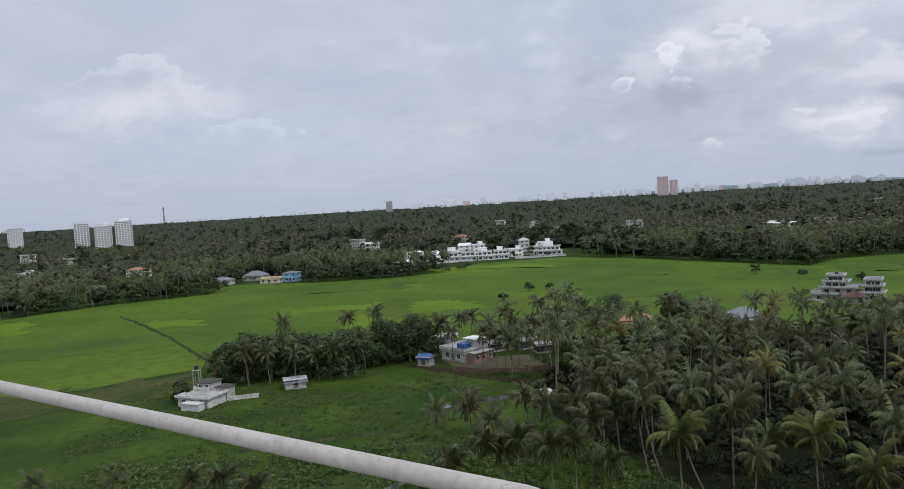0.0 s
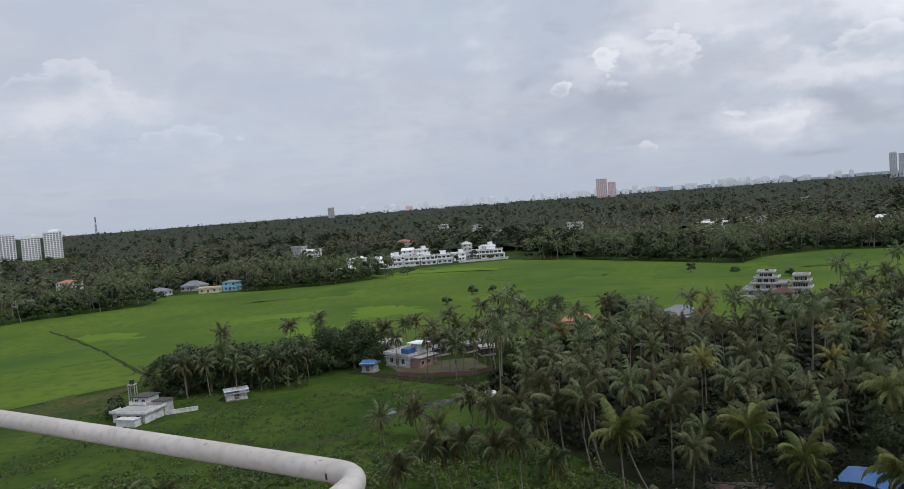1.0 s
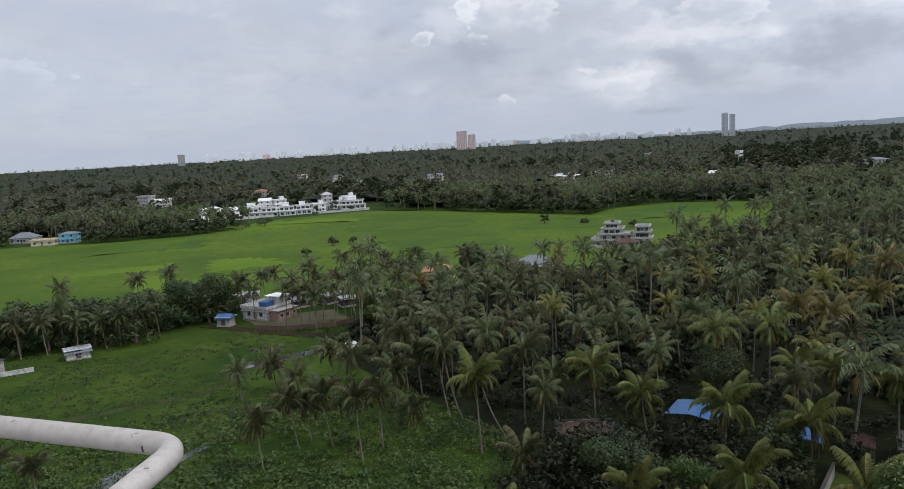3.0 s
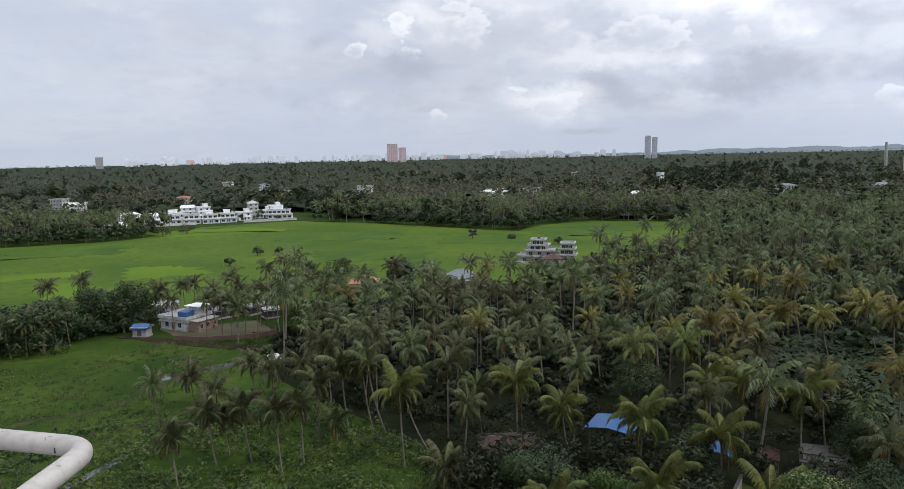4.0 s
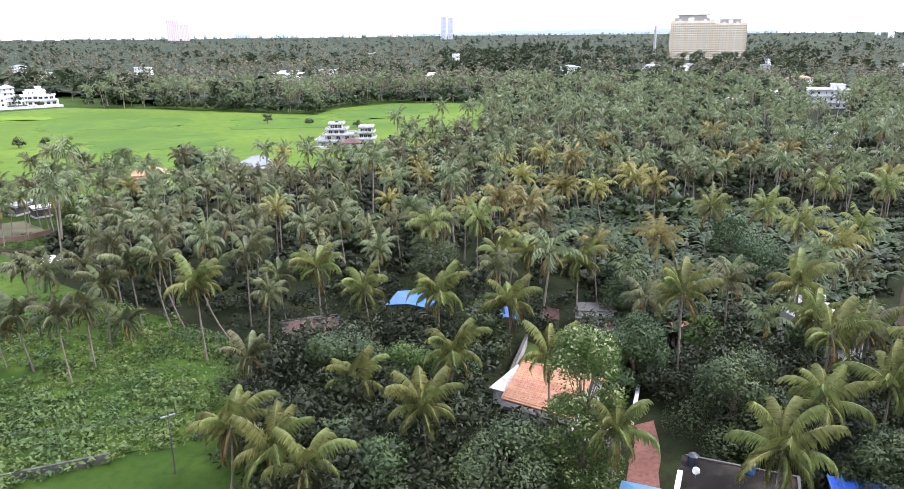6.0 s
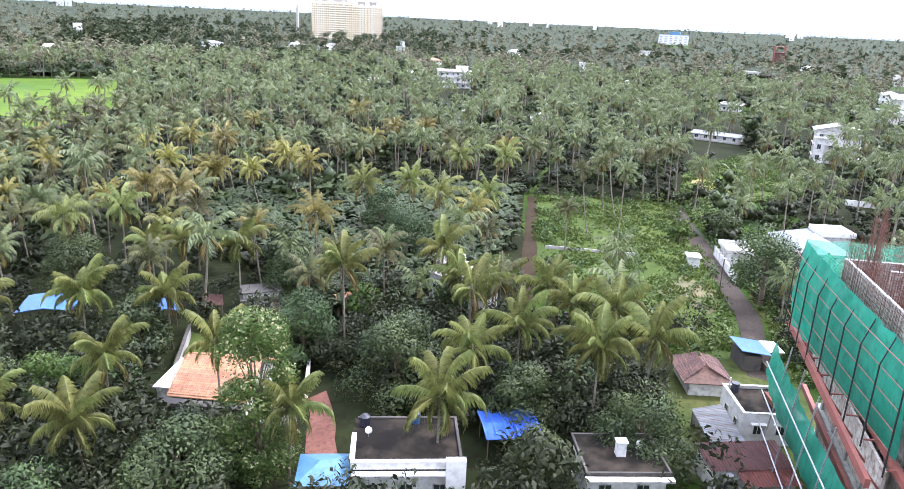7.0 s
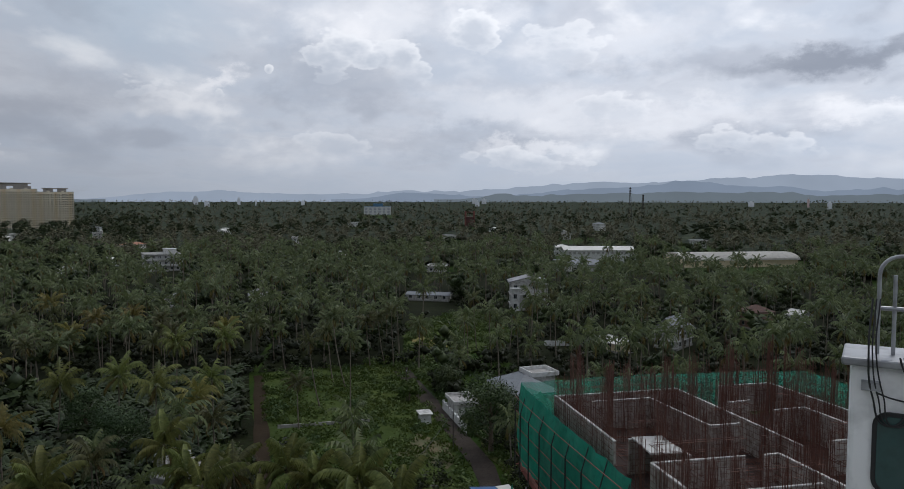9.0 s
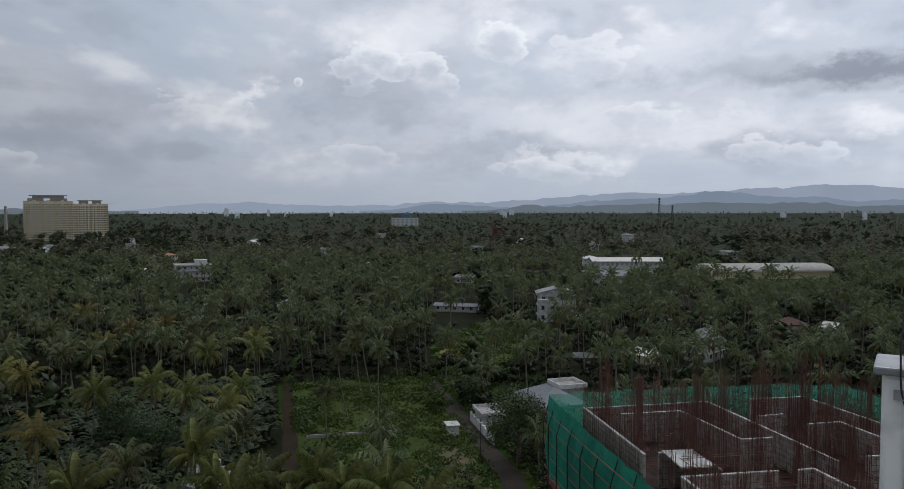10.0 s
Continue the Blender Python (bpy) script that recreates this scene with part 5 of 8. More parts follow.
# ---- broad-leaved trees that can be told apart ----
TREES = [(65.5, 36.5, 6.2, 9.6), (67, 51, 4.4, 9), (38.5, 42, 5.2, 8), (38, 71.5, 5.4, 7.5), (31, 50, 4, 5.5), (66, 91.5, 5.6, 9), (66, 8.8, 5.4, 8), (57.5, 16.5, 3.4, 5.2), (66.5, 22, 4.2, 7), (82, 63.5, 5, 8.5), (106, 59, 5.2, 9.5),
         (120, 2, 5.8, 13), (119, 72, 5, 9.5), (73, 18, 3.4, 6), (60, 71, 3.5, 7), (30, 57, 3.5, 5), (26, 65.5, 3.5, 5), (156, 12, 3.5, 6.5), (87, 18, 3, 6.5), (81, 23, 3, 6), (49, 229, 6, 10.5), (64, 211, 5, 9.5), (57, 68, 4, 7), (47, 60, 3.2, 6), (90, 72, 4, 9), (88.5, 41.5, 2.8, 6)]
for i, (x, y, r, h) in enumerate(TREES):
    tree(x, y, h, r, LEAF, "dark green mango tree with a dense rounded crown" if r > 4.5 else "dark green broad-leaved tree with an uneven crown", per=620 if i < 11 else 240, seed=40 + i, low=0.08, leaf=0.19 if i < 11 else 0.27, lobes=18)
tree(43, 63.7, 7.6, 3.4, LEAF_LIGHT, "fresh green leafy tree with a rounded crown", per=420, seed=69, leaf=0.19)
for i, (x, y, r, h) in enumerate([(102, 40, 3.6, 6.5), (80.5, 51, 3, 6), (150, 20, 2.4, 4.5), (26, 169, 4.5, 8), (93, 40, 2.4, 5)]):
    tree(x, y, h, r, LEAF_LIGHT, "light green leafy tree with a loose crown", per=110, seed=70 + i, leaf=0.36)
tree(45.8, 39.6, 16.8, 3.9, LEAF_LIGHT, "tall narrow tree tipped with pale yellow blossom", per=430, leaf=0.18, flower=0.2, lobes=36, low=0.06, seed=80, name="flowering_tree")
for i in range(30):
    x = -58 + 1.72 * i + random.uniform(-1.5, 1.5)
    y = (183 if x < -22 else 195) + (i % 3) * 6 + random.uniform(-2, 2)
    tree(x, y, random.uniform(8.5, 11.0), random.uniform(4.2, 5.6), LEAF, "dark broad-leaved tree in a grove by the paddy", per=110, seed=90 + i, leaf=0.42, low=0.1)
for i, (x, y, r, h) in enumerate([(-11, 199, 6.0, 11.5), (-19, 196, 5.8, 11.5), (-57, 184, 5.0, 9.5), (-27, 190, 5.2, 11)]):
    tree(x, y, h, r, LEAF, "dark mango tree with a rounded crown by the paddy", per=260, seed=130 + i, leaf=0.32, low=0.1, lobes=16)
for x, y, h in [(-47, 179, 7.5), (-40, 179, 7), (-52, 178, 8), (-44, 183, 9.5), (-31, 179, 7.5), (-30, 205, 11), (-60, 178, 6), (-35, 180, 6.5), (-26, 182, 7), (-24, 186, 9), (-48, 203, 11), (-22, 206, 12), (2, 205, 9), (-4, 203, 8), (12, 176, 9), (16, 180, 9), (9, 190, 9.5), (20, 188, 10), (22, 178, 9), (14, 200, 11), (26, 192, 11), (24, 205, 12), (5, 207, 9), (30, 214, 13), (36, 208, 11), (-1, 189, 8), (7, 181, 9), (13.4, 172, 8), (18, 175, 9), (10, 177, 9), (21, 184, 9.5), (25, 190, 10), (-4, 201, 9), (27, 182, 9), (15, 189, 10)]:
    palm(x, y, h, size=0.95)
for i, (x, y, r, h) in enumerate([(21, 303, 2.2, 3.5), (35, 330, 2.6, 4), (143, 341, 2.6, 5.5), (45, 335, 2, 2.5), (160, 330, 2, 2.2), (-5, 440, 5, 6), (8, 450, 5, 6), (-66, 172, 2.2, 3.5), (-64, 166, 2, 4), (170, 300, 2.4, 3)]):
    tree(x, y, h, r, LEAF, "lone bushy shrub standing in the paddy", per=60, seed=110 + i, leaf=0.4, lobes=7, low=0.25, name="shrub", category="shrub")

# ---- houses ----
WIN_FRAME = None
WIN_PANE = None
_b = boxes((-0.65, 0.65, -0.05, 0.05, -0.70, -0.60), (-0.65, 0.65, -0.05, 0.05, 0.60, 0.70), (-0.65, -0.55, -0.05, 0.05, -0.60, 0.60), (0.55, 0.65, -0.05, 0.05, -0.60, 0.60), (-0.03, 0.03, -0.04, 0.04, -0.60, 0.60))
WIN_FRAME = bpy.data.meshes.new("window_frame")
_b.to_mesh(WIN_FRAME)
WIN_FRAME.materials.append(WHITE_OLD)
_b = box(-0.55, 0.55, -0.02, 0.02, -0.60, 0.60)
WIN_PANE = bpy.data.meshes.new("pane")
_b.to_mesh(WIN_PANE)
WIN_PANE.materials.append(GLASS)


def window(parent, x, y, z, turn, sx=1.0, sz=1.0):
    w = new("window", WIN_FRAME)
    w.parent = parent
    w.matrix_basis = Matrix.LocRotScale((x, y, z), Euler((0, 0, radians(turn))), (sx, 1, sz))
    p = new("pane", WIN_PANE)
    p.parent = w


def ring(x0, x1, y0, y1, z0, z1, t):
    return boxes((x0, x1, y0, y0 + t, z0, z1), (x0, x1, y1 - t, y1, z0, z1), (x0, x0 + t, y0 + t, y1 - t, z0, z1), (x1 - t, x1, y0 + t, y1 - t, z0, z1))


def hip(w, d, z, rise_, over, thick=0.14, gable=False):
    """A pitched roof on a w x d plan with its ridge along x, as a closed shell."""
    bm = bmesh.new()
    a, b = w / 2 + over, d / 2 + over
    run = 0.0 if gable else min(b, a * 0.8)
    drop = over * rise_ / (d / 2)
    lo = [(-a, -b, z - drop), (a, -b, z - drop), (a, b, z - drop), (-a, b, z - drop)]
    rg = [(-a + run, 0, z + rise_), (a - run, 0, z + rise_)]
    top = [bm.verts.new((x, y, q + thick)) for x, y, q in lo + rg]
    bot = [bm.verts.new(p) for p in lo + rg]
    for v, flip in ((top, False), (bot, True)):
        for f in ((0, 1, 5, 4), (2, 3, 4, 5), (1, 2, 5), (3, 0, 4)):
            if gable and len(f) == 3:
                continue
            bm.faces.new([v[i] for i in (reversed(f) if flip else f)])
    edge = ((0, 1), (1, 5), (5, 2), (2, 3), (3, 4), (4, 0)) if gable else ((0, 1), (1, 2), (2, 3), (3, 0))
    for i, j in edge:
        bm.faces.new((bot[i], bot[j], top[j], top[i]))
    bmesh.ops.recalc_face_normals(bm, faces=bm.faces)
    return bm


def house(label, x, y, yaw, w, d, storeys=1, walls=None, roof="flat", roofmat=None, name="house", category="house", storey=3.0, cabin=False, tank=False, wins=True, over=0.5, pitch=1.6, parapet=0.6, z=0.0, group=""):
    """A house of one or more storeys with window bands, sun shades and a flat, hipped or gabled roof."""
    walls, roofmat = walls or WHITE, roofmat or CONCRETE
    t = thing(name, label, category, x, y, z + rise(x, y), yaw, group)
    h = storeys * storey
    part("wall", box(-w / 2, w / 2, -d / 2, d / 2, 0, h), walls, t)
    part("plinth", box(-w / 2 - 0.15, w / 2 + 0.15, -d / 2 - 0.15, d / 2 + 0.15, -0.2, 0.45), CONCRETE, t)
    for s in range(storeys):
        zc = s * storey + 1.65
        if wins:
            n = max(1, int(w / 3.2))
            for i in range(n):
                for side in (-1, 1):
                    window(t, -w / 2 + (i + 0.5) * w / n, side * (d / 2 + 0.02), zc, 0)
            n = max(1, int(d / 3.4))
            for i in range(n):
                for side in (-1, 1):
                    window(t, side * (w / 2 + 0.02), -d / 2 + (i + 0.5) * d / n, zc, 90)
        part("sun_shade", ring(-w / 2 - 0.5, w / 2 + 0.5, -d / 2 - 0.5, d / 2 + 0.5, s * storey + 2.42, s * storey + 2.52, 0.497), walls, t)
    part("door", box(-0.55, 0.55, -d / 2 - 0.04, -d / 2 + 0.02, 0.45, 2.35), BARK, t)
    if roof == "flat":
        part("roof_slab", box(-w / 2 - over, w / 2 + over, -d / 2 - over, d / 2 + over, h, h + 0.15), roofmat, t)
        part("parapet", ring(-w / 2 - over + 0.02, w / 2 + over - 0.02, -d / 2 - over + 0.02, d / 2 + over - 0.02, h + 0.15, h + 0.15 + parapet, 0.15), walls, t)
    else:
        part("roof", hip(w, d, h, pitch, over, gable=roof == "gable"), roofmat, t)
        part("ridge", rod(bmesh.new(), (-w / 2 + (0 if roof == "gable" else min(d / 2, w * 0.4)), 0, h + pitch + 0.14), (w / 2 - (0 if roof == "gable" else min(d / 2, w * 0.4)), 0, h + pitch + 0.14), 0.12, 6), roofmat, t)
        if roof == "gable":
            for sx in (-1, 1):
                bm = bmesh.new()
                p = [bm.verts.new((sx * w / 2, a, q)) for a, q in ((-d / 2, h), (d / 2, h), (0, h + pitch))]
                q = [bm.verts.new((sx * (w / 2 - 0.2), a, b)) for a, b in ((-d / 2, h), (d / 2, h), (0, h + pitch))]
                bm.faces.new(p)
                bm.faces.new(list(reversed(q)))
                for i in range(3):
                    bm.faces.new((p[i], q[i], q[(i + 1) % 3], p[(i + 1) % 3]))
                bmesh.ops.recalc_face_normals(bm, faces=bm.faces)
                part("gable_end", bm, walls, t)
    if cabin:
        part("stair_cabin", boxes((w * 0.08, w * 0.42, -d * 0.05, d * 0.38, h + 0.15, h + 2.5), (w * 0.08 - 0.3, w * 0.42 + 0.3, -d * 0.05 - 0.3, d * 0.38 + 0.3, h + 2.5, h + 2.65)), walls, t)
    if tank:
        bm = bmesh.new()
        rod(bm, (-w * 0.25, d * 0.2, h + 0.15), (-w * 0.25, d * 0.2, h + 1.35), 0.6, 12)
        rod(bm, (-w * 0.25, d * 0.2, h + 1.35), (-w * 0.25, d * 0.2, h + 1.6), 0.6, 12, 0.2)
        part("water_tank", bm, TANK, t, "black plastic roof tank")
    return t


def corrugated_sheet(half, length, step=0.08, depth=0.03):
    """A sheet of ribs that run along x, with a thickness."""
    bm, prev = bmesh.new(), None
    n = int(length / step)
    for k in range(n + 1):
        y, z = -length / 2 + step * k, depth * math.sin(math.pi * k / 2)
        row = [bm.verts.new((-half, y, z)), bm.verts.new((half, y, z))]
        if prev:
            bm.faces.new((prev[0], prev[1], row[1], row[0]))
        prev = row
    bmesh.ops.solidify(bm, geom=bm.faces[:], thickness=0.012)
    return bm


# the house with its yard behind the meadow
t = house("low white house with a blue tarpaulin on the flat roof", 2.1, 194.4, -47, 8.7, 8, 1, WHITE_OLD, roofmat=CONCRETE, storey=3.0, over=0.5, parapet=0.7)
part("tarpaulin", box(-0.2, 2.6, -2.4, 0.4, 3.16, 4.6, 0.2), TARP, t, "blue tarpaulin over stacked goods")
part("roof_room", box(0.6, 3.9, 0.7, 3.9, 3.16, 5.5), WHITE_OLD, t)
part("roof_canopy", box(-0.4, 4.6, 0.1, 4.4, 5.5, 5.66), VILLA_WHITE, t, "thin white canopy slab")
for k in range(3):
    part("canopy_post", box(-0.2 + 2.2 * k, -0.05 + 2.2 * k, 0.2, 0.35, 3.16, 5.5), WHITE, t)
part("side_wing", box(4.37, 7.6, -3.2, 3.4, 0, 2.7), mat("bare_block", (0.24, 0.15, 0.12), (0.32, 0.21, 0.17), 0.4, 0.9, (0.16, 0.10, 0.08), 2.0), t, "bare reddish block wing")
part("wing_roof", box(4.87, 8.0, -3.6, 3.8, 2.72, 2.86), CONCRETE, t)
for k in range(3):
    window(t, 7.62, -2.2 + 2.2 * k, 1.5, 90, 0.8, 0.8)
for x, y, yaw, w, d, m in ((12, 203, 20, 6, 4, TIN), (6, 209, -15, 5, 4, TIN_WHITE), (20, 204, 35, 6, 4, TIN), (0, 206, -30, 5, 3.6, GREY_ROOF), (24, 197, 10, 4.5, 3.5, TIN_WHITE)):
    house("low hut with a sheet roof among yard palms", x, y, yaw, w, d, 1, CONCRETE_DARK, "gable", m, "hut", "hut", 2.3, wins=False, pitch=0.6)
house("low shed under a blue tarpaulin beside the house", -8, 189, -28, 3.4, 2.8, 1, CONCRETE, "gable", TARP, "shed", "shed", 2.2, wins=False, pitch=0.8)
house("low shed with a rusty tin roof behind palms", 12, 207, 10, 7, 4, 1, WHITE_OLD, "gable", TILE_OLD, "shed", "shed", 2.6, wins=False, pitch=1.0)
house("small white house among palms by the paddy", -3, 212, -10, 6, 5, 1, WHITE_OLD, "flat", CONCRETE, "house", "house", 3.0)
house("small tin-roofed outhouse in the palm grove", 17, 147, 30, 3.4, 2.6, 1, WHITE_OLD, "gable", TIN_WHITE, "shed", "shed", 2.2, wins=False, pitch=0.5)
t = thing("yard_wall", "low brown mud wall round the sandy yard", "wall", 0, 0)
bm = bmesh.new()
for (x0, y0), (x1, y1) in zip([(-1, 181), (6, 176.5), (17, 174.5)], [(6, 176.5), (17, 174.5), (25, 178)]):
    L = math.hypot(x1 - x0, y1 - y0)
    bmesh.ops.create_cube(bm, size=1, matrix=Matrix.Translation(((x0 + x1) / 2, (y0 + y1) / 2, 0.6)) @ Euler((0, 0, math.atan2(y1 - y0, x1 - x0))).to_matrix().to_4x4() @ Matrix.Diagonal((L, 0.3, 1.2, 1)))
part("wall", bm, mat("mud_wall", (0.10, 0.065, 0.045), (0.15, 0.095, 0.065), 0.5, 0.95), t)

# the terraced white house and sheds at the grove by the paddy
t = thing("house", "white weathered terraced house beside the dark grove", "house", -58, 163, 0, -22)
part("wall", box(-5, 5, -3.5, 3.5, 0, 2.6), WHITE_OLD, t)
part("roof_slab", box(-5.6, 5.6, -4.1, 4.1, 2.6, 2.8), CONCRETE, t, "stained pale concrete roof")
part("parapet", boxes((-5.55, 5.55, -4.05, -3.9, 2.8, 3.4), (5.4, 5.55, -3.9, 4.05, 2.8, 3.4), (-5.55, -5.4, -3.9, 0, 2.8, 3.2)), WHITE, t)
part("upper_room", box(-5.0, -0.5, 4.12, 8.6, 0, 4.6), WHITE_OLD, t)
part("upper_roof", box(-5.5, 0.0, 3.7, 9.0, 4.6, 4.8), CONCRETE_DARK, t)
part("balcony", boxes((-5.4, -0.1, 2.9, 3.05, 2.9, 3.8), (-5.4, -5.25, 3.05, 4.1, 2.9, 3.8)), WHITE, t)
part("side_room", box(1.2, 4.8, 4.12, 7.6, 0, 3.6), CONCRETE, t)
part("side_roof", box(0.8, 5.2, 3.9, 8.0, 3.6, 3.75), CONCRETE_DARK, t)
part("porch_roof", box(-1.5, 4.5, -6.8, -4.12, 1.9, 2.05), WHITE_OLD, t)
part("porch_wall", box(-1.3, 4.3, -6.5, -4.14, 0, 1.9), WHITE, t)
for px in (-3, 0, 3):
    window(t, px, -3.53, 1.5, 0)
for px in (-3.9, -1.6):
    window(t, px, 4.09, 3.7, 0, 0.8, 0.7)
t.scale = (0.85, 0.85, 0.85)
t = thing("garden_wall", "white plastered garden wall beside the terraced house", "wall", -49, 165.5, 0, 14)
part("wall", box(-4, 3, -0.15, 0.15, 0, 0.9), WHITE_OLD, t)
part("coping", box(-4.05, 3.05, -0.22, 0.22, 0.9, 1.0), WHITE_OLD, t)
house("small white cottage with a blue sheet on its roof", -39, 173, 18, 4.6, 2.8, 1, WHITE_OLD, "gable", TIN, "cottage", "house", 1.9, pitch=0.8)
part("roof_sheet", box(-2.4, 0.2, -1.5, -0.5, 2.16, 2.22), TARP, bpy.data.objects["cottage"], "faded blue plastic sheet") if "cottage" in bpy.data.objects else None
t = thing("water_tank", "dark water tank on a tall stand by the grove", "tank", -62, 172, 0, 0)
part("stand", boxes(*[(sx * 0.7 - 0.08, sx * 0.7 + 0.08, sy * 0.7 - 0.08, sy * 0.7 + 0.08, 0, 6.0) for sx in (-1, 1) for sy in (-1, 1)], (-0.9, 0.9, -0.9, 0.9, 6.0, 6.12)), CONCRETE, t)
part("tank", rod(bmesh.new(), (0, 0, 6.12), (0, 0, 7.2), 0.55, 12), TANK, t)

# houses along the far side of the paddy
house("white house with a grey hipped roof beyond the paddy", -142, 452, -20, 12, 8, 1, WHITE_OLD, "hip", GREY_ROOF, storey=3.2)
house("house with a dark hipped roof beyond the paddy", -126, 470, -15, 14, 9, 1, WHITE_OLD, "hip", GREY_ROOF, storey=3.4, pitch=2.6)
house("low cream house with a flat roof beyond the paddy", -110, 444, -12, 12, 6, 1, CREAM, "flat", CONCRETE)
house("bright blue two-storey house beyond the paddy", -98, 448, -10, 9, 7, 2, BLUE_PAINT, "hip", GREY_ROOF, storey=2.7, pitch=0.9)
house("white house with a red tiled roof in the palms", -240, 560, -25, 16, 10, 2, WHITE, "hip", TILE, storey=2.9)
house("large white house among the far palms", -342, 586, -30, 18, 12, 2, WHITE, "flat", CONCRETE, cabin=True)
house("white house with a tin roof among palms", -318, 560, -30, 14, 8, 1, WHITE_OLD, "gable", TIN_WHITE)
house("low white house by the wood's edge", -222, 455, -25, 12, 7, 1, WHITE_OLD, "flat", CONCRETE)


def row_villa(x, y, yaw, w, top, label):
    """A two-storey terrace villa: front terrace with a solid parapet, set-back upper floor, deep shaded openings."""
    t = thing("villa", label, "house", x, y, 0, yaw, "villas along the paddy")
    part("wall", box(-w / 2, w / 2, -4, 4, 0, 3.0), VILLA_WHITE, t)
    part("terrace_slab", box(-w / 2 - 0.3, w / 2 + 0.3, -5.2, 4.2, 3.0, 3.2), WHITE_OLD, t)
    part("parapet", boxes((-w / 2 - 0.3, w / 2 + 0.3, -5.2, -5.05, 3.2, 4.1), (-w / 2 - 0.3, -w / 2 - 0.15, -5.05, 0, 3.2, 4.1)), VILLA_WHITE, t)
    part("upper_wall", box(-w / 2, w / 2 * 0.8, -1.6, 4, 3.2, 6.0), VILLA_WHITE, t)
    part("roof_slab", box(-w / 2 - 0.6, w / 2 * 0.8 + 0.6, -3.0, 4.5, 6.0, 6.2), VILLA_WHITE, t)
    part("roof_parapet", ring(-w / 2 - 0.55, w / 2 * 0.8 + 0.55, -2.95, 4.45, 6.2, 6.7, 0.15), WHITE_OLD, t)
    n = max(2, int(w / 3.2))
    for k in range(n):
        window(t, -w / 2 + (k + 0.5) * w / n, -4.03, 1.5, 0, 1.7, 1.15)
        window(t, -w / 2 + (k + 0.5) * w * 0.9 / n, -1.63, 4.5, 0, 1.8, 1.3)
    for k in range(3):
        part("pillar", box(-w / 2 + k * (w - 0.3) / 2, -w / 2 + 0.3 + k * (w - 0.3) / 2, -5.1, -4.8, 0, 3.0), VILLA_WHITE, t)
    if top:
        part("stair_cabin", boxes((-w * 0.3, w * 0.1, 0.5, 3.8, 6.2, 8.6), (-w * 0.3 - 0.4, w * 0.1 + 0.4, 0.1, 4.2, 8.6, 8.78)), VILLA_WHITE, t)
        bm = rod(bmesh.new(), (w * 0.25, 2.5, 6.2), (w * 0.25, 2.5, 7.5), 0.6, 12)
        part("water_tank", bm, TANK if top > 1 else WHITE, t, "roof water tank")
    return t


for x, y, yaw, w, top in ((1.5, 528, -4, 10.5, 1), (13.5, 525, -4, 11, 0), (25.5, 522.5, -4, 11, 2), (37, 524, -4, 10.5, 1), (74, 536, -14, 17, 2), (3, 545, 6, 14, 1)):
    row_villa(x, y, yaw, w, top, "white terrace villa in a row along the paddy")
for x, y, yaw, w, d, st, r in ((-12, 541, 60, 9, 10, 2, "gable"), (-25, 556, 75, 9, 9, 2, "gable"), (-31, 566, 20, 8, 8, 2, "gable"), (48, 533, 10, 9, 8, 2, "flat"), (56, 548, 4, 7, 7, 4, "hip"), (64, 545, -8, 8, 8, 2, "flat"), (72, 548, 6, 9, 8, 3, "flat"),
                               (22, 566, 12, 9, 8, 3, "flat"), (12, 574, -10, 9, 8, 3, "gable"), (-38, 502, 8, 10, 5, 1, "flat"), (-30, 508, 8, 6, 5, 1, "gable")):
    house("white gabled villa beside the paddy" if r == "gable" else "white villa beside the paddy", x, y, yaw, w, d, st, VILLA_WHITE if st < 4 else WHITE_OLD, r, PALE if r == "gable" else WHITE_OLD, "villa", "house", 2.8, cabin=r == "flat" and st > 1, group="villas along the paddy")
for i, (x, y, r, h) in enumerate([(-20, 530, 3, 5), (-13, 526, 3.4, 6), (-26, 545, 3, 7), (45, 520, 2.4, 5), (59, 526, 3, 8), (30, 548, 4, 9), (42, 545, 3.4, 8), (-4, 556, 4, 10), (70, 518, 2, 3)]):
    tree(x, y, h, r, LEAF, "dark leafy garden tree between the villas", per=40, seed=140 + i, leaf=0.5, lobes=8)
t = thing("boundary_wall", "white boundary wall along the villas", "wall", 0, 515, 0, 6)
part("wall", box(-24, 16, -0.2, 0.2, 0, 1.6), WHITE, t)
part("coping", box(-24.1, 16.1, -0.3, 0.3, 1.6, 1.75), WHITE_OLD, t)
t = thing("boundary_wall", "white boundary wall along the villas", "wall", 62, 514, 0, 2)
part("wall", box(-16, 20, -0.2, 0.2, 0, 1.4), WHITE_OLD, t)
part("coping", box(-16.1, 20.1, -0.3, 0.3, 1.4, 1.55), WHITE, t)
FAR_HOUSES = [(-96, 764), (-77, 726), (13, 778), (125, 851), (212, 827), (293, 661), (361, 687), (382, 545), (525, 511), (669, 526), (700, 504), (651, 478), (387, 249), (445, 253), (645, 509), (738, 435), (426, 42), (307, 660), (352, 690),
              (89, 1248), (117, 992), (720, 1211), (654, -165), (560, 300), (610, 180), (820, 330), (880, 520), (-420, 800), (-520, 900), (500, 120), (720, 60), (900, 20), (1000, -120), (780, -60), (1100, 240), (560, -40)]
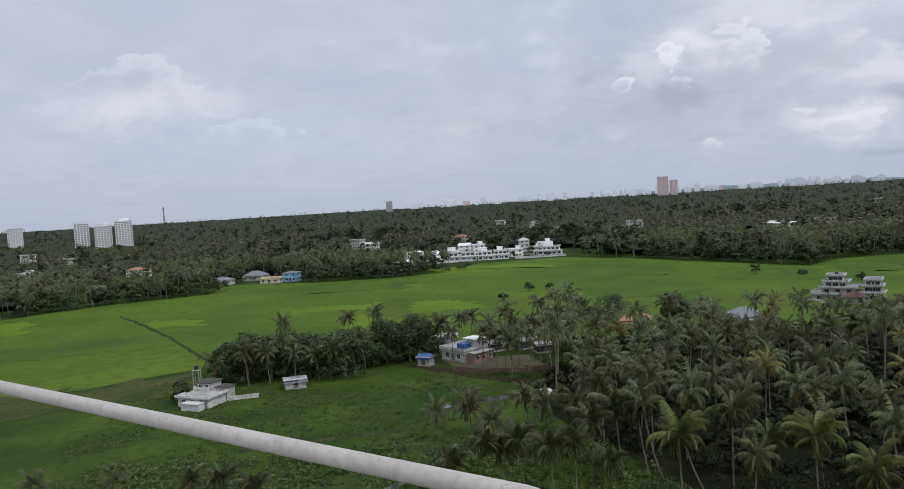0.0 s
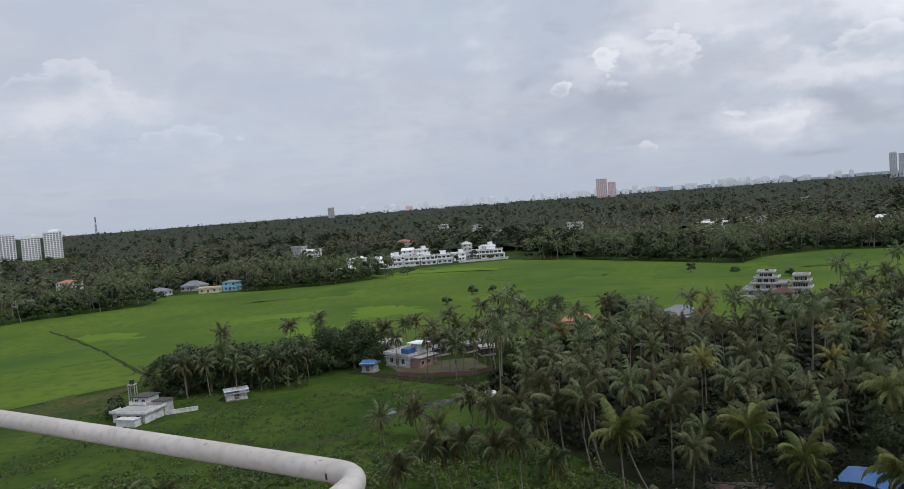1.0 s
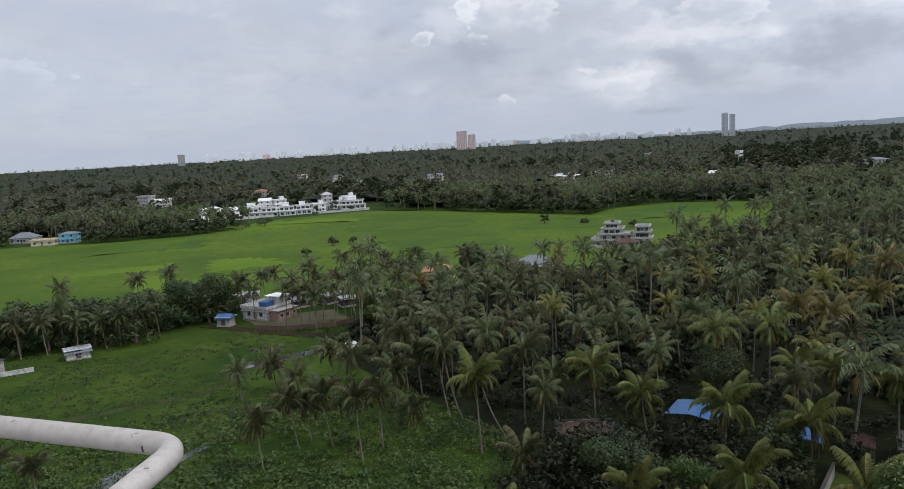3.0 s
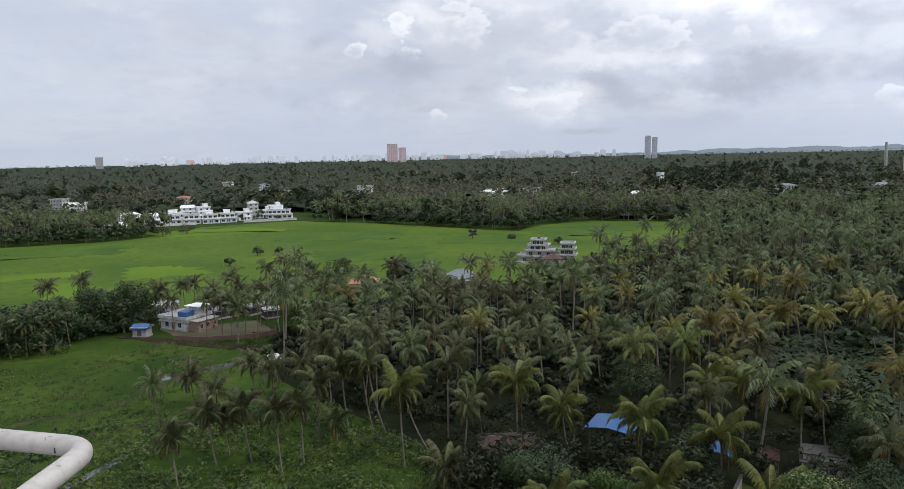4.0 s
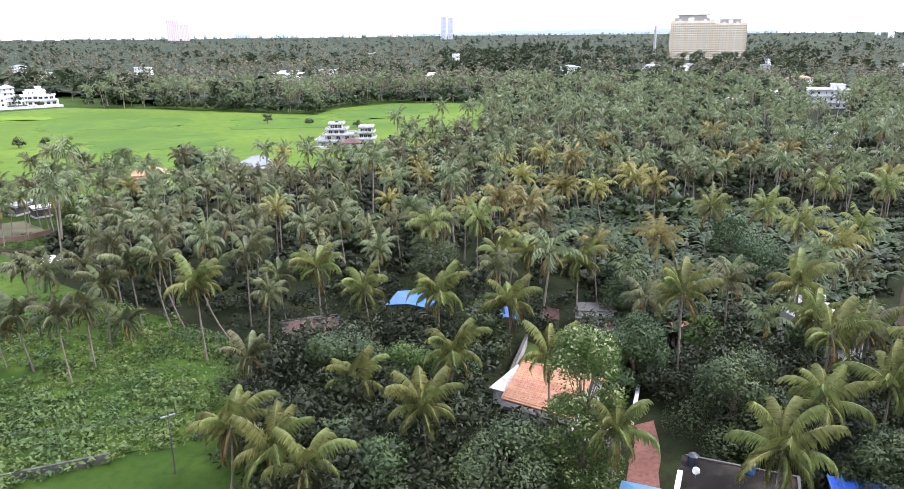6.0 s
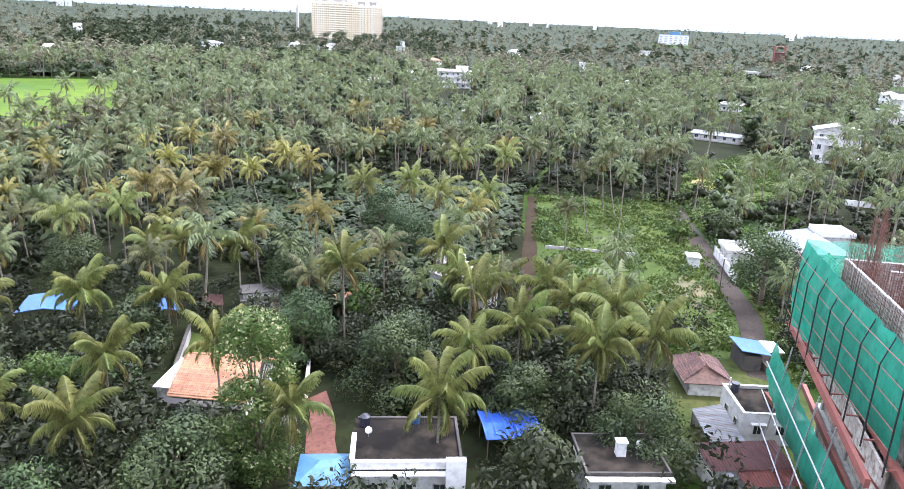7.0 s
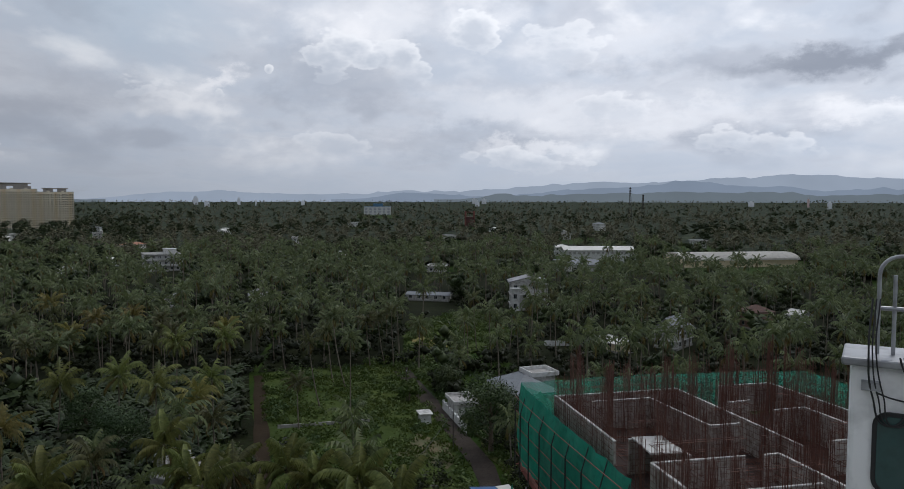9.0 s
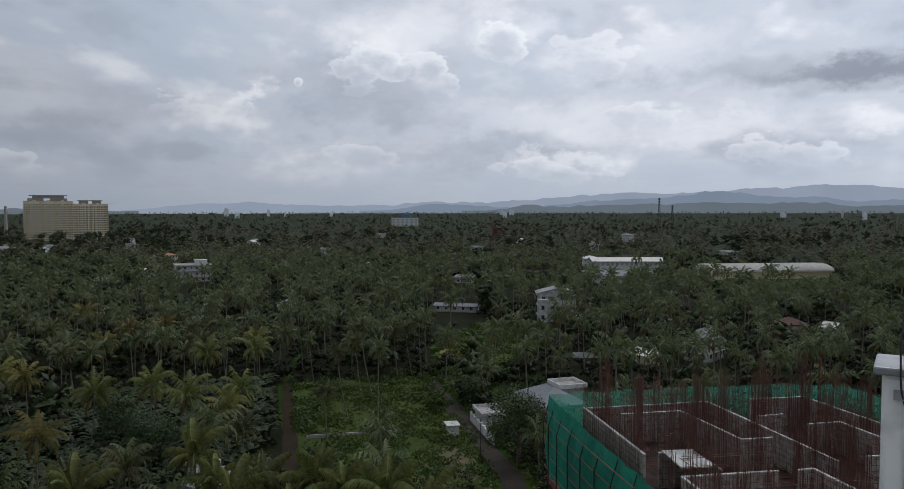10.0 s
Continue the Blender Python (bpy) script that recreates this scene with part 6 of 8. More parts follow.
for i, (x, y) in enumerate(FAR_HOUSES):
    roof = ("flat", "gable", "hip", "flat", "flat", "hip")[i % 6]
    rm = CONCRETE if roof == "flat" else (TILE if i % 7 == 2 or i == 4 else (TIN_WHITE if i % 2 else GREY_ROOF))
    house("white house half hidden among the far palms" if roof == "flat" else "pale house with a pitched roof among the far palms", x, y, (i * 37) % 70 - 35, 13 + i % 5, 9 + i % 3, 1 if math.hypot(x, y) < 520 else 2 + (i % 4 == 0), WHITE if i % 3 else SALMON if i == 4 else WHITE_OLD, roof, rm, storey=3.2, cabin=i % 4 == 1, group="houses among the far palms", over=0.8)

# the stepped house that stands in the paddy
t = thing("stepped_house", "white weathered house of stepped terraces in the paddy", "house", 135.6, 253.2, 0, -38)
for x0, x1, y0, y1, z0, z1 in ((-8, 5.5, -4, 5, 0, 2.3), (-5.4, 5.0, -2.2, 5, 2.55, 4.4), (-4.4, 2.2, -0.6, 4.4, 4.65, 6.3), (-3.4, 0.8, 0.6, 4.0, 6.55, 8.3), (7.2, 13, -1.0, 5, 0, 2.6), (7.8, 12.6, -0.4, 4.6, 2.85, 4.9), (8.4, 12.2, 0.2, 4.2, 5.15, 7.0)):
    part("wall", box(x0, x1, y0, y1, z0, z1), CONCRETE, t)
    part("roof_slab", box(x0 - 0.9, x1 + 0.9, y0 - 0.9, y1 + 0.9, z1, z1 + 0.25), CONCRETE, t)
    part("parapet", ring(x0 - 0.88, x1 + 0.88, y0 - 0.88, y1 + 0.88, z1 + 0.25, z1 + 0.8, 0.15), WHITE_OLD, t)
    for k in range(3):
        window(t, x0 + (k + 0.5) * (x1 - x0) / 3, y0 - 0.03, (z0 + z1) / 2, 0, 1.3, 0.95)
    for k in range(2):
        window(t, x0 - 0.03, y0 + (k + 0.5) * (y1 - y0) / 2, (z0 + z1) / 2, 90, 1.2, 0.95)
for o in (part("lean_to_roof", hip(7, 4.5, 2.4, 1.3, 0.4), TILE_OLD, t, "dark tiled lean-to roof"), part("lean_to_wall", box(-3, 3, -2, 2, 0, 2.4), CONCRETE, t)):
    o.location = (5.5, -6.6, 0)
part("terrace_wall", boxes((-10.5, 1.5, -8.2, -7.9, 0, 1.2), (-10.5, -10.2, -7.9, -3, 0, 1.2)), WHITE_OLD, t)
part("water_tank", rod(bmesh.new(), (-1.2, 2.2, 8.55), (-1.2, 2.2, 9.6), 0.6, 10), TANK, t)
house("pavilion with a grey hipped roof at the grove's edge", 86, 214, -20, 12, 9, 1, CREAM, "hip", GREY_ROOF, storey=3.4, pitch=2.6, over=0.9)
house("house with an orange tiled roof at the grove's edge", 56, 222, -15, 9, 7, 1, SALMON, "hip", TILE, storey=3.4, pitch=1.6)
house("small white house at the grove's edge", 70, 224, -15, 5, 4, 1, WHITE, "flat", CONCRETE)

# houses under the palms close by
t = thing("tarp_shelter", "open shelter roofed with a bright blue tarpaulin", "shelter", 57.5, 85, 0, 40)
part("roof", hip(5.4, 6.0, 3.6, 0.4, 0.4, 0.06, gable=True), TARP, t, "bright blue tarpaulin sheet")
for sx in (-2.4, 2.4):
    for sy in (-2.7, 2.7):
        part("post", rod(bmesh.new(), (sx, sy, 0), (sx, sy, 3.62), 0.07), BARK, t)
t = thing("tarp_shelter", "small lean-to under a sagging blue tarpaulin", "shelter", 66.5, 74.5, 0, 55)
part("roof", hip(4.0, 3.4, 2.3, 0.5, 0.3, 0.06, gable=True), TARP, t, "sagging blue tarpaulin sheet")
for sx in (-1.8, 1.8):
    for sy in (-1.5, 1.5):
        part("post", rod(bmesh.new(), (sx, sy, 0), (sx, sy, 2.32), 0.06), BARK, t)
t = thing("outhouse", "small white outhouse with a mossy slab roof", "shed", 77.5, 66.5, 0, -44)
part("wall", box(-2.7, 2.7, -1.7, 1.7, 0, 2.1), WHITE_OLD, t)
part("roof_slab", box(-3.2, 3.2, -2.3, 2.2, 2.1, 2.28), CONCRETE_DARK, t, "mossy dark roof slab")
part("upper_wall", box(-2.7, 2.3, -1.3, 1.5, 2.28, 3.1), WHITE_OLD, t)
part("upper_slab", box(-3.0, 2.7, -1.7, 1.8, 3.1, 3.24), CONCRETE_DARK, t)
part("door", box(1.2, 2.1, -1.74, -1.70, 0.1, 1.95), SALMON, t)
for px in (-1.6, 0.2):
    window(t, px, -1.73, 1.2, 0, 0.5, 0.5)
t = thing("lean_to", "dark open lean-to on posts beside the outhouse", "shed", 72.5, 71.2, 0, -44)
part("roof", corrugated_sheet(1.4, 4.4), TILE_OLD, t).matrix_basis = pose(0, 0, 2.1, 0, 8, 0)
for sx in (-1.2, 1.2):
    for sy in (-2.0, 2.0):
        part("post", rod(bmesh.new(), (sx, sy, 0), (sx, sy, 2.05), 0.06), BARK, t)
t = thing("compound_wall", "grey block wall behind the tiled house", "wall", 62.5, 66, 0, 38)
part("wall", box(-9, 3, -0.12, 0.12, 0, 1.7), CONCRETE, t)
part("coping", box(-9.1, 3.1, -0.2, 0.2, 1.7, 1.8), CONCRETE_DARK, t)

# the house with the orange tiled roof, each tile course a strip of its own
t = thing("tiled_house", "house with a steep terracotta tiled roof under palms", "house", 56, 53.2, 0, -69)
part("wall", box(-3.9, 3.9, -4.4, 4.4, 0, 2.5), WHITE_OLD, t)
part("roof", hip(7.8, 9.4, 2.4, 2.2, 0.5, 0.1, gable=True), TILE, t)
for sx in (-1, 1):
    bm = bmesh.new()
    bm.faces.new([bm.verts.new((sx * 3.85, a_, b_)) for a_, b_ in ((-4.4, 2.4), (4.4, 2.4), (0, 4.5))])
    bmesh.ops.solidify(bm, geom=bm.faces[:], thickness=0.15)
    part("gable_end", bm, WHITE_OLD, t)
part("concrete_ledge", boxes((-4.6, 4.8, -6.9, -5.4, 2.0, 2.14), (-4.6, 4.8, -6.9, -6.75, 2.14, 2.4)), CONCRETE_DARK, t, "weathered mossy veranda slab")
part("side_roof", box(-6.6, -4.45, -4.0, 3.6, 2.3, 2.45), CONCRETE, t, "weathered white flat side roof")
part("side_wall", box(-6.3, -4.0, -3.6, 3.3, 0, 2.3), WHITE_OLD, t)
for k in range(3):
    part("veranda_post", box(-4.2 + 4.1 * k, -4.0 + 4.1 * k, -6.7, -6.5, 0, 2.0), WHITE_OLD, t)
part("ridge", rod(bmesh.new(), (-4.4, 0, 4.72), (4.4, 0, 4.72), 0.11, 8), TILE, t)
course = bpy.data.meshes.new("tile_course")
_b = bmesh.new()
for k in range(37):
    bx(_b, -4.4 + 0.238 * k, -4.4 + 0.238 * k + 0.215, -0.155, 0.155, 0, 0.05)
_b.to_mesh(course)
course.materials.append(TILE)
slope = math.atan2(2.2, 4.7)
for side in (-1, 1):
    for k in range(18):
        d_ = 0.16 + 0.305 * k
        c = tagged(new("tile_course", course), kind="stuff")
        c.parent = t
        c.matrix_basis = Matrix.LocRotScale((0, side * d_ * math.cos(slope), 4.6 - d_ * math.sin(slope) + 0.115), Euler((-side * (slope - 0.06), 0, 0)), None)
for i in range(2):
    window(t, -2 + 3 * i, -4.42, 1.5, 0)
t = house("old house with a dark mossy tiled roof below", -9.3, 76.7, 10, 7, 6, 1, WHITE_OLD, "hip", TILE_OLD, storey=2.8, pitch=1.7)
t = thing("garden_wall", "low brown wall with white slabs by the old house", "wall", 7, 74, 0, -14)
part("wall", box(-7, 5, -0.15, 0.15, 0, 1.0), CONCRETE_DARK, t)
t = house("house with an old brown roof half hidden by trees", 42, 87.5, -20, 7.4, 6, 1, CONCRETE_DARK, "hip", TILE_OLD, storey=2.2, pitch=1.2)
house("small hut with a pale roof deep in the grove", 83, 54.5, -35, 4.4, 3.4, 1, SALMON, "gable", TILE, storey=2.4, pitch=0.8, wins=False)

# grey-roofed sheds round the red courtyard
t = thing("shed", "open shed with grey sheet roof by the courtyard", "shed", 52, 42.5, 0, 42)
part("roof", hip(5.5, 3.0, 2.5, 0.5, 0.3, 0.06, gable=True), CONCRETE, t)
for sx in (-2.5, 0, 2.5):
    for sy in (-1.3, 1.3):
        part("post", box(sx - 0.12, sx + 0.12, sy - 0.12, sy + 0.12, 0, 2.5), WHITE_OLD, t)
t = thing("low_wall", "low plastered wall beside the red courtyard", "wall", 62, 46.5, 0, 35)
part("wall", box(-4, 5, -0.15, 0.15, 0, 1.1), CREAM, t)
part("coping", box(-4.05, 5.05, -0.22, 0.22, 1.1, 1.2), WHITE_OLD, t)
t = thing("pipe_fence", "rails of grey pipe fencing under the trees", "fence", 66, 52, 0, -38)
for k in range(3):
    part("rail", rod(bmesh.new(), (-4, 0, 0.5 + 0.35 * k), (5, 0, 0.5 + 0.35 * k), 0.05), STEEL, t)
for k in range(4):
    part("post", rod(bmesh.new(), (-4 + 3 * k, 0, 0), (-4 + 3 * k, 0, 1.35), 0.06), STEEL, t)

# the flat-roofed white house below with tanks and tarpaulins
t = thing("flat_roofed_house", "white house with a dark stained flat roof and tanks", "house", 51.8, 27.2, 0, -59)
part("wall", box(-4.6, 4.4, -3.8, 3.8, 0, 4.4), WHITE, t)
part("roof_slab", box(-5.0, 4.8, -4.2, 4.2, 4.4, 4.6), ROOF_BLACK, t)
part("parapet", box(-5.0, 4.8, -4.2, -3.95, 4.6, 5.3), WHITE, t)
part("side_parapet", box(-5.0, -4.75, -3.93, 0.4, 4.6, 5.2), WHITE, t)
part("kerb", boxes((4.55, 4.8, -3.93, 4.2, 4.6, 4.8), (-4.73, 4.53, 3.98, 4.2, 4.6, 4.78)), CONCRETE_DARK, t)
part("coping", boxes((-5.1, 4.9, -4.3, -3.85, 5.3, 5.4), (-5.1, -4.65, -3.83, 0.5, 5.2, 5.3)), WHITE, t)
part("sun_shade", box(-5.0, 4.8, -4.9, -4.22, 4.3, 4.45), WHITE, t)
for k in range(3):
    window(t, -3.2 + 3.0 * k, -3.83, 2.2, 0)
pr = part("porch_roof", hip(4.4, 4.2, 3.6, 0.8, 0.3, 0.06), TARP_LIGHT, t, "light blue tarpaulin over the porch")
pr.location = (-7.2, -2.6, 0)
for sx in (-9.2, -5.4):
    part("porch_post", box(sx, sx + 0.2, -4.4, -4.2, 0, 3.62), WHITE, t)
part("water_tank", rod(rod(bmesh.new(), (-4.0, 3.0, 4.6), (-4.0, 3.0, 5.5), 0.5, 12), (-4.0, 3.0, 5.5), (-4.0, 3.0, 5.75), 0.5, 12, 0.2), TANK, t, "dark blue water tank")
part("barrel", rod(bmesh.new(), (0.8, 3.4, 4.6), (0.8, 3.4, 5.6), 0.42, 12), TARP, t, "blue plastic barrel")
part("dish", rod(bmesh.new(), (-3.6, 0.9, 5.3), (-3.66, 0.75, 5.36), 0.36, 12, 0.3), WHITE_OLD, t, "white satellite dish")
part("dish_pole", rod(bmesh.new(), (-3.6, 0.9, 4.6), (-3.6, 0.9, 5.3), 0.04), STEEL, t)
part("end_pier", box(3.2, 4.9, -5.0, -4.32, 0, 5.9), WHITE, t)
t = thing("tarp_shelter", "shelter of poles covered with a deep blue tarpaulin", "shelter", 62.5, 21.4, 0, -55)
part("roof", hip(5.2, 4.8, 2.7, 0.22, 0.3, 0.06, gable=True), TARP_DEEP, t, "deep blue creased tarpaulin")
for k in range(6):
    part("batten", box(-2.9 + 1.1 * k, -2.82 + 1.1 * k, -2.5, 2.5, 3.0, 3.04), TARP_LIGHT, t)
for sx in (-2.6, 2.6):
    for sy in (-2.1, 2.1):
        part("post", rod(bmesh.new(), (sx, sy, 0), (sx, sy, 2.75), 0.06), BARK, t)
part("water_drum", rod(bmesh.new(), (3.4, -0.5, 0), (3.4, -0.5, 1.6), 0.6, 12), WHITE, t, "white water drum")
t = thing("flat_roofed_house", "low white house with a dark wet flat roof", "house", 61.2, 9.9, 0, -60)
part("wall", box(-3.6, 3.6, -2.95, 2.95, 0, 3.6), WHITE, t)
part("roof_slab", box(-3.9, 3.9, -3.25, 3.25, 3.6, 3.75), ROOF_BLACK, t)
part("parapet", ring(-3.9, 3.9, -3.25, 3.25, 3.75, 4.05, 0.2), CONCRETE_DARK, t)
part("front_shade", box(-4.0, 4.0, -4.0, -3.27, 3.5, 3.68), WHITE_OLD, t, "pale mossy concrete sun shade")
part("roof_drum", rod(bmesh.new(), (2.2, 1.2, 3.75), (2.2, 1.2, 4.35), 0.3, 10), WHITE, t)
part("stack", box(-0.4, 0.5, -0.4, 0.4, 3.75, 5.2, 0.05), WHITE, t)
part("stack_cap", box(-0.5, 0.6, -0.5, 0.5, 5.2, 5.32), WHITE, t)
window(t, -2, -2.98, 2.0, 0)
window(t, 1.5, -2.98, 2.0, 0)

# the white villa half hidden by palms
t = thing("villa", "white concrete villa with roof frames among palms", "house", 96, 43, 0, 68)
part("wall", box(-4.5, 4.5, -3, 3, 0, 4.4), WHITE_OLD, t)
part("upper_wall", box(0.4, 4.0, -1.0, 2.2, 4.6, 6.0), WHITE, t)
part("roof_slab", boxes((-5.1, 5.1, -3.6, 3.6, 4.4, 4.6), (0.0, 4.4, -1.4, 2.6, 6.0, 6.2)), CONCRETE, t)
part("roof_frame", ring(1.0, 4.2, -1.2, 2.4, 7.0, 7.15, 0.15), WHITE, t)
for a_ in (1.0, 4.05):
    for b_ in (-1.2, 2.25):
        part("frame_post", box(a_, a_ + 0.15, b_, b_ + 0.15, 6.2, 7.0), WHITE, t)
part("steps", boxes((-4.4, -2.6, -1.0, 1.0, 4.6, 5.1), (-4.4, -3.4, -0.9, 0.9, 5.1, 5.6)), WHITE, t)
for k in range(3):
    window(t, -3 + 3 * k, 3.03, 2.0, 0)
    window(t, -3 + 3 * k, -3.03, 2.0, 0)

# houses by the lane and building site
t = thing("white_house", "white house with a dark stained flat roof by the site", "house", 79.6, -0.6, 0, 25.8)
part("wall", ring(-3.2, 3.2, -2.7, 2.7, 0, 3.75, 0.22), WHITE, t)
part("roof_slab", box(-2.98, 2.98, -2.48, 2.48, 3.3, 3.45), ROOF_BLACK, t)
part("floor", box(-2.98, 2.98, -2.48, 2.48, 0, 0.2), CONCRETE, t)
part("coping", ring(-3.26, 3.26, -2.76, 2.76, 3.75, 3.83, 0.34), WHITE_OLD, t)
part("roof_block", box(-1.6, 1.4, -2.4, -1.2, 3.45, 4.0), RED_EARTH, t, "stacked bricks on the roof")
part("roof_tank", rod(bmesh.new(), (2.2, 1.7, 3.45), (2.2, 1.7, 4.5), 0.45, 12), TANK, t, "dark plastic tank")
part("vent_pipe", rod(bmesh.new(), (2.6, 2.2, 3.45), (2.6, 2.2, 4.9), 0.09, 8), WHITE, t)
for sy in (-1.4, 1.0):
    window(t, -3.23, sy, 1.9, 90, 0.75, 0.8)
    part("sun_shade", box(-3.7, -3.21, sy - 0.8, sy + 0.8, 2.62, 2.72), WHITE, t)
for sx in (-1.6, 1.2):
    window(t, sx, 2.73, 1.9, 0, 0.7, 0.7)
    window(t, sx, -2.73, 1.9, 0, 0.7, 0.7)
part("rear_wing", box(-2.6, 2.6, -4.4, -2.72, 0, 2.9), WHITE_OLD, t)

t = thing("tin_lean_to", "lean-to with a sloping grey corrugated tin roof", "shed", 74.1, 2.7, 0, 115)
bm = corrugated_sheet(1.65, 7.4)
r = part("roof", bm, TIN, t)
r.matrix_basis = pose(0, 0, 2.5, 0, 14, 0)
for sx, h in ((-1.5, 2.8), (1.5, 2.05)):
    for sy in (-3.4, 0, 3.4):
        part("post", rod(bmesh.new(), (sx, sy, 0), (sx, sy, h), 0.06), BARK, t)
part("back_wall", box(-1.5, 1.4, -3.6, -3.45, 0, 1.9), WHITE_OLD, t)
t = thing("red_roof_shed", "long low shed with a dull red sheet roof", "shed", 69.2, -0.4, 0, -146.5)
part("roof", corrugated_sheet(2.0, 8.4), TIN_RED, t).matrix_basis = pose(0, 0, 2.6, 0, 9, 0)
part("front_roof", corrugated_sheet(1.1, 5.6), RED_OXIDE, t, "lower rust-red sheet").matrix_basis = pose(2.75, 1.2, 2.0, 0, 12, 0)
part("wall", box(-1.8, 1.7, -4.0, 4.0, 0, 2.15), WHITE_OLD, t)
part("front_wall", box(1.75, 3.4, -1.2, 3.6, 0, 1.6), CONCRETE, t)
part("roof_tank", rod(bmesh.new(), (2.4, -2.6, 0), (2.4, -2.6, 2.2), 0.4, 12), TANK, t, "black plastic drum")
t = thing("old_tiled_house", "old house with a broken brown tiled roof", "house", 87.6, 6.4, 0, 25)
part("wall", box(-3.2, 3.2, -2.2, 2.2, 0, 2.0), WHITE_OLD, t)
part("roof", hip(6.6, 5.2, 2.0, 1.3, 0.4, 0.1), TILE_OLD, t)
roof_course = bpy.data.meshes.new("roof_course")
_b = bmesh.new()
for k in range(22):
    bx(_b, -3.6 + 0.33 * k, -3.6 + 0.33 * k + 0.28, -0.12, 0.12, 0, 0.05)
_b.to_mesh(roof_course)
roof_course.materials.append(TILE_OLD)
for side in (-1, 1):
    for k in range(9):
        s = (k + 0.5) / 9.5
        c = tagged(new("roof_course", roof_course), kind="stuff")
        c.parent = t
        c.matrix_basis = Matrix.LocRotScale((random.uniform(-0.1, 0.1), side * 3.1 * (1 - s), 1.88 + 1.5 * s + 0.06), Euler((-side * math.atan2(1.3, 2.6), 0, 0)), (0.94 - 0.42 * s, 1.35, 1))
t = thing("blue_roof_stall", "roadside stall with a faded blue sheet roof", "stall", 96.6, 1.6, 0, 27)
r = part("roof", box(-2.3, 2.3, -2.0, 2.0, 0, 0.07), TARP, t, "faded blue sheet roof")
r.matrix_basis = pose(0, 0, 2.7, 8, 0, 0)
part("side_roof", box(-1.0, 2.6, -4.2, -2.2, 2.3, 2.38), TIN_WHITE, t)
# dark block that paints the shade under the open stall's roof
part("wall", box(-2.0, 2.0, -0.9, 1.5, 0, 2.2), CONCRETE_DARK, t)
for sx in (-2.1, 2.1):
    part("post", rod(bmesh.new(), (sx, -1.8, 0), (sx, -1.8, 2.5), 0.06), BARK, t)
part("counter", box(-2.5, 2.5, -1.9, -1.45, 0, 1.0), BARK, t)
t = thing("gate_pier", "small white gatehouse box beside the lane", "gatehouse", 135.5, 15, 0, 20)
part("wall", box(-1.3, 1.3, -1.0, 1.0, 0, 1.9), WHITE, t)
part("roof_slab", box(-1.6, 1.6, -1.3, 1.3, 1.9, 2.1), WHITE_OLD, t)
t = thing("white_wall", "stepped white compound wall along the lane", "wall", 137, 9.5, 0, 20)
for k in range(8):
    part("wall_bay", box(-8 + 2 * k, -6.3 + 2 * k, -0.15, 0.15, 0, 1.7), WHITE, t)
    part("pier", box(-6.3 + 2 * k, -6 + 2 * k, -0.22, 0.22, 0, 2.0), WHITE, t)
t = house("white garage block at the lane", 143, 8.5, 20, 6, 4, 1, WHITE_OLD, "flat", CONCRETE, "garage", "garage", 2.4, wins=False)
house("grey-roofed house with a white roof tower", 153, -3.5, 25, 12, 9, 1, WHITE_OLD, "hip", GREY_ROOF, storey=3.4, pitch=2.2, over=1.0)
t = thing("roof_tower", "white square parapet tower beside the grey roof", "tower", 158, -7.4, 0, 25)
part("wall", box(-2.6, 2.6, -2.6, 2.6, 0, 4.6), WHITE_OLD, t)
part("parapet", ring(-3.2, 3.2, -3.2, 3.2, 4.6, 5.5, 0.25), WHITE, t)
part("roof_slab", box(-2.95, 2.95, -2.95, 2.95, 4.62, 4.75), CONCRETE, t)
t = thing("field_wall", "grey block wall across the clearing", "wall", 132, 34, 0, -72)
part("wall", box(-8, 9, -0.12, 0.12, 0, 0.7), CONCRETE, t)
t = thing("lane_wall", "dark wall with wire posts at the clearing's end", "wall", 101, 17, 0, 105)
part("wall", box(-8, 11, -0.12, 0.12, 0, 1.0), CONCRETE_DARK, t)
for k in range(6):
    part("post", rod(bmesh.new(), (-7.5 + 3.5 * k, 0, 1.0), (-7.5 + 3.5 * k, 0, 2.4), 0.05), CONCRETE, t)
t = house("tall white house with a pale gabled roof beyond the glade", 282, -8, 4, 9, 14, 3, WHITE_OLD, "gable", TIN, storey=3.7, over=1.0, pitch=1.8)
part("front_bay", boxes((-7.4, -4.52, 4.0, 7.0, 0, 8.6), (-7.8, -4.52, 3.6, 7.4, 8.6, 8.85)), WHITE, t, "white stair tower with a flat roof")
for k in range(2):
    window(t, -7.43, 5.6, 2.2 + 3.6 * k, 90, 1.0, 1.3)
t = house("white house with a sharp gabled roof among palms", 213, -48, -36, 10, 7, 2, WHITE_OLD, "gable", GREY_ROOF, storey=2.8, pitch=3.2, over=0.8)
house("low white roofed shed behind palms", 206, -31, 40, 10, 6, 1, CREAM, "gable", TIN_WHITE, "shed", "shed", 2.6, pitch=1.2)
t = thing("white_wall", "low white wall at the glade's end", "wall", 211, -17, 0, -85)
part("wall", box(-6, 6, -0.15, 0.15, 0, 1.5), WHITE, t)
house("white shed roof among palms on the far side", 258, -100, 30, 6, 5, 1, WHITE, "gable", TIN_WHITE, "shed", "shed", 3.0, pitch=1.4)
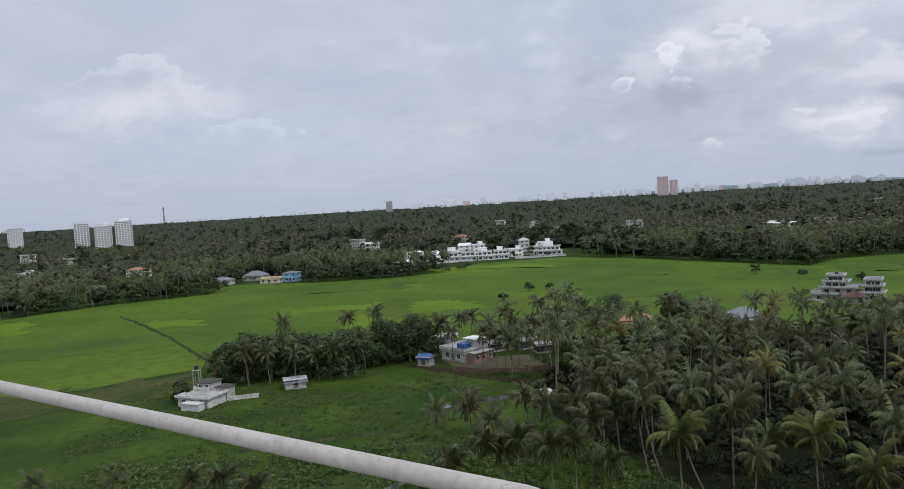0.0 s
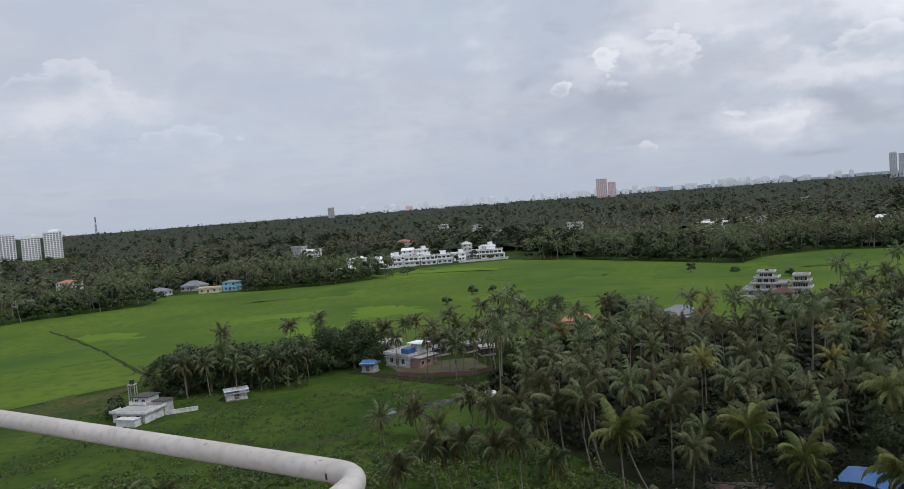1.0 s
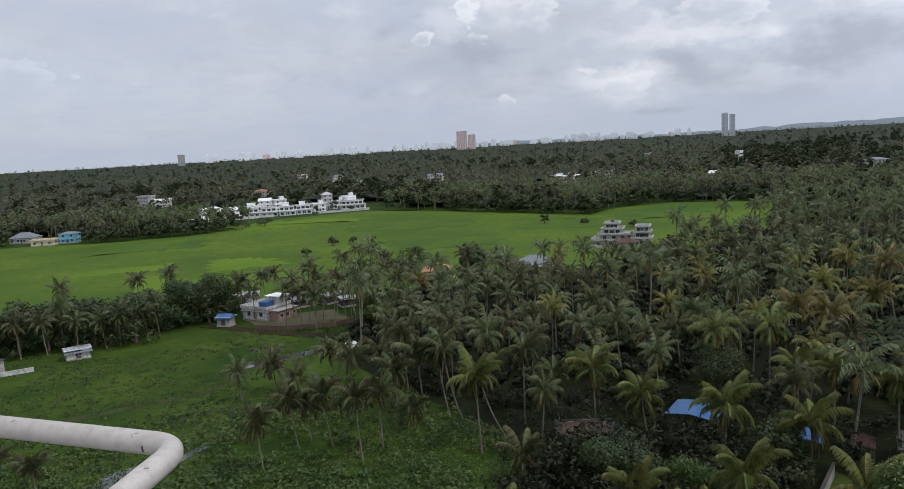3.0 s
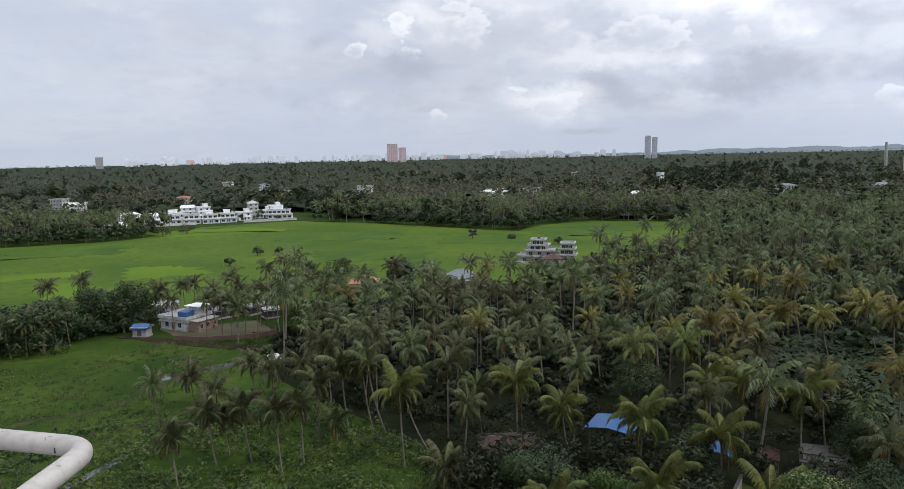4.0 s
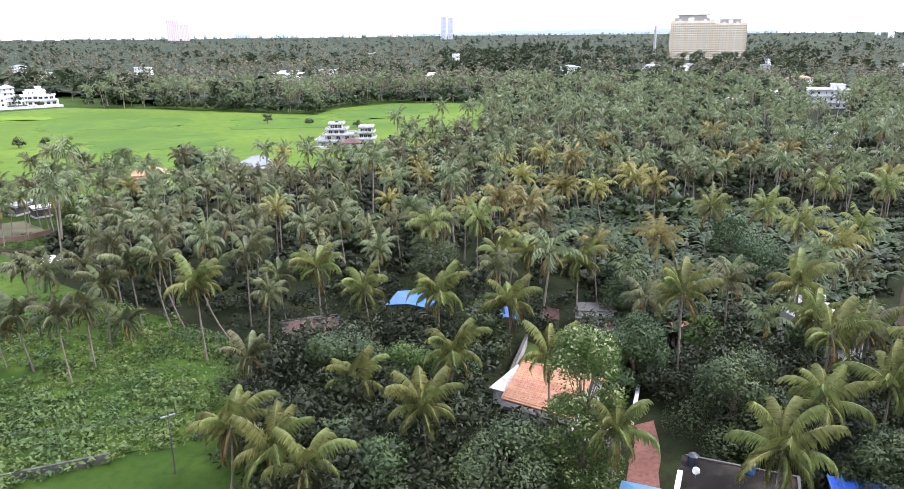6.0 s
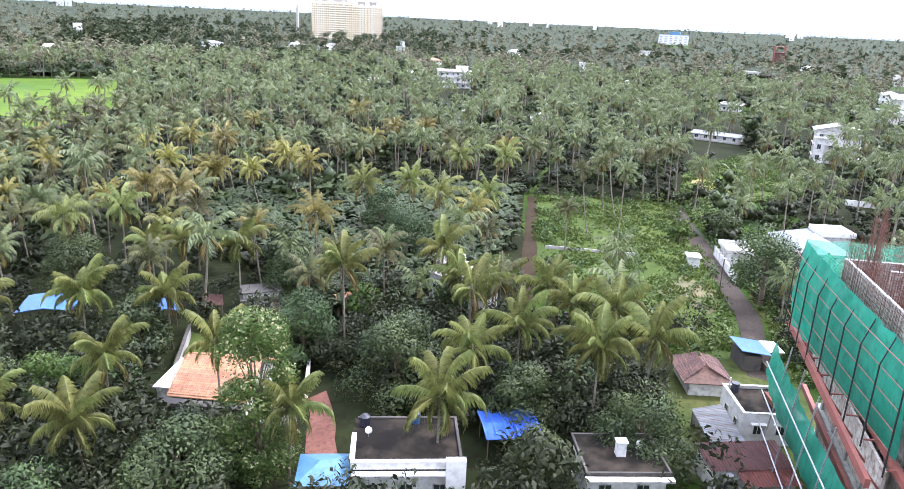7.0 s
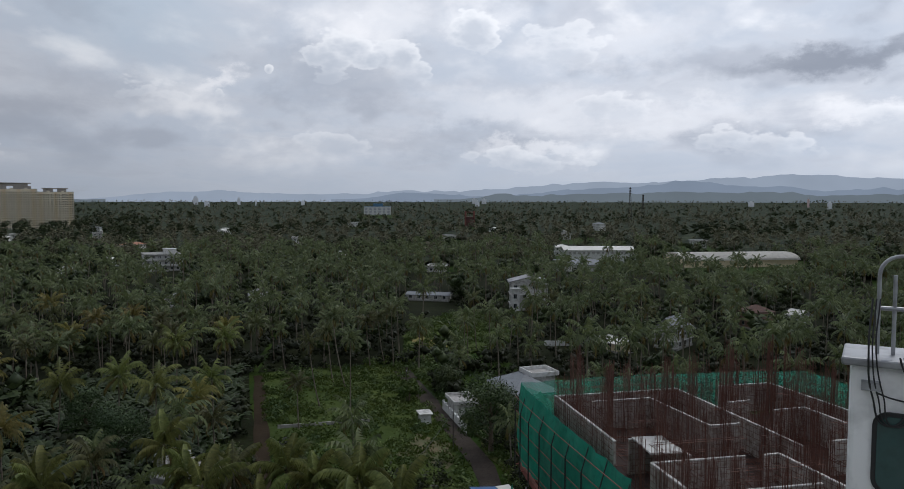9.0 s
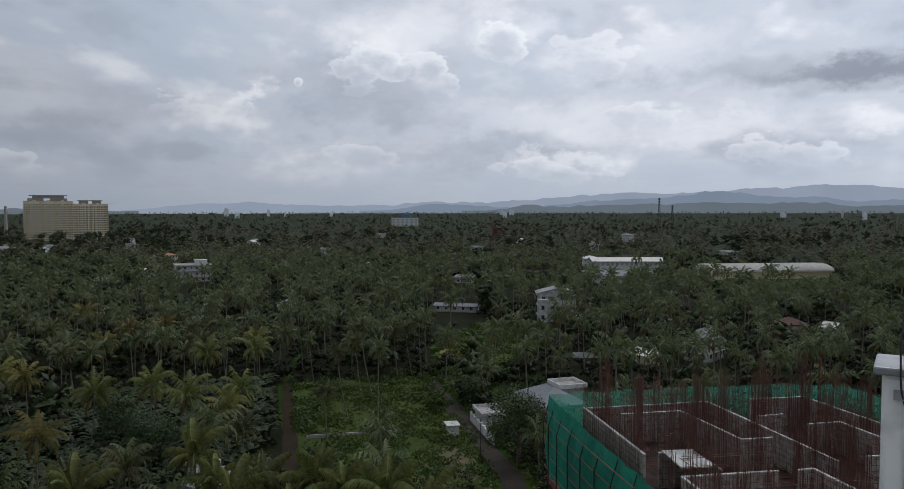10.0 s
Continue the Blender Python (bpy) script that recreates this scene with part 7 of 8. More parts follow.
house("brown house with arched openings among palms", 246, -82, 20, 8, 7, 2, mat("brown_paint", (0.20, 0.12, 0.09), (0.26, 0.16, 0.12), 0.3, 0.8), "hip", TILE_OLD)
house("long low house with a grey roof in the palms", 303, 33, 82, 18, 6, 1, WHITE_OLD, "gable", GREY_ROOF, storey=2.6, pitch=0.8)
house("low white house behind the grove", 295, 104, 20, 8, 7, 1, WHITE, "gable", TIN, storey=3.0)
house("pale house behind the grove", 278, 132, 20, 10, 6, 1, WHITE_OLD, "gable", TIN, storey=3.0)
t = house("white three-storey block with open balconies", 415, 205, -56, 20, 12, 3, WHITE, "flat", CONCRETE, "block", "building", 3.4, cabin=True, parapet=0.4)
for s in range(3):
    for k in range(6):
        part("column", box(-10.6 + 4.2 * k, -10.25 + 4.2 * k, -7.2, -6.85, 3.4 * s, 3.4 * (s + 1)), WHITE, t)
    part("balcony_slab", box(-10.8, 10.8, -7.4, -6.02, 3.4 * (s + 1) - 0.25, 3.4 * (s + 1) - 0.02), WHITE_OLD, t)
t = thing("water_tower", "small white water tower above the palms", "tower", 499, 660, 0, 20)
part("tank", box(-3, 3, -3, 3, 14, 20), WHITE, t)
part("stand", boxes(*[(sx * 2.4 - 0.4, sx * 2.4 + 0.4, sy * 2.4 - 0.4, sy * 2.4 + 0.4, 0, 14) for sx in (-1, 1) for sy in (-1, 1)]), WHITE_OLD, t)

# factory sheds
t = thing("factory_shed", "long white factory shed with a low roof", "factory", 505, -60, 0, 6)
part("wall", box(-10, 10, -24, 22, 0, 8.2), WHITE, t)
part("roof", hip(48, 21, 8.2, 2.0, 0.6, 0.3, gable=True), TIN_WHITE, t).rotation_euler = (0, 0, radians(90))
for k in range(14):
    part("vent", box(-10.06, -10.0, -22 + 3.2 * k, -20.4 + 3.2 * k, 5.5, 7.0), CONCRETE, t)
t = thing("factory_shed", "low factory shed with a grey sheet roof", "factory", 440, -40, 0, 6)
part("wall", box(-8, 8, -13, 13, 0, 4), WHITE_OLD, t)
part("roof", hip(26, 16, 4, 2.4, 0.6, 0.2, gable=True), GREY_ROOF, t).rotation_euler = (0, 0, radians(90))
t = thing("factory_shed", "very long shed with a cream curved sheet roof", "factory", 480, -138, 0, 12)
part("wall", box(-14, 14, -42, 34, 0, 4.5), CREAM, t)
bm = bmesh.new()
prev = None
for i in range(13):
    a = math.pi * i / 12
    x, z = -15.5 * math.cos(a), 4.5 + 4.2 * math.sin(a)
    row = [bm.verts.new((x, -43, z)), bm.verts.new((x, 35, z))]
    if prev:
        bm.faces.new((prev[0], row[0], row[1], prev[1]))
    prev = row
bmesh.ops.solidify(bm, geom=bm.faces[:], thickness=0.25)
part("roof", bm, TIN_WHITE, t)

# ---- tall buildings far off ----


def tower(name, label, x, y, yaw, w, d, h, walls, floor=3.2, bays=8, sub=None, trim=None, crownparts=(), glass=None):
    """A tower block: wall, window bands as rows of panes, balconies, roof line."""
    t = thing(name, label, "building", x, y, rise(x, y), yaw)
    part("wall", box(-w / 2, w / 2, -d / 2, d / 2, 0, h), walls, t)
    n = int(h / floor)
    for side, ln, off in ((0, w, d / 2), (90, d, w / 2)):
        nb = max(2, int(bays * ln / max(w, d)))
        for sgn in (-1, 1):
            bm = bmesh.new()
            for f in range(n):
                for k in range(nb):
                    c = -ln / 2 + (k + 0.5) * ln / nb
                    q = ln / nb * (0.34 if glass else 0.27)
                    z0 = f * floor + 1.0
                    if side == 0:
                        bx(bm, c - q, c + q, sgn * off - 0.12, sgn * off + 0.12, z0, z0 + floor * (0.56 if glass else 0.5))
                    else:
                        bx(bm, sgn * off - 0.12, sgn * off + 0.12, c - q, c + q, z0, z0 + floor * (0.56 if glass else 0.5))
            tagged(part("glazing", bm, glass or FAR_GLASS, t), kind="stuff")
    part("roof_slab", box(-w / 2 - 0.6, w / 2 + 0.6, -d / 2 - 0.6, d / 2 + 0.6, h, h + 0.5), trim or walls, t)
    for x0, x1, y0, y1, z0, z1 in crownparts:
        part("roof_block", box(x0, x1, y0, y1, h + 0.5 + z0, h + 0.5 + z1), trim or walls, t)
    return t


ORANGE = mat("orange_paint", (0.72, 0.58, 0.38), (0.78, 0.64, 0.44), 0.2, 0.8)
APART = mat("apartment_white", (0.76, 0.69, 0.54), (0.82, 0.75, 0.60), 0.05, 0.8, (0.60, 0.51, 0.37), 0.5)
TOWER_GREY = mat("tower_grey", (0.50, 0.51, 0.53), (0.56, 0.57, 0.59), 0.05, 0.8, (0.44, 0.45, 0.47), 0.5)
APART_TOP = mat("apartment_roof", (0.34, 0.31, 0.28), (0.42, 0.39, 0.35), 0.05, 0.8)
for x, y, w, h, crown in ((974, 699, 62, 56, ((-26, -6, -8, 8, 0, 4), (2, 24, -8, 8, 0, 4), (-20, 20, -9, 9, 4, 7.5), (-24, 24, -11, 11, 7.5, 8.6))),
                          (1006, 655.5, 46, 52, ((-15, -3, -7, 7, 0, 4.5), (3, 14, -7, 7, 0, 4.5), (-17, 16, -9, 9, 4.5, 5.6)))):
    t = tower("apartment_block", "cream and white apartment block with many balconies", x, y, -55, w, 26, h, APART, 3.3, 14, trim=APART_TOP, crownparts=crown, glass=GLASS)
    n = int(w / 8.5)
    for k in range(n):
        xa = -w / 2 + (k + 0.5) * w / n
        part("bay", box(xa - 1.9, xa + 1.9, -15.4, -13.02, 0, h + (2.0 if k % 2 else 0.0)), APART if k % 2 else ORANGE, t)
        for f in range(15):
            part("window", box(xa - 1.0, xa + 1.0, -15.52, -15.41, 3.3 * f + 1.0, 3.3 * f + 2.7), GLASS, t)
            part("balcony", box(xa - 4.1, xa - 2.0, -14.8, -13.2, 3.3 * f + 2.3, 3.3 * f + 3.4), APART, t)
tower("tower_block", "twin pale pink tower block on the skyline", 1008, 3392, -17, 50, 24, 90, PINK, 3.3, 6, trim=PALE)
tower("tower_block", "lower pale pink wing of the twin tower", 1053, 3378, -17, 36, 24, 72, PINK, 3.3, 6, trim=PALE)
tower("tower_block", "slim grey tower with two shafts on the skyline", 1898, 2602, -36, 25, 22, 94, TOWER_GREY, 3.3, 5, crownparts=((-10, 10, -8, 8, 0, 4),))
tower("tower_block", "second shaft of the slim grey tower", 1921, 2585, -36, 22, 22, 90, TOWER_GREY, 3.3, 5)
tower("tower_block", "dark unfinished block on the skyline", -277, 3500, 5, 30, 26, 52, CONCRETE, 3.3, 5)
tower("tower_block", "white apartment block above the palm woods", -650, 1296, 26, 24, 18, 47, PALE, 3.2, 5, glass=GLASS)
tower("tower_block", "cream apartment block above the palm woods", -614, 1300, 26, 28, 18, 41, PALE, 3.2, 6, crownparts=((2, 9, -4, 4, 0, 3),), glass=GLASS)
tower("tower_block", "cream apartment block with a roof crane", -584, 1315, 26, 28, 18, 46, PALE, 3.2, 6, crownparts=((-6, 8, -4, 4, 0, 3), (-1, 12, -0.4, 0.4, 3, 4.2)), glass=GLASS)
tower("tower_block", "white tower block at the edge of the woods", -960, 1620, 30, 30, 20, 42, WHITE, 3.2, 6)
tower("white_hall", "wide white hall with a blue roof over the palms", 1850, 340, 8, 26, 68, 22, WHITE, 4.0, 6, trim=TARP_LIGHT, crownparts=((-8, 8, -14, 10, 0, 7),))
t = thing("brick_shell", "unfinished brick building over the palms", "building", 1120, 62, 0, 10)
part("frame", boxes(*[(sx, sx + 0.8, sy, sy + 0.8, 0, 24) for sx in (-8, -2.5, 3, 7.2) for sy in (-7, 6)], *[(-8, 8, -7, 6.8, 7.5 * k, 7.5 * k + 0.5) for k in (1, 2, 3)]), RED_OXIDE, t)
part("infill", boxes((-7, 7, -6, 6, 0, 15)), TILE_OLD, t)
rs = random.Random(77)
for k in range(90):
    a, r = rs.uniform(-3, 34), rs.uniform(4000, 4450)
    if k > 78:
        a, r = rs.choice((66, 73, 88, 107, 112, 70)) + rs.uniform(-1, 1), rs.uniform(2600, 3600)
    h, w = rs.uniform(22, 46) * (0.75 if k > 78 else 1), rs.uniform(14, 48) * (0.5 if k > 78 else 1)
    x, y = r * math.sin(radians(a)), r * math.cos(radians(a))
    t = thing("city_block", "pale city block far away on the skyline", "building", x, y, rise(x, y), -a, "blocks of the far city")
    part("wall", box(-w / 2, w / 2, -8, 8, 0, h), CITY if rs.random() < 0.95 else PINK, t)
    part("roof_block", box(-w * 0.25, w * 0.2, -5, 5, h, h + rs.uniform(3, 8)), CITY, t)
for name, label, az, r, h in (("lattice_mast", "tall lattice mast over the palm woods", -21.2, 2400, 78), ("lattice_mast", "telecom mast with aerials over the palms", 99.15, 1450, 66), ("lattice_mast", "telecom mast over the palms", 100.1, 1480, 52), ("chimney_stack", "grey concrete chimney beside the apartments", 51.8, 1350, 50)):
    x, y = r * math.sin(radians(az)), r * math.cos(radians(az))
    t = thing(name, label, "mast", x, y, rise(x, y))
    bm = bmesh.new()
    if name == "chimney_stack":
        rod(bm, (0, 0, 0), (0, 0, h), 2.6, 12, 2.0)
        part("shaft", bm, CONCRETE, t)
        continue
    for sx in (-1, 1):
        for sy in (-1, 1):
            rod(bm, (sx * 3, sy * 3, 0), (sx * 0.7, sy * 0.7, h), 0.3, 4)
    for k in range(14):
        z0, q0, q1 = h * k / 14, 3 - 2.3 * k / 14, 3 - 2.3 * (k + 1) / 14
        for sx in (-1, 1):
            rod(bm, (sx * q0, -q0, z0), (sx * q1, q1, h * (k + 1) / 14), 0.18, 4)
            rod(bm, (-q0, sx * q0, z0), (q1, sx * q1, h * (k + 1) / 14), 0.18, 4)
    part("lattice", bm, CONCRETE_DARK, t)
    part("aerial", boxes(*[(-1.6, 1.6, -1.6, 1.6, h - 4 - 5 * k, h - 1.2 - 5 * k) for k in range(3)]), CONCRETE_DARK, t)

# ---- the concrete frame under construction, wrapped in green netting ----
# its own axes: x runs along the netted face towards the viewer, y across it; the top of the walls is at 22 m
site = thing("building_site", "unfinished concrete building with shuttered walls and green netting", "building site", 76.2, -5.7, 0, 192.3)
SITE_U, SITE_V = 34.0, 32.0
TOP, DECK = 22.0, 19.0


def across(p, q, z0, z1, t=0.18):
    """A wall between two plan points of the site."""
    bm = bmesh.new()
    L = math.hypot(q[0] - p[0], q[1] - p[1])
    bmesh.ops.create_cube(bm, size=1, matrix=Matrix.Translation(((p[0] + q[0]) / 2, (p[1] + q[1]) / 2, (z0 + z1) / 2)) @ Euler((0, 0, math.atan2(q[1] - p[1], q[0] - p[0]))).to_matrix().to_4x4() @ Matrix.Diagonal((L, t, z1 - z0, 1)))
    return bm


for k in range(1, 7):
    z = DECK - 3.1 * (6 - k)
    part("floor_slab", box(0, SITE_U, 0.2, SITE_V, z - 0.22, z), DECK_BARS if k == 6 else CONCRETE, site, "deck covered with rusty bars" if k == 6 else "")
for i in range(8):
    for j in range(5):
        part("column", box(1.0 + 4.5 * i, 1.5 + 4.5 * i, 0.4 + 6.5 * j, 1.2 + 6.5 * j, 0, DECK - 0.22), CONCRETE, site)
# infill walls of the floors below, with openings
for k in range(6):
    z = DECK - 3.1 * (6 - k)
    for i in range(7):
        part("infill_wall", boxes((1.5 + 4.5 * i, 3.0 + 4.5 * i, 0.6, 0.8, max(0, z), z + 2.86), (3.0 + 4.5 * i, 4.2 + 4.5 * i, 0.6, 0.8, max(0, z), z + 0.9), (4.2 + 4.5 * i, 5.5 + 4.5 * i, 0.6, 0.8, max(0, z), z + 2.86)), SHUTTER, site)
    part("end_wall", box(SITE_U - 0.4, SITE_U - 0.2, 0.9, SITE_V - 0.5, max(0, z), z + 2.86), SHUTTER, site)
# shuttered walls of the top storey, in plan
WALLS = [((0.9, -0.2), (0.2, 9.2)), ((0.9, 0), (15.3, 1.0)), ((0.2, 9.2), (-0.4, 13.6)), ((3.4, 3.0), (2.8, 9.4)), ((3.2, 9.4), (12.3, 11.0)), ((-0.4, 13.6), (10.2, 15.0)), ((10.2, 15.0), (18.4, 16.0)), ((-0.8, 18.7), (-1.2, 24.9)),
         ((-1.2, 24.9), (8.2, 26.4)), ((8.2, 26.4), (24, 28)), ((20.5, 2.0), (20.0, 10.0)), ((20.0, 11.6), (19.8, 13.0)), ((19.8, 13.0), (30, 14.2)), ((20.5, 2.0), (33.5, 3.0)), ((15.0, 2.3), (14.7, 5.2)), ((14.7, 5.2), (19.4, 5.7)),
         ((12.3, 11.0), (12.0, 14.0)), ((8.5, 19.5), (8.1, 23.0)), ((8.1, 23.0), (14.5, 23.8)), ((17.6, 19.0), (17.2, 24.5)), ((26.5, 5.0), (26.0, 12.5)), ((5.5, 16.0), (5.0, 19.0))]
panel_meshes = {}
rb = random.Random(5)
bar_v, bar_f = [], []


def bar(a, b, r):
    """Adds a thin three-sided bar to the reinforcement."""
    ax, ay, az_ = a
    bx_, by_, bz_ = b
    base = len(bar_v)
    up_ = abs(bz_ - az_) > abs(bx_ - ax) + abs(by_ - ay)
    for px, py, pz in (a, b):
        for k in range(3):
            c, s = r * math.cos(2.1 * k), r * math.sin(2.1 * k)
            bar_v.append((px + c, py + s, pz) if up_ else (px + (c if abs(by_ - ay) > abs(bx_ - ax) else 0), py + (c if abs(by_ - ay) <= abs(bx_ - ax) else 0), pz + s))
    for k in range(3):
        p, q = base + k, base + (k + 1) % 3
        bar_f.extend([(p, q, q + 3), (p, q + 3, p + 3)])


for wi, (p, q) in enumerate(WALLS):
    L = math.hypot(q[0] - p[0], q[1] - p[1])
    ang = math.atan2(q[1] - p[1], q[0] - p[0])
    n = max(1, round(L / 1.2))
    key = round(L / n, 2)
    if key not in panel_meshes:
        b_ = bmesh.new()
        bx(b_, -key / 2 + 0.012, key / 2 - 0.012, -0.11, 0.11, 0, 2.96)
        wide = [f for f in b_.faces if abs(f.normal.y) > 0.9]
        bmesh.ops.inset_individual(b_, faces=wide, thickness=0.09, depth=-0.03)
        me = bpy.data.meshes.new("shutter_panel")
        b_.to_mesh(me)
        b_.free()
        me.materials.append(SHUTTER)
        panel_meshes[key] = me
    for k in range(n):
        s = (k + 0.5) / n
        o = new("shutter_panel", panel_meshes[key])
        o.parent = site
        o.matrix_basis = Matrix.LocRotScale((p[0] + (q[0] - p[0]) * s, p[1] + (q[1] - p[1]) * s, DECK), Euler((0, 0, ang)), None)
    part("capping", across(p, q, TOP - 0.035, TOP + 0.06, 0.24), WHITE_OLD, site)
    # starter bars that stand out of the wall, and the cage outside it
    nx, ny = -math.sin(ang), math.cos(ang)
    m_ = int(L / 0.22)
    for k in range(m_):
        s = (k + rb.uniform(0.2, 0.8)) / m_
        for off in (-0.2, 0.2):
            if rb.random() < 0.75:
                x, y = p[0] + (q[0] - p[0]) * s + nx * off, p[1] + (q[1] - p[1]) * s + ny * off
                h = rb.uniform(0.9, 2.3) if rb.random() < 0.6 else rb.uniform(2.0, 3.2)
                bar((x, y, DECK if (wi in (1, 13) and off < 0) or rb.random() < 0.12 else TOP - 0.05), (x + rb.uniform(-0.12, 0.12), y + rb.uniform(-0.12, 0.12), TOP + h), 0.015)
    for off in (-0.22, 0.22):
        for zz in [DECK + 0.3 + 0.5 * k for k in range(6)] + [TOP + 1.5]:
            bar((p[0] + nx * off, p[1] + ny * off, zz), (q[0] + nx * off, q[1] + ny * off, zz), 0.024)
        for k in range(int(L / 0.5)):
            g = (k + 0.5) / int(L / 0.5)
            bar((p[0] + (q[0] - p[0]) * g + nx * off, p[1] + (q[1] - p[1]) * g + ny * off, DECK), (p[0] + (q[0] - p[0]) * g + nx * off, p[1] + (q[1] - p[1]) * g + ny * off, TOP), 0.016)
        bar((p[0] + nx * off, p[1] + ny * off, TOP + 0.7), (q[0] + nx * off, q[1] + ny * off, TOP + 0.7), 0.018)
# column cages: bundles of tall bars
for i in range(11):
    for j in range(9):
        cx, cy = 1.2 + 3.1 * i + rb.uniform(-0.9, 0.9), 1.5 + 3.3 * j + rb.uniform(-0.9, 0.9)
        if rb.random() < 0.12:
            continue
        hh = rb.uniform(4.0, 6.6) + (rb.uniform(0.5, 2.6) if i < 5 else 0)
        wx, wy = rb.uniform(0.3, 0.9), rb.uniform(0.2, 0.6)
        for k in range(18):
            x, y = cx + rb.uniform(-wx, wx), cy + rb.uniform(-wy, wy)
            bar((x, y, DECK), (x + rb.uniform(-0.15, 0.15), y + rb.uniform(-0.15, 0.15), DECK + hh + rb.uniform(-0.8, 0.8)), 0.019)
        for zz in np.arange(DECK + 0.3, DECK + hh - 0.6, 0.6):
            bar((cx - wx, cy - wy, zz), (cx + wx, cy - wy, zz), 0.013)
            bar((cx - wx, cy + wy, zz), (cx + wx, cy + wy, zz), 0.013)
# bars lying on the deck
for k in range(900):
    x, y = rb.uniform(1, SITE_U - 1), rb.uniform(1, SITE_V - 2)
    if rb.random() < 0.5:
        bar((x, y, DECK + 0.1), (min(SITE_U, x + rb.uniform(2, 5)), y, DECK + 0.1), 0.03)
    else:
        bar((x, y, DECK + 0.16), (x, min(SITE_V, y + rb.uniform(2, 5)), DECK + 0.16), 0.03)
rebar = new("reinforcement", raw_mesh("reinforcement", bar_v, bar_f, [RUST]))
rebar.parent = site
tagged(rebar, "rusty reinforcement bars standing from the walls", kind="stuff")
# shuttering of the floor below the red beam
below = panel_meshes[min(panel_meshes)]
wide_ = min(panel_meshes)
for k in range(int(23.0 / wide_)):
    o = new("shutter_panel", below)
    o.parent = site
    o.location = (-0.6 + wide_ * k, -0.62, 9.75)
# a finished slab patch over the core, and the ledge beyond the net's end
part("core_roof", box(14.9, 19.0, 2.6, 5.3, TOP + 0.07, TOP + 0.2), WHITE_OLD, site, "white patch of new concrete")
part("ledge", boxes((24.4, 31.6, -0.5, 0.7, 20.95, 21.3), (24.4, 31.6, -0.62, -0.5, 20.8, 21.36)), CONCRETE, site, "pale projecting concrete ledge")
for k in range(15):
    part("ledge_rib", box(24.5 + 0.47 * k, 24.72 + 0.47 * k, -0.5, 0.7, 21.3, 21.4), CONCRETE, site)
for k in range(3):
    part("ledge_post", box(25.0 + 2.9 * k, 25.5 + 2.9 * k, -0.3, 0.3, 0, 20.95), CONCRETE, site)
part("side_panel", boxes((28, 33, -0.6, -0.4, 16.2, 19.4), (28.3, 28.6, -0.75, -0.6, 16.2, 19.4), (31, 31.3, -0.75, -0.6, 16.2, 19.4)), SHUTTER, site)

# green net on its poles along the face, in a slack curve, and round the far corner
NET_LINE = [(-4.0, -2.6), (-1.5, -2.55), (2.0, -2.3), (6.0, -2.0), (10.0, -1.7), (14.0, -1.3), (18.0, -0.9), (22.5, -0.4)]


def net(line, tops, lows, bulge, name, material, label=""):
    verts, faces = [], []
    cols, rows_ = 6 * (len(line) - 1) + 1, 9
    for i in range(cols):
        f = i / (cols - 1) * (len(line) - 1)
        k = min(len(line) - 2, int(f))
        s = f - k
        (x0, y0), (x1, y1) = line[k], line[k + 1]
        x, y = x0 + (x1 - x0) * s, y0 + (y1 - y0) * s
        top = tops[0] + (tops[1] - tops[0]) * i / (cols - 1) - 0.12 * math.sin(math.pi * s) + 0.12 * noise.noise((i * 0.8, 1, 0))
        low = lows[0] + (lows[1] - lows[0]) * i / (cols - 1)
        for j in range(rows_):
            u = j / (rows_ - 1)
            b = bulge * math.sin(math.pi * u) * (0.6 + 0.4 * math.sin(math.pi * s)) + 0.3 * noise.noise((i * 0.45, j * 0.35, 4))
            d = math.hypot(x1 - x0, y1 - y0)
            verts.append((x + (y1 - y0) / d * b, y - (x1 - x0) / d * b, low + (top - low) * u))
    for i in range(cols - 1):
        for j in range(rows_ - 1):
            p = i * rows_ + j
            faces += [(p, p + rows_, p + rows_ + 1), (p, p + rows_ + 1, p + 1)]
    me = raw_mesh(name, verts, faces, [material])
    me.polygons.foreach_set("use_smooth", np.ones(len(faces), bool))
    o = new(name, me)
    o.parent = site
    return tagged(o, label)


net(NET_LINE, (22.3, 21.6), (13.4, 14.0), 0.45, "safety_net", NET, "taut green safety netting")
net([(-4.6, -3.4), (-1.0, -3.6), (4.0, -3.4), (9.0, -3.1), (14.0, -2.7), (20.0, -2.2)], (10.8, 9.6), (5.6, 4.6), 0.6, "lower_net", NET, "slack green netting on the lower floors")
net([(-4.6, 12.0), (-4.4, 6.0), (-4.2, 1.0), (-4.0, -2.6)], (22.6, 22.3), (18.4, 18.0), 0.3, "back_net", NET_THIN, "thin green netting round the back")
net([(6.0, 31.4), (0.0, 31.2), (-3.6, 30.6), (-4.6, 24.0), (-4.6, 12.0)], (22.8, 22.6), (18.8, 18.4), 0.3, "back_net", NET_THIN, "thin green netting round the back")
net([(-4.0, -2.6), (-2.6, -0.9), (-0.4, 0.0)], (22.2, 21.0), (17.6, 17.0), 0.2, "corner_net", NET_THIN, "thin green netting at the corner")
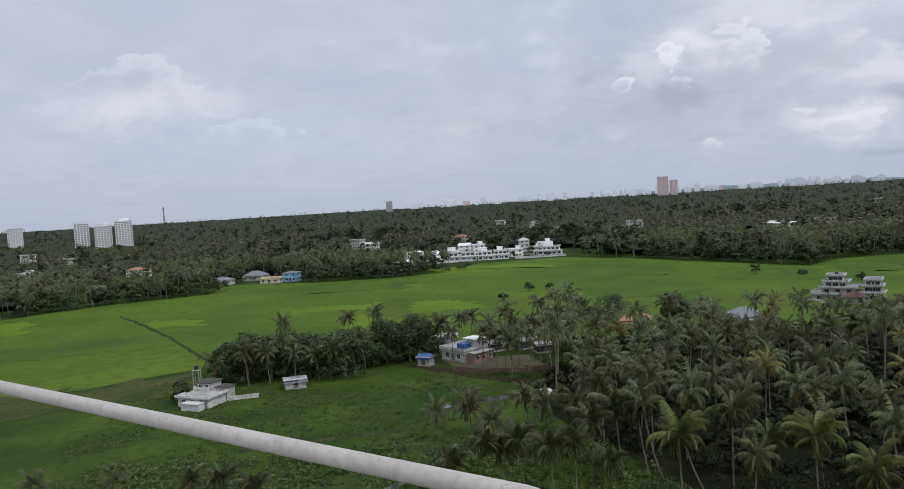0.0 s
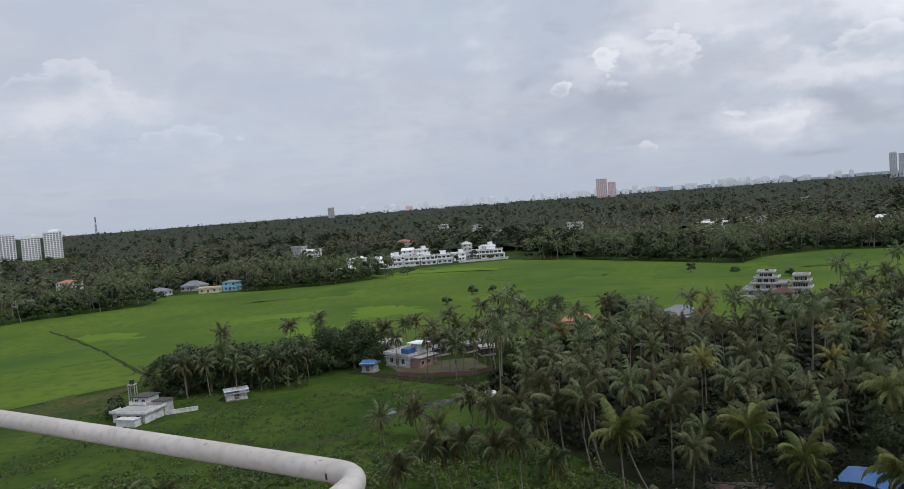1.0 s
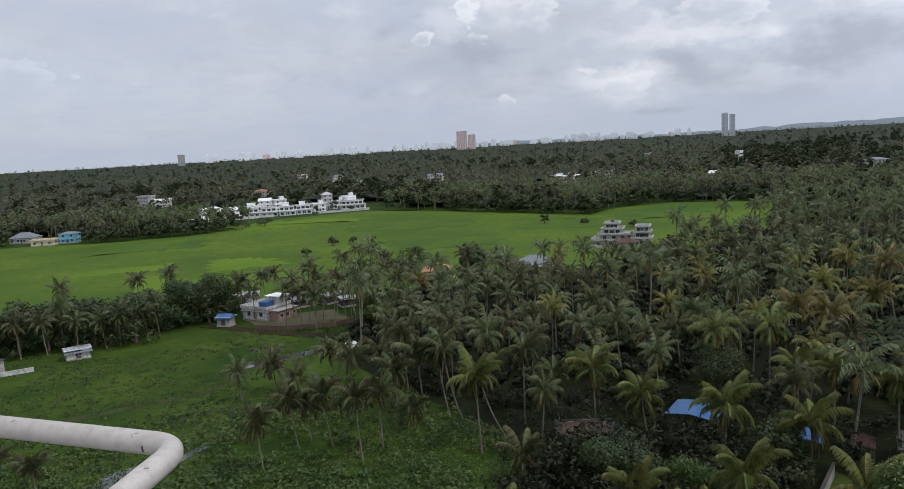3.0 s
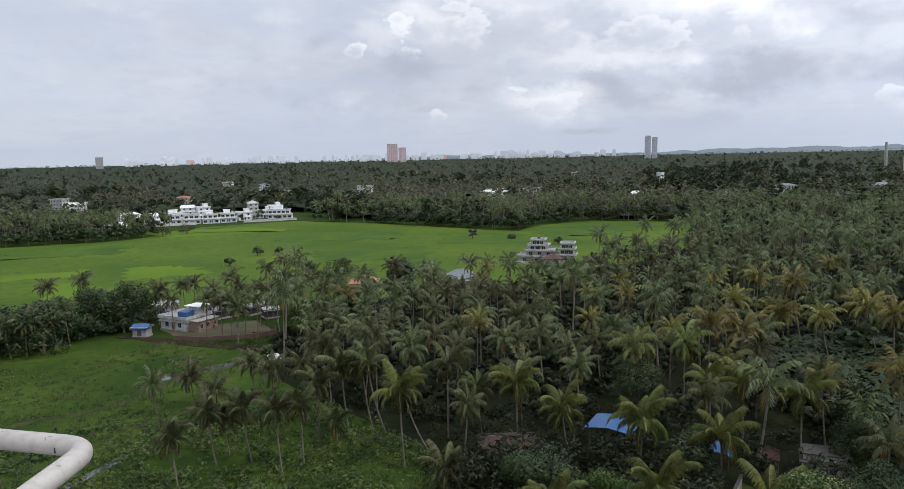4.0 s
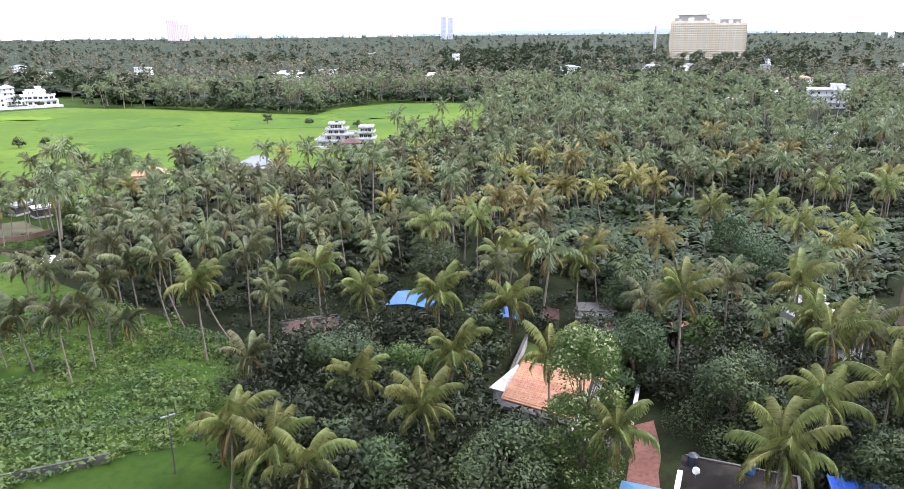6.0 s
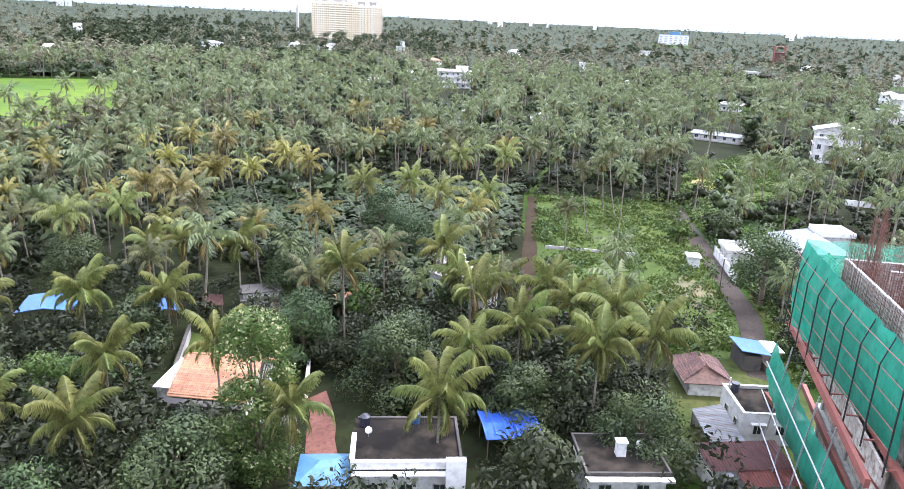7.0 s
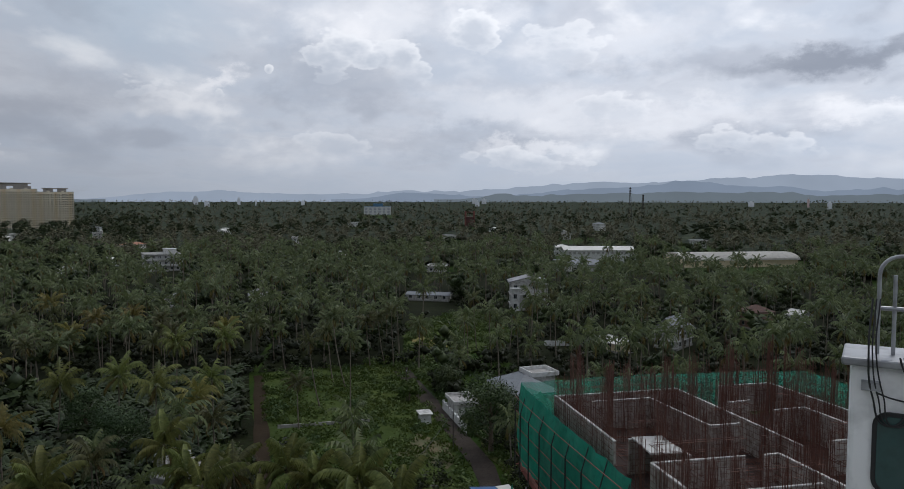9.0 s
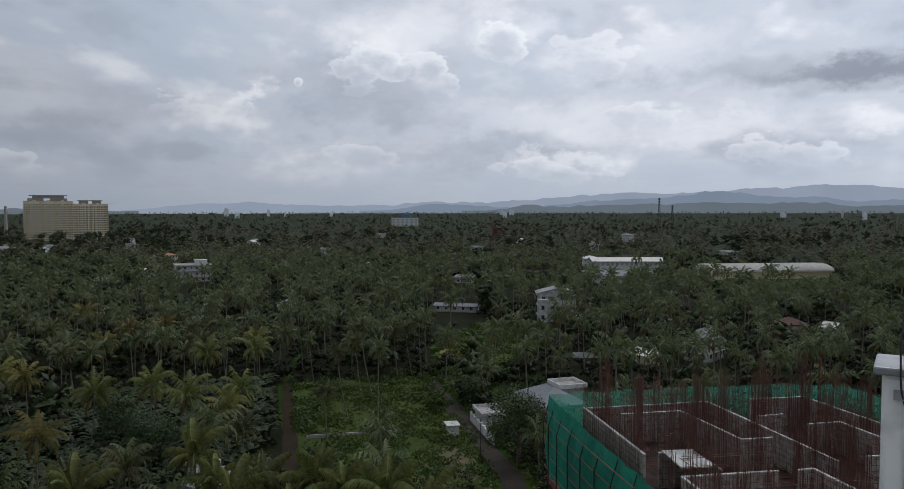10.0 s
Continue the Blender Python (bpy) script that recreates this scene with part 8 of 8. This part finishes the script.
for k in range(9):
    s = k / 8 * (len(NET_LINE) - 1)
    i = min(len(NET_LINE) - 2, int(s))
    s -= i
    x, y = NET_LINE[i][0] + (NET_LINE[i + 1][0] - NET_LINE[i][0]) * s, NET_LINE[i][1] + (NET_LINE[i + 1][1] - NET_LINE[i][1]) * s
    part("net_pole", rod(rod(bmesh.new(), (x, y - 0.62, 12.6), (x, y - 0.62, 19.4), 0.07), (x, y - 0.62, 19.4), (x - 0.2, y + 0.1, 21.6), 0.06), BLACK, site)
    part("bracket", rod(bmesh.new(), (x, y - 0.5, 13.2), (x, 0.4, 13.4), 0.08), RED_OXIDE, site)
for k in range(5):
    z = 14.6 + 1.55 * k
    bm = bmesh.new()
    for (x0, y0), (x1, y1) in zip(NET_LINE, NET_LINE[1:]):
        rod(bm, (x0, y0 - 0.56, z), (x1, y1 - 0.56, z), 0.04, 5)
    part("net_rail", bm, RED_OXIDE, site)
for z in (13.1, 6.2):
    part("red_beam", boxes((-4.2, 24.5, -2.75, -2.4, z - 0.35, z + 0.35), (-4.2, 24.5, -0.3, 0.1, z - 0.3, z + 0.3)), RED_OXIDE, site, "red-painted steel edge beam")
for k in range(8):
    part("strut", rod(bmesh.new(), (-3.6 + 3.6 * k, -2.4, 13.1), (-3.6 + 3.6 * k, 0.3, 9.8), 0.09), RED_OXIDE, site)
for k in range(4):
    part("scaffold_pole", rod(bmesh.new(), (2 + 5 * k, -4.6 + 0.2 * k, 0), (2 + 5 * k, -3.4 + 0.2 * k, 13), 0.08), STEEL, site)
for k in range(3):
    part("scaffold_ledger", rod(bmesh.new(), (-2, -4.6, 3 + 3.2 * k), (22, -3.6, 3 + 3.2 * k), 0.07), STEEL, site)

# ---- fence posts and poles in the meadow ----
t = thing("post_fence", "row of dark fence posts along the meadow's edge", "fence", 0, 0)
line = [(-14, 118), (-6, 121), (9, 114.5), (20, 105.5), (30, 96.5), (33, 90)]
post = bpy.data.meshes.new("post")
_b = rod(bmesh.new(), (0, 0, 0), (0.03, 0, 1.7), 0.07, 5)
_b.to_mesh(post)
post.materials.append(BARK)
rp = random.Random(3)
for (x0, y0), (x1, y1) in zip(line, line[1:]):
    n = int(math.hypot(x1 - x0, y1 - y0) / 1.3)
    for k in range(n):
        o = new("post", post)
        o.parent = t
        o.matrix_basis = Matrix.LocRotScale((x0 + (x1 - x0) * k / n, y0 + (y1 - y0) * k / n, 0), Euler((rp.uniform(-0.08, 0.08), rp.uniform(-0.08, 0.08), rp.uniform(0, 6))), (1, 1, rp.uniform(0.8, 1.15)))
    part("wire", rod(rod(bmesh.new(), (x0, y0, 1.4), (x1, y1, 1.4), 0.008, 3), (x0, y0, 0.8), (x1, y1, 0.8), 0.008, 3), BARK, t)
t = thing("post_fence", "row of fence posts beside the ditch", "fence", 0, 0)
for k in range(16):
    o = new("post", post)
    o.parent = t
    o.location = (-26 + 1.7 * k, 103.5 + 1.25 * k, 0)
part("wire", rod(bmesh.new(), (-26, 103.5, 1.3), (-0.5, 122.2, 1.3), 0.008, 3), BARK, t)
POLES = [(-9.5, 83.5), (16.5, 66.5), (95.5, 12), (122, 8.5), (150, 20.5)]
for i, (x, y) in enumerate(POLES):
    t = thing("utility_pole", "slim grey electricity pole with a short cross arm", "pole", x, y)
    part("pole", rod(bmesh.new(), (0, 0, 0), (0, 0, 7.0 if i > 0 else 5.0), 0.10, 7, 0.07), CONCRETE_DARK, t)
    part("cross_arm", box(-0.7, 0.7, -0.05, 0.05, 6.4 if i > 0 else 4.4, 6.52 if i > 0 else 4.52), STEEL, t)
for p, q in ((POLES[0], POLES[1]), (POLES[2], POLES[3]), (POLES[3], POLES[4])):
    t = thing("power_line", "thin black overhead wires between poles", "wire", p[0], p[1])
    for off in (-0.5, 0.0, 0.5):
        bm = bmesh.new()
        z0 = 4.5 if p == POLES[0] else 6.5
        prev = Vector((off, 0, z0))
        for k in range(1, 9):
            s = k / 8
            cur = Vector((off + (q[0] - p[0]) * s, (q[1] - p[1]) * s, z0 + (6.5 - z0) * s - 1.4 * s * (1 - s)))
            rod(bm, prev, cur, 0.012, 4)
            prev = cur
        part("wire", bm, BLACK, t)

# ---- the roof terrace that the camera stands on, and its pipe railing ----
FLOOR_Z = 40.35
OUTLINE = [(-6.2, 6.25), (0.15, 1.68), (2.1, -0.3), (2.4, -3.0), (2.4, -14), (-14, -14), (-14, 3)]
home = thing("own_building", "tower block whose roof terrace carries the railing", "building", 0, 0)
part("wall", prism(OUTLINE, 0, FLOOR_Z - 0.25), WHITE_OLD, home)
part("terrace_slab", prism([(x * 1.0, y * 1.0) for x, y in OUTLINE], FLOOR_Z - 0.25, FLOOR_Z), CONCRETE, home)


def pipe(points, r, sides=20):
    """A round pipe along a line of points."""
    verts, faces = [], []
    pts = [Vector(p) for p in points]
    for i, p in enumerate(pts):
        d = (pts[min(i + 1, len(pts) - 1)] - pts[max(i - 1, 0)]).normalized()
        side = d.cross(Vector((0, 0, 1))) if abs(d.z) < 0.9 else Vector((1, 0, 0)) - d * d.x
        side.normalize()
        up_ = side.cross(d)
        for k in range(sides):
            a = 2 * math.pi * k / sides
            verts.append(tuple(p + side * (r * math.cos(a)) + up_ * (r * math.sin(a))))
    for i in range(len(pts) - 1):
        for k in range(sides):
            p, q = i * sides + k, i * sides + (k + 1) % sides
            faces += [(p, q, q + sides), (p, q + sides, p + sides)]
    me = raw_mesh("pipe", verts, faces, [RAIL_PAINT])
    me.polygons.foreach_set("use_smooth", np.ones(len(faces), bool))
    return me


RAIL_Z, RAIL_R = 41.24, 0.0305
CORNER = Vector((0.222, 1.774))
IN_DIR, OUT_DIR = Vector((0.814, -0.581)).normalized(), Vector((-0.40, -0.915)).normalized()
BEND = 0.115
cut = BEND * math.tan(math.acos(max(-1, min(1, IN_DIR.dot(OUT_DIR)))) / 2)
a, b = CORNER - IN_DIR * cut, CORNER + OUT_DIR * cut
path = [(*(CORNER - IN_DIR * s), RAIL_Z) for s in (7.4, 5.5, 3.5, 2.0, 1.2, 0.7, 0.4, 0.2)]
for k in range(13):
    s = k / 12
    c = a.lerp(CORNER, s).lerp(CORNER.lerp(b, s), s)
    path.append((c.x, c.y, RAIL_Z))
path += [(*(CORNER + OUT_DIR * s), RAIL_Z) for s in (0.2, 0.4, 0.8, 1.3, 1.9)]
railing = thing("pipe_railing", "off-white painted steel pipe railing with scuff marks", "railing", 0, 0)
o = new("pipe", pipe(path, RAIL_R))
o.parent = railing
for s, d in ((7.3, -1), (4.6, -1), (1.85, 1)):
    p = CORNER + (OUT_DIR if d > 0 else -IN_DIR) * s
    part("post", rod(bmesh.new(), (p.x, p.y, FLOOR_Z - 0.02), (p.x, p.y, RAIL_Z), 0.024, 14), RAIL_PAINT, railing)
    part("foot_plate", rod(bmesh.new(), (p.x, p.y, FLOOR_Z - 0.01), (p.x, p.y, FLOOR_Z + 0.012), 0.07, 14), RAIL_PAINT, railing)
# scratches and the drain slot in the pipe
rk = random.Random(9)
for k in range(18):
    s = rk.choice((rk.uniform(0.05, 0.35), rk.uniform(0.35, 0.8), rk.uniform(1.1, 1.3)))
    a_ = rk.uniform(0.6, 2.3)
    side = Vector((IN_DIR.y, -IN_DIR.x, 0))
    if rk.random() < 0.35:
        s = rk.uniform(0.1, 0.45)
        d, base = OUT_DIR, CORNER + OUT_DIR * s
        side = Vector((OUT_DIR.y, -OUT_DIR.x, 0))
    else:
        d, base = IN_DIR, CORNER - IN_DIR * (s + 0.08)
    n_ = side * math.cos(a_) + Vector((0, 0, 1)) * math.sin(a_)
    c = Vector((base.x, base.y, RAIL_Z)) + n_ * (RAIL_R - 0.0012)
    b_ = bmesh.new()
    m = Matrix.Translation(c) @ n_.to_track_quat("Z", "Y").to_matrix().to_4x4() @ pose(0, 0, 0, 0, 0, rk.uniform(0, 180))
    bmesh.ops.create_cube(b_, size=1, matrix=m @ Matrix.Diagonal((rk.uniform(0.003, 0.012), rk.uniform(0.0015, 0.004), 0.003, 1)))
    part("scuff_mark", b_, SCUFF, railing)
n_ = Vector((-IN_DIR.y, IN_DIR.x, 0)) * -1
c = Vector((*(CORNER - IN_DIR * 0.10), RAIL_Z - 0.004)) + Vector((-0.581, -0.814, 0)).normalized() * (RAIL_R - 0.002)
b_ = bmesh.new()
bmesh.ops.create_cube(b_, size=1, matrix=Matrix.Translation(c) @ Euler((0, 0, math.atan2(IN_DIR.y, IN_DIR.x))).to_matrix().to_4x4() @ Matrix.Diagonal((0.004, 0.006, 0.016, 1)))
part("drain_slot", b_, BLACK, railing)

# ---- the white crane cab beside the terrace ----
crane = thing("crane_cab", "white crane cab with rounded window, roof rail and cables", "crane cab", 8.24, -5.07, -0.33, -25.6)
# in the cab's axes the side with the window faces -x, and its far corner is at +y
CZ = 41.12


def rounded(x0, x1, y0, y1, z0, z1, r):
    """A flat panel across x with rounded corners."""
    bm = bmesh.new()
    out = []
    for cy, cz, a0 in ((y1 - r, z1 - r, 0), (y0 + r, z1 - r, 90), (y0 + r, z0 + r, 180), (y1 - r, z0 + r, 270)):
        for k in range(6):
            a = radians(a0 + 18 * k)
            out.append((cy + r * math.cos(a), cz + r * math.sin(a)))
    lo = [bm.verts.new((x0, y, z)) for y, z in out]
    hi = [bm.verts.new((x1, y, z)) for y, z in out]
    bm.faces.new(lo)
    bm.faces.new(list(reversed(hi)))
    for i in range(len(out)):
        bm.faces.new((lo[i], hi[i], hi[(i + 1) % len(out)], lo[(i + 1) % len(out)]))
    bmesh.ops.recalc_face_normals(bm, faces=bm.faces)
    return bm


part("body", box(-0.95, -0.32, -2.6, 0.40, 38.2, CZ - 0.02, 0.05), CAB_PAINT, crane)
part("roof_ledge", box(-1.05, -0.3, -2.8, 0.47, CZ - 0.02, CZ + 0.06, 0.02), STEEL, crane, "grey steel roof ledge")
part("roof_box", box(-0.7, -0.32, -2.4, -0.25, CZ + 0.06, CZ + 0.34, 0.03), CAB_PAINT, crane, "white equipment box on the roof")
part("window_frame", rounded(-0.975, -0.93, -1.40, 0.20, 39.90, 40.68, 0.14), BLACK, crane, "black rubber window seal")
part("window_pane", rounded(-0.985, -0.95, -1.36, 0.16, 39.94, 40.64, 0.11), CAB_GLASS, crane, "tinted greenish glass")
for py in (0.18, 0.05, -0.75, -1.9):
    part("rail_post", rod(bmesh.new(), (-0.74, py, CZ + 0.05), (-0.74, py, CZ + 0.82), 0.018, 10), STEEL, crane)
for k in range(6):
    a0, a1 = radians(15 * k), radians(15 * k + 15)
    part("rail_bend", rod(bmesh.new(), (-0.74, 0.18 - 0.18 * (1 - math.cos(a0)), CZ + 0.82 + 0.18 * math.sin(a0)), (-0.74, 0.18 - 0.18 * (1 - math.cos(a1)), CZ + 0.82 + 0.18 * math.sin(a1)), 0.018, 10), STEEL, crane)
part("top_rail", rod(bmesh.new(), (-0.74, 0.0, CZ + 1.0), (-0.74, -2.4, CZ + 1.0), 0.018, 10), STEEL, crane)
part("middle_rail", rod(bmesh.new(), (-0.74, 0.18, CZ + 0.5), (-0.74, -2.4, CZ + 0.5), 0.022, 8), STEEL, crane)
for k, (w, sag) in enumerate(((0.007, 0.0), (0.009, 0.03), (0.007, -0.03), (0.008, 0.055))):
    cu = bpy.data.curves.new("cable", "CURVE")
    cu.dimensions, cu.bevel_depth, cu.bevel_resolution = "3D", w, 2
    sp = cu.splines.new("BEZIER")
    pts = [(-1.02, 0.20 + sag, CZ + 0.62), (-1.10, 0.22 + sag, CZ + 0.15), (-1.02, 0.16 + sag * 1.5, CZ - 0.30), (-1.0, 0.05 + sag, CZ - 0.56), (-1.0, -0.12 + sag, CZ - 0.36), (-1.08, -0.03 + sag, CZ + 0.1)]
    if k == 3:
        pts = [(-1.0, 0.18, CZ - 0.26), (-1.0, 0.05, CZ - 0.30), (-1.0, -0.6, CZ - 0.34), (-1.0, -1.8, CZ - 0.33)]
    sp.bezier_points.add(len(pts) - 1)
    for bp, co in zip(sp.bezier_points, pts):
        bp.co, bp.handle_left_type, bp.handle_right_type = co, "AUTO", "AUTO"
    cu.materials.append(BLACK)
    o = new("cable", cu)
    o.parent = crane
part("lamp_bracket", box(-1.04, -0.94, 0.14, 0.30, CZ - 0.24, CZ - 0.16), STEEL, crane)
part("lamp", rod(bmesh.new(), (-0.5, -0.35, CZ + 0.34), (-0.5, -0.35, CZ + 0.52), 0.06, 10), WHITE, crane)
part("mast", boxes(*[(sx * 0.5 - 0.44, sx * 0.5 - 0.26, sy - 0.09, sy + 0.09, 0.27, 38.2) for sx in (-1, 1) for sy in (-1.9, -0.4)], *[(-0.85, 0.15, sy - 0.05, sy + 0.05, 2.0 * k, 2.0 * k + 0.1) for k in range(19) for sy in (-1.9, -0.4)]), mat("crane_yellow", (0.5, 0.33, 0.05), (0.56, 0.38, 0.08), 0.5, 0.6), crane, "yellow lattice mast below the cab")
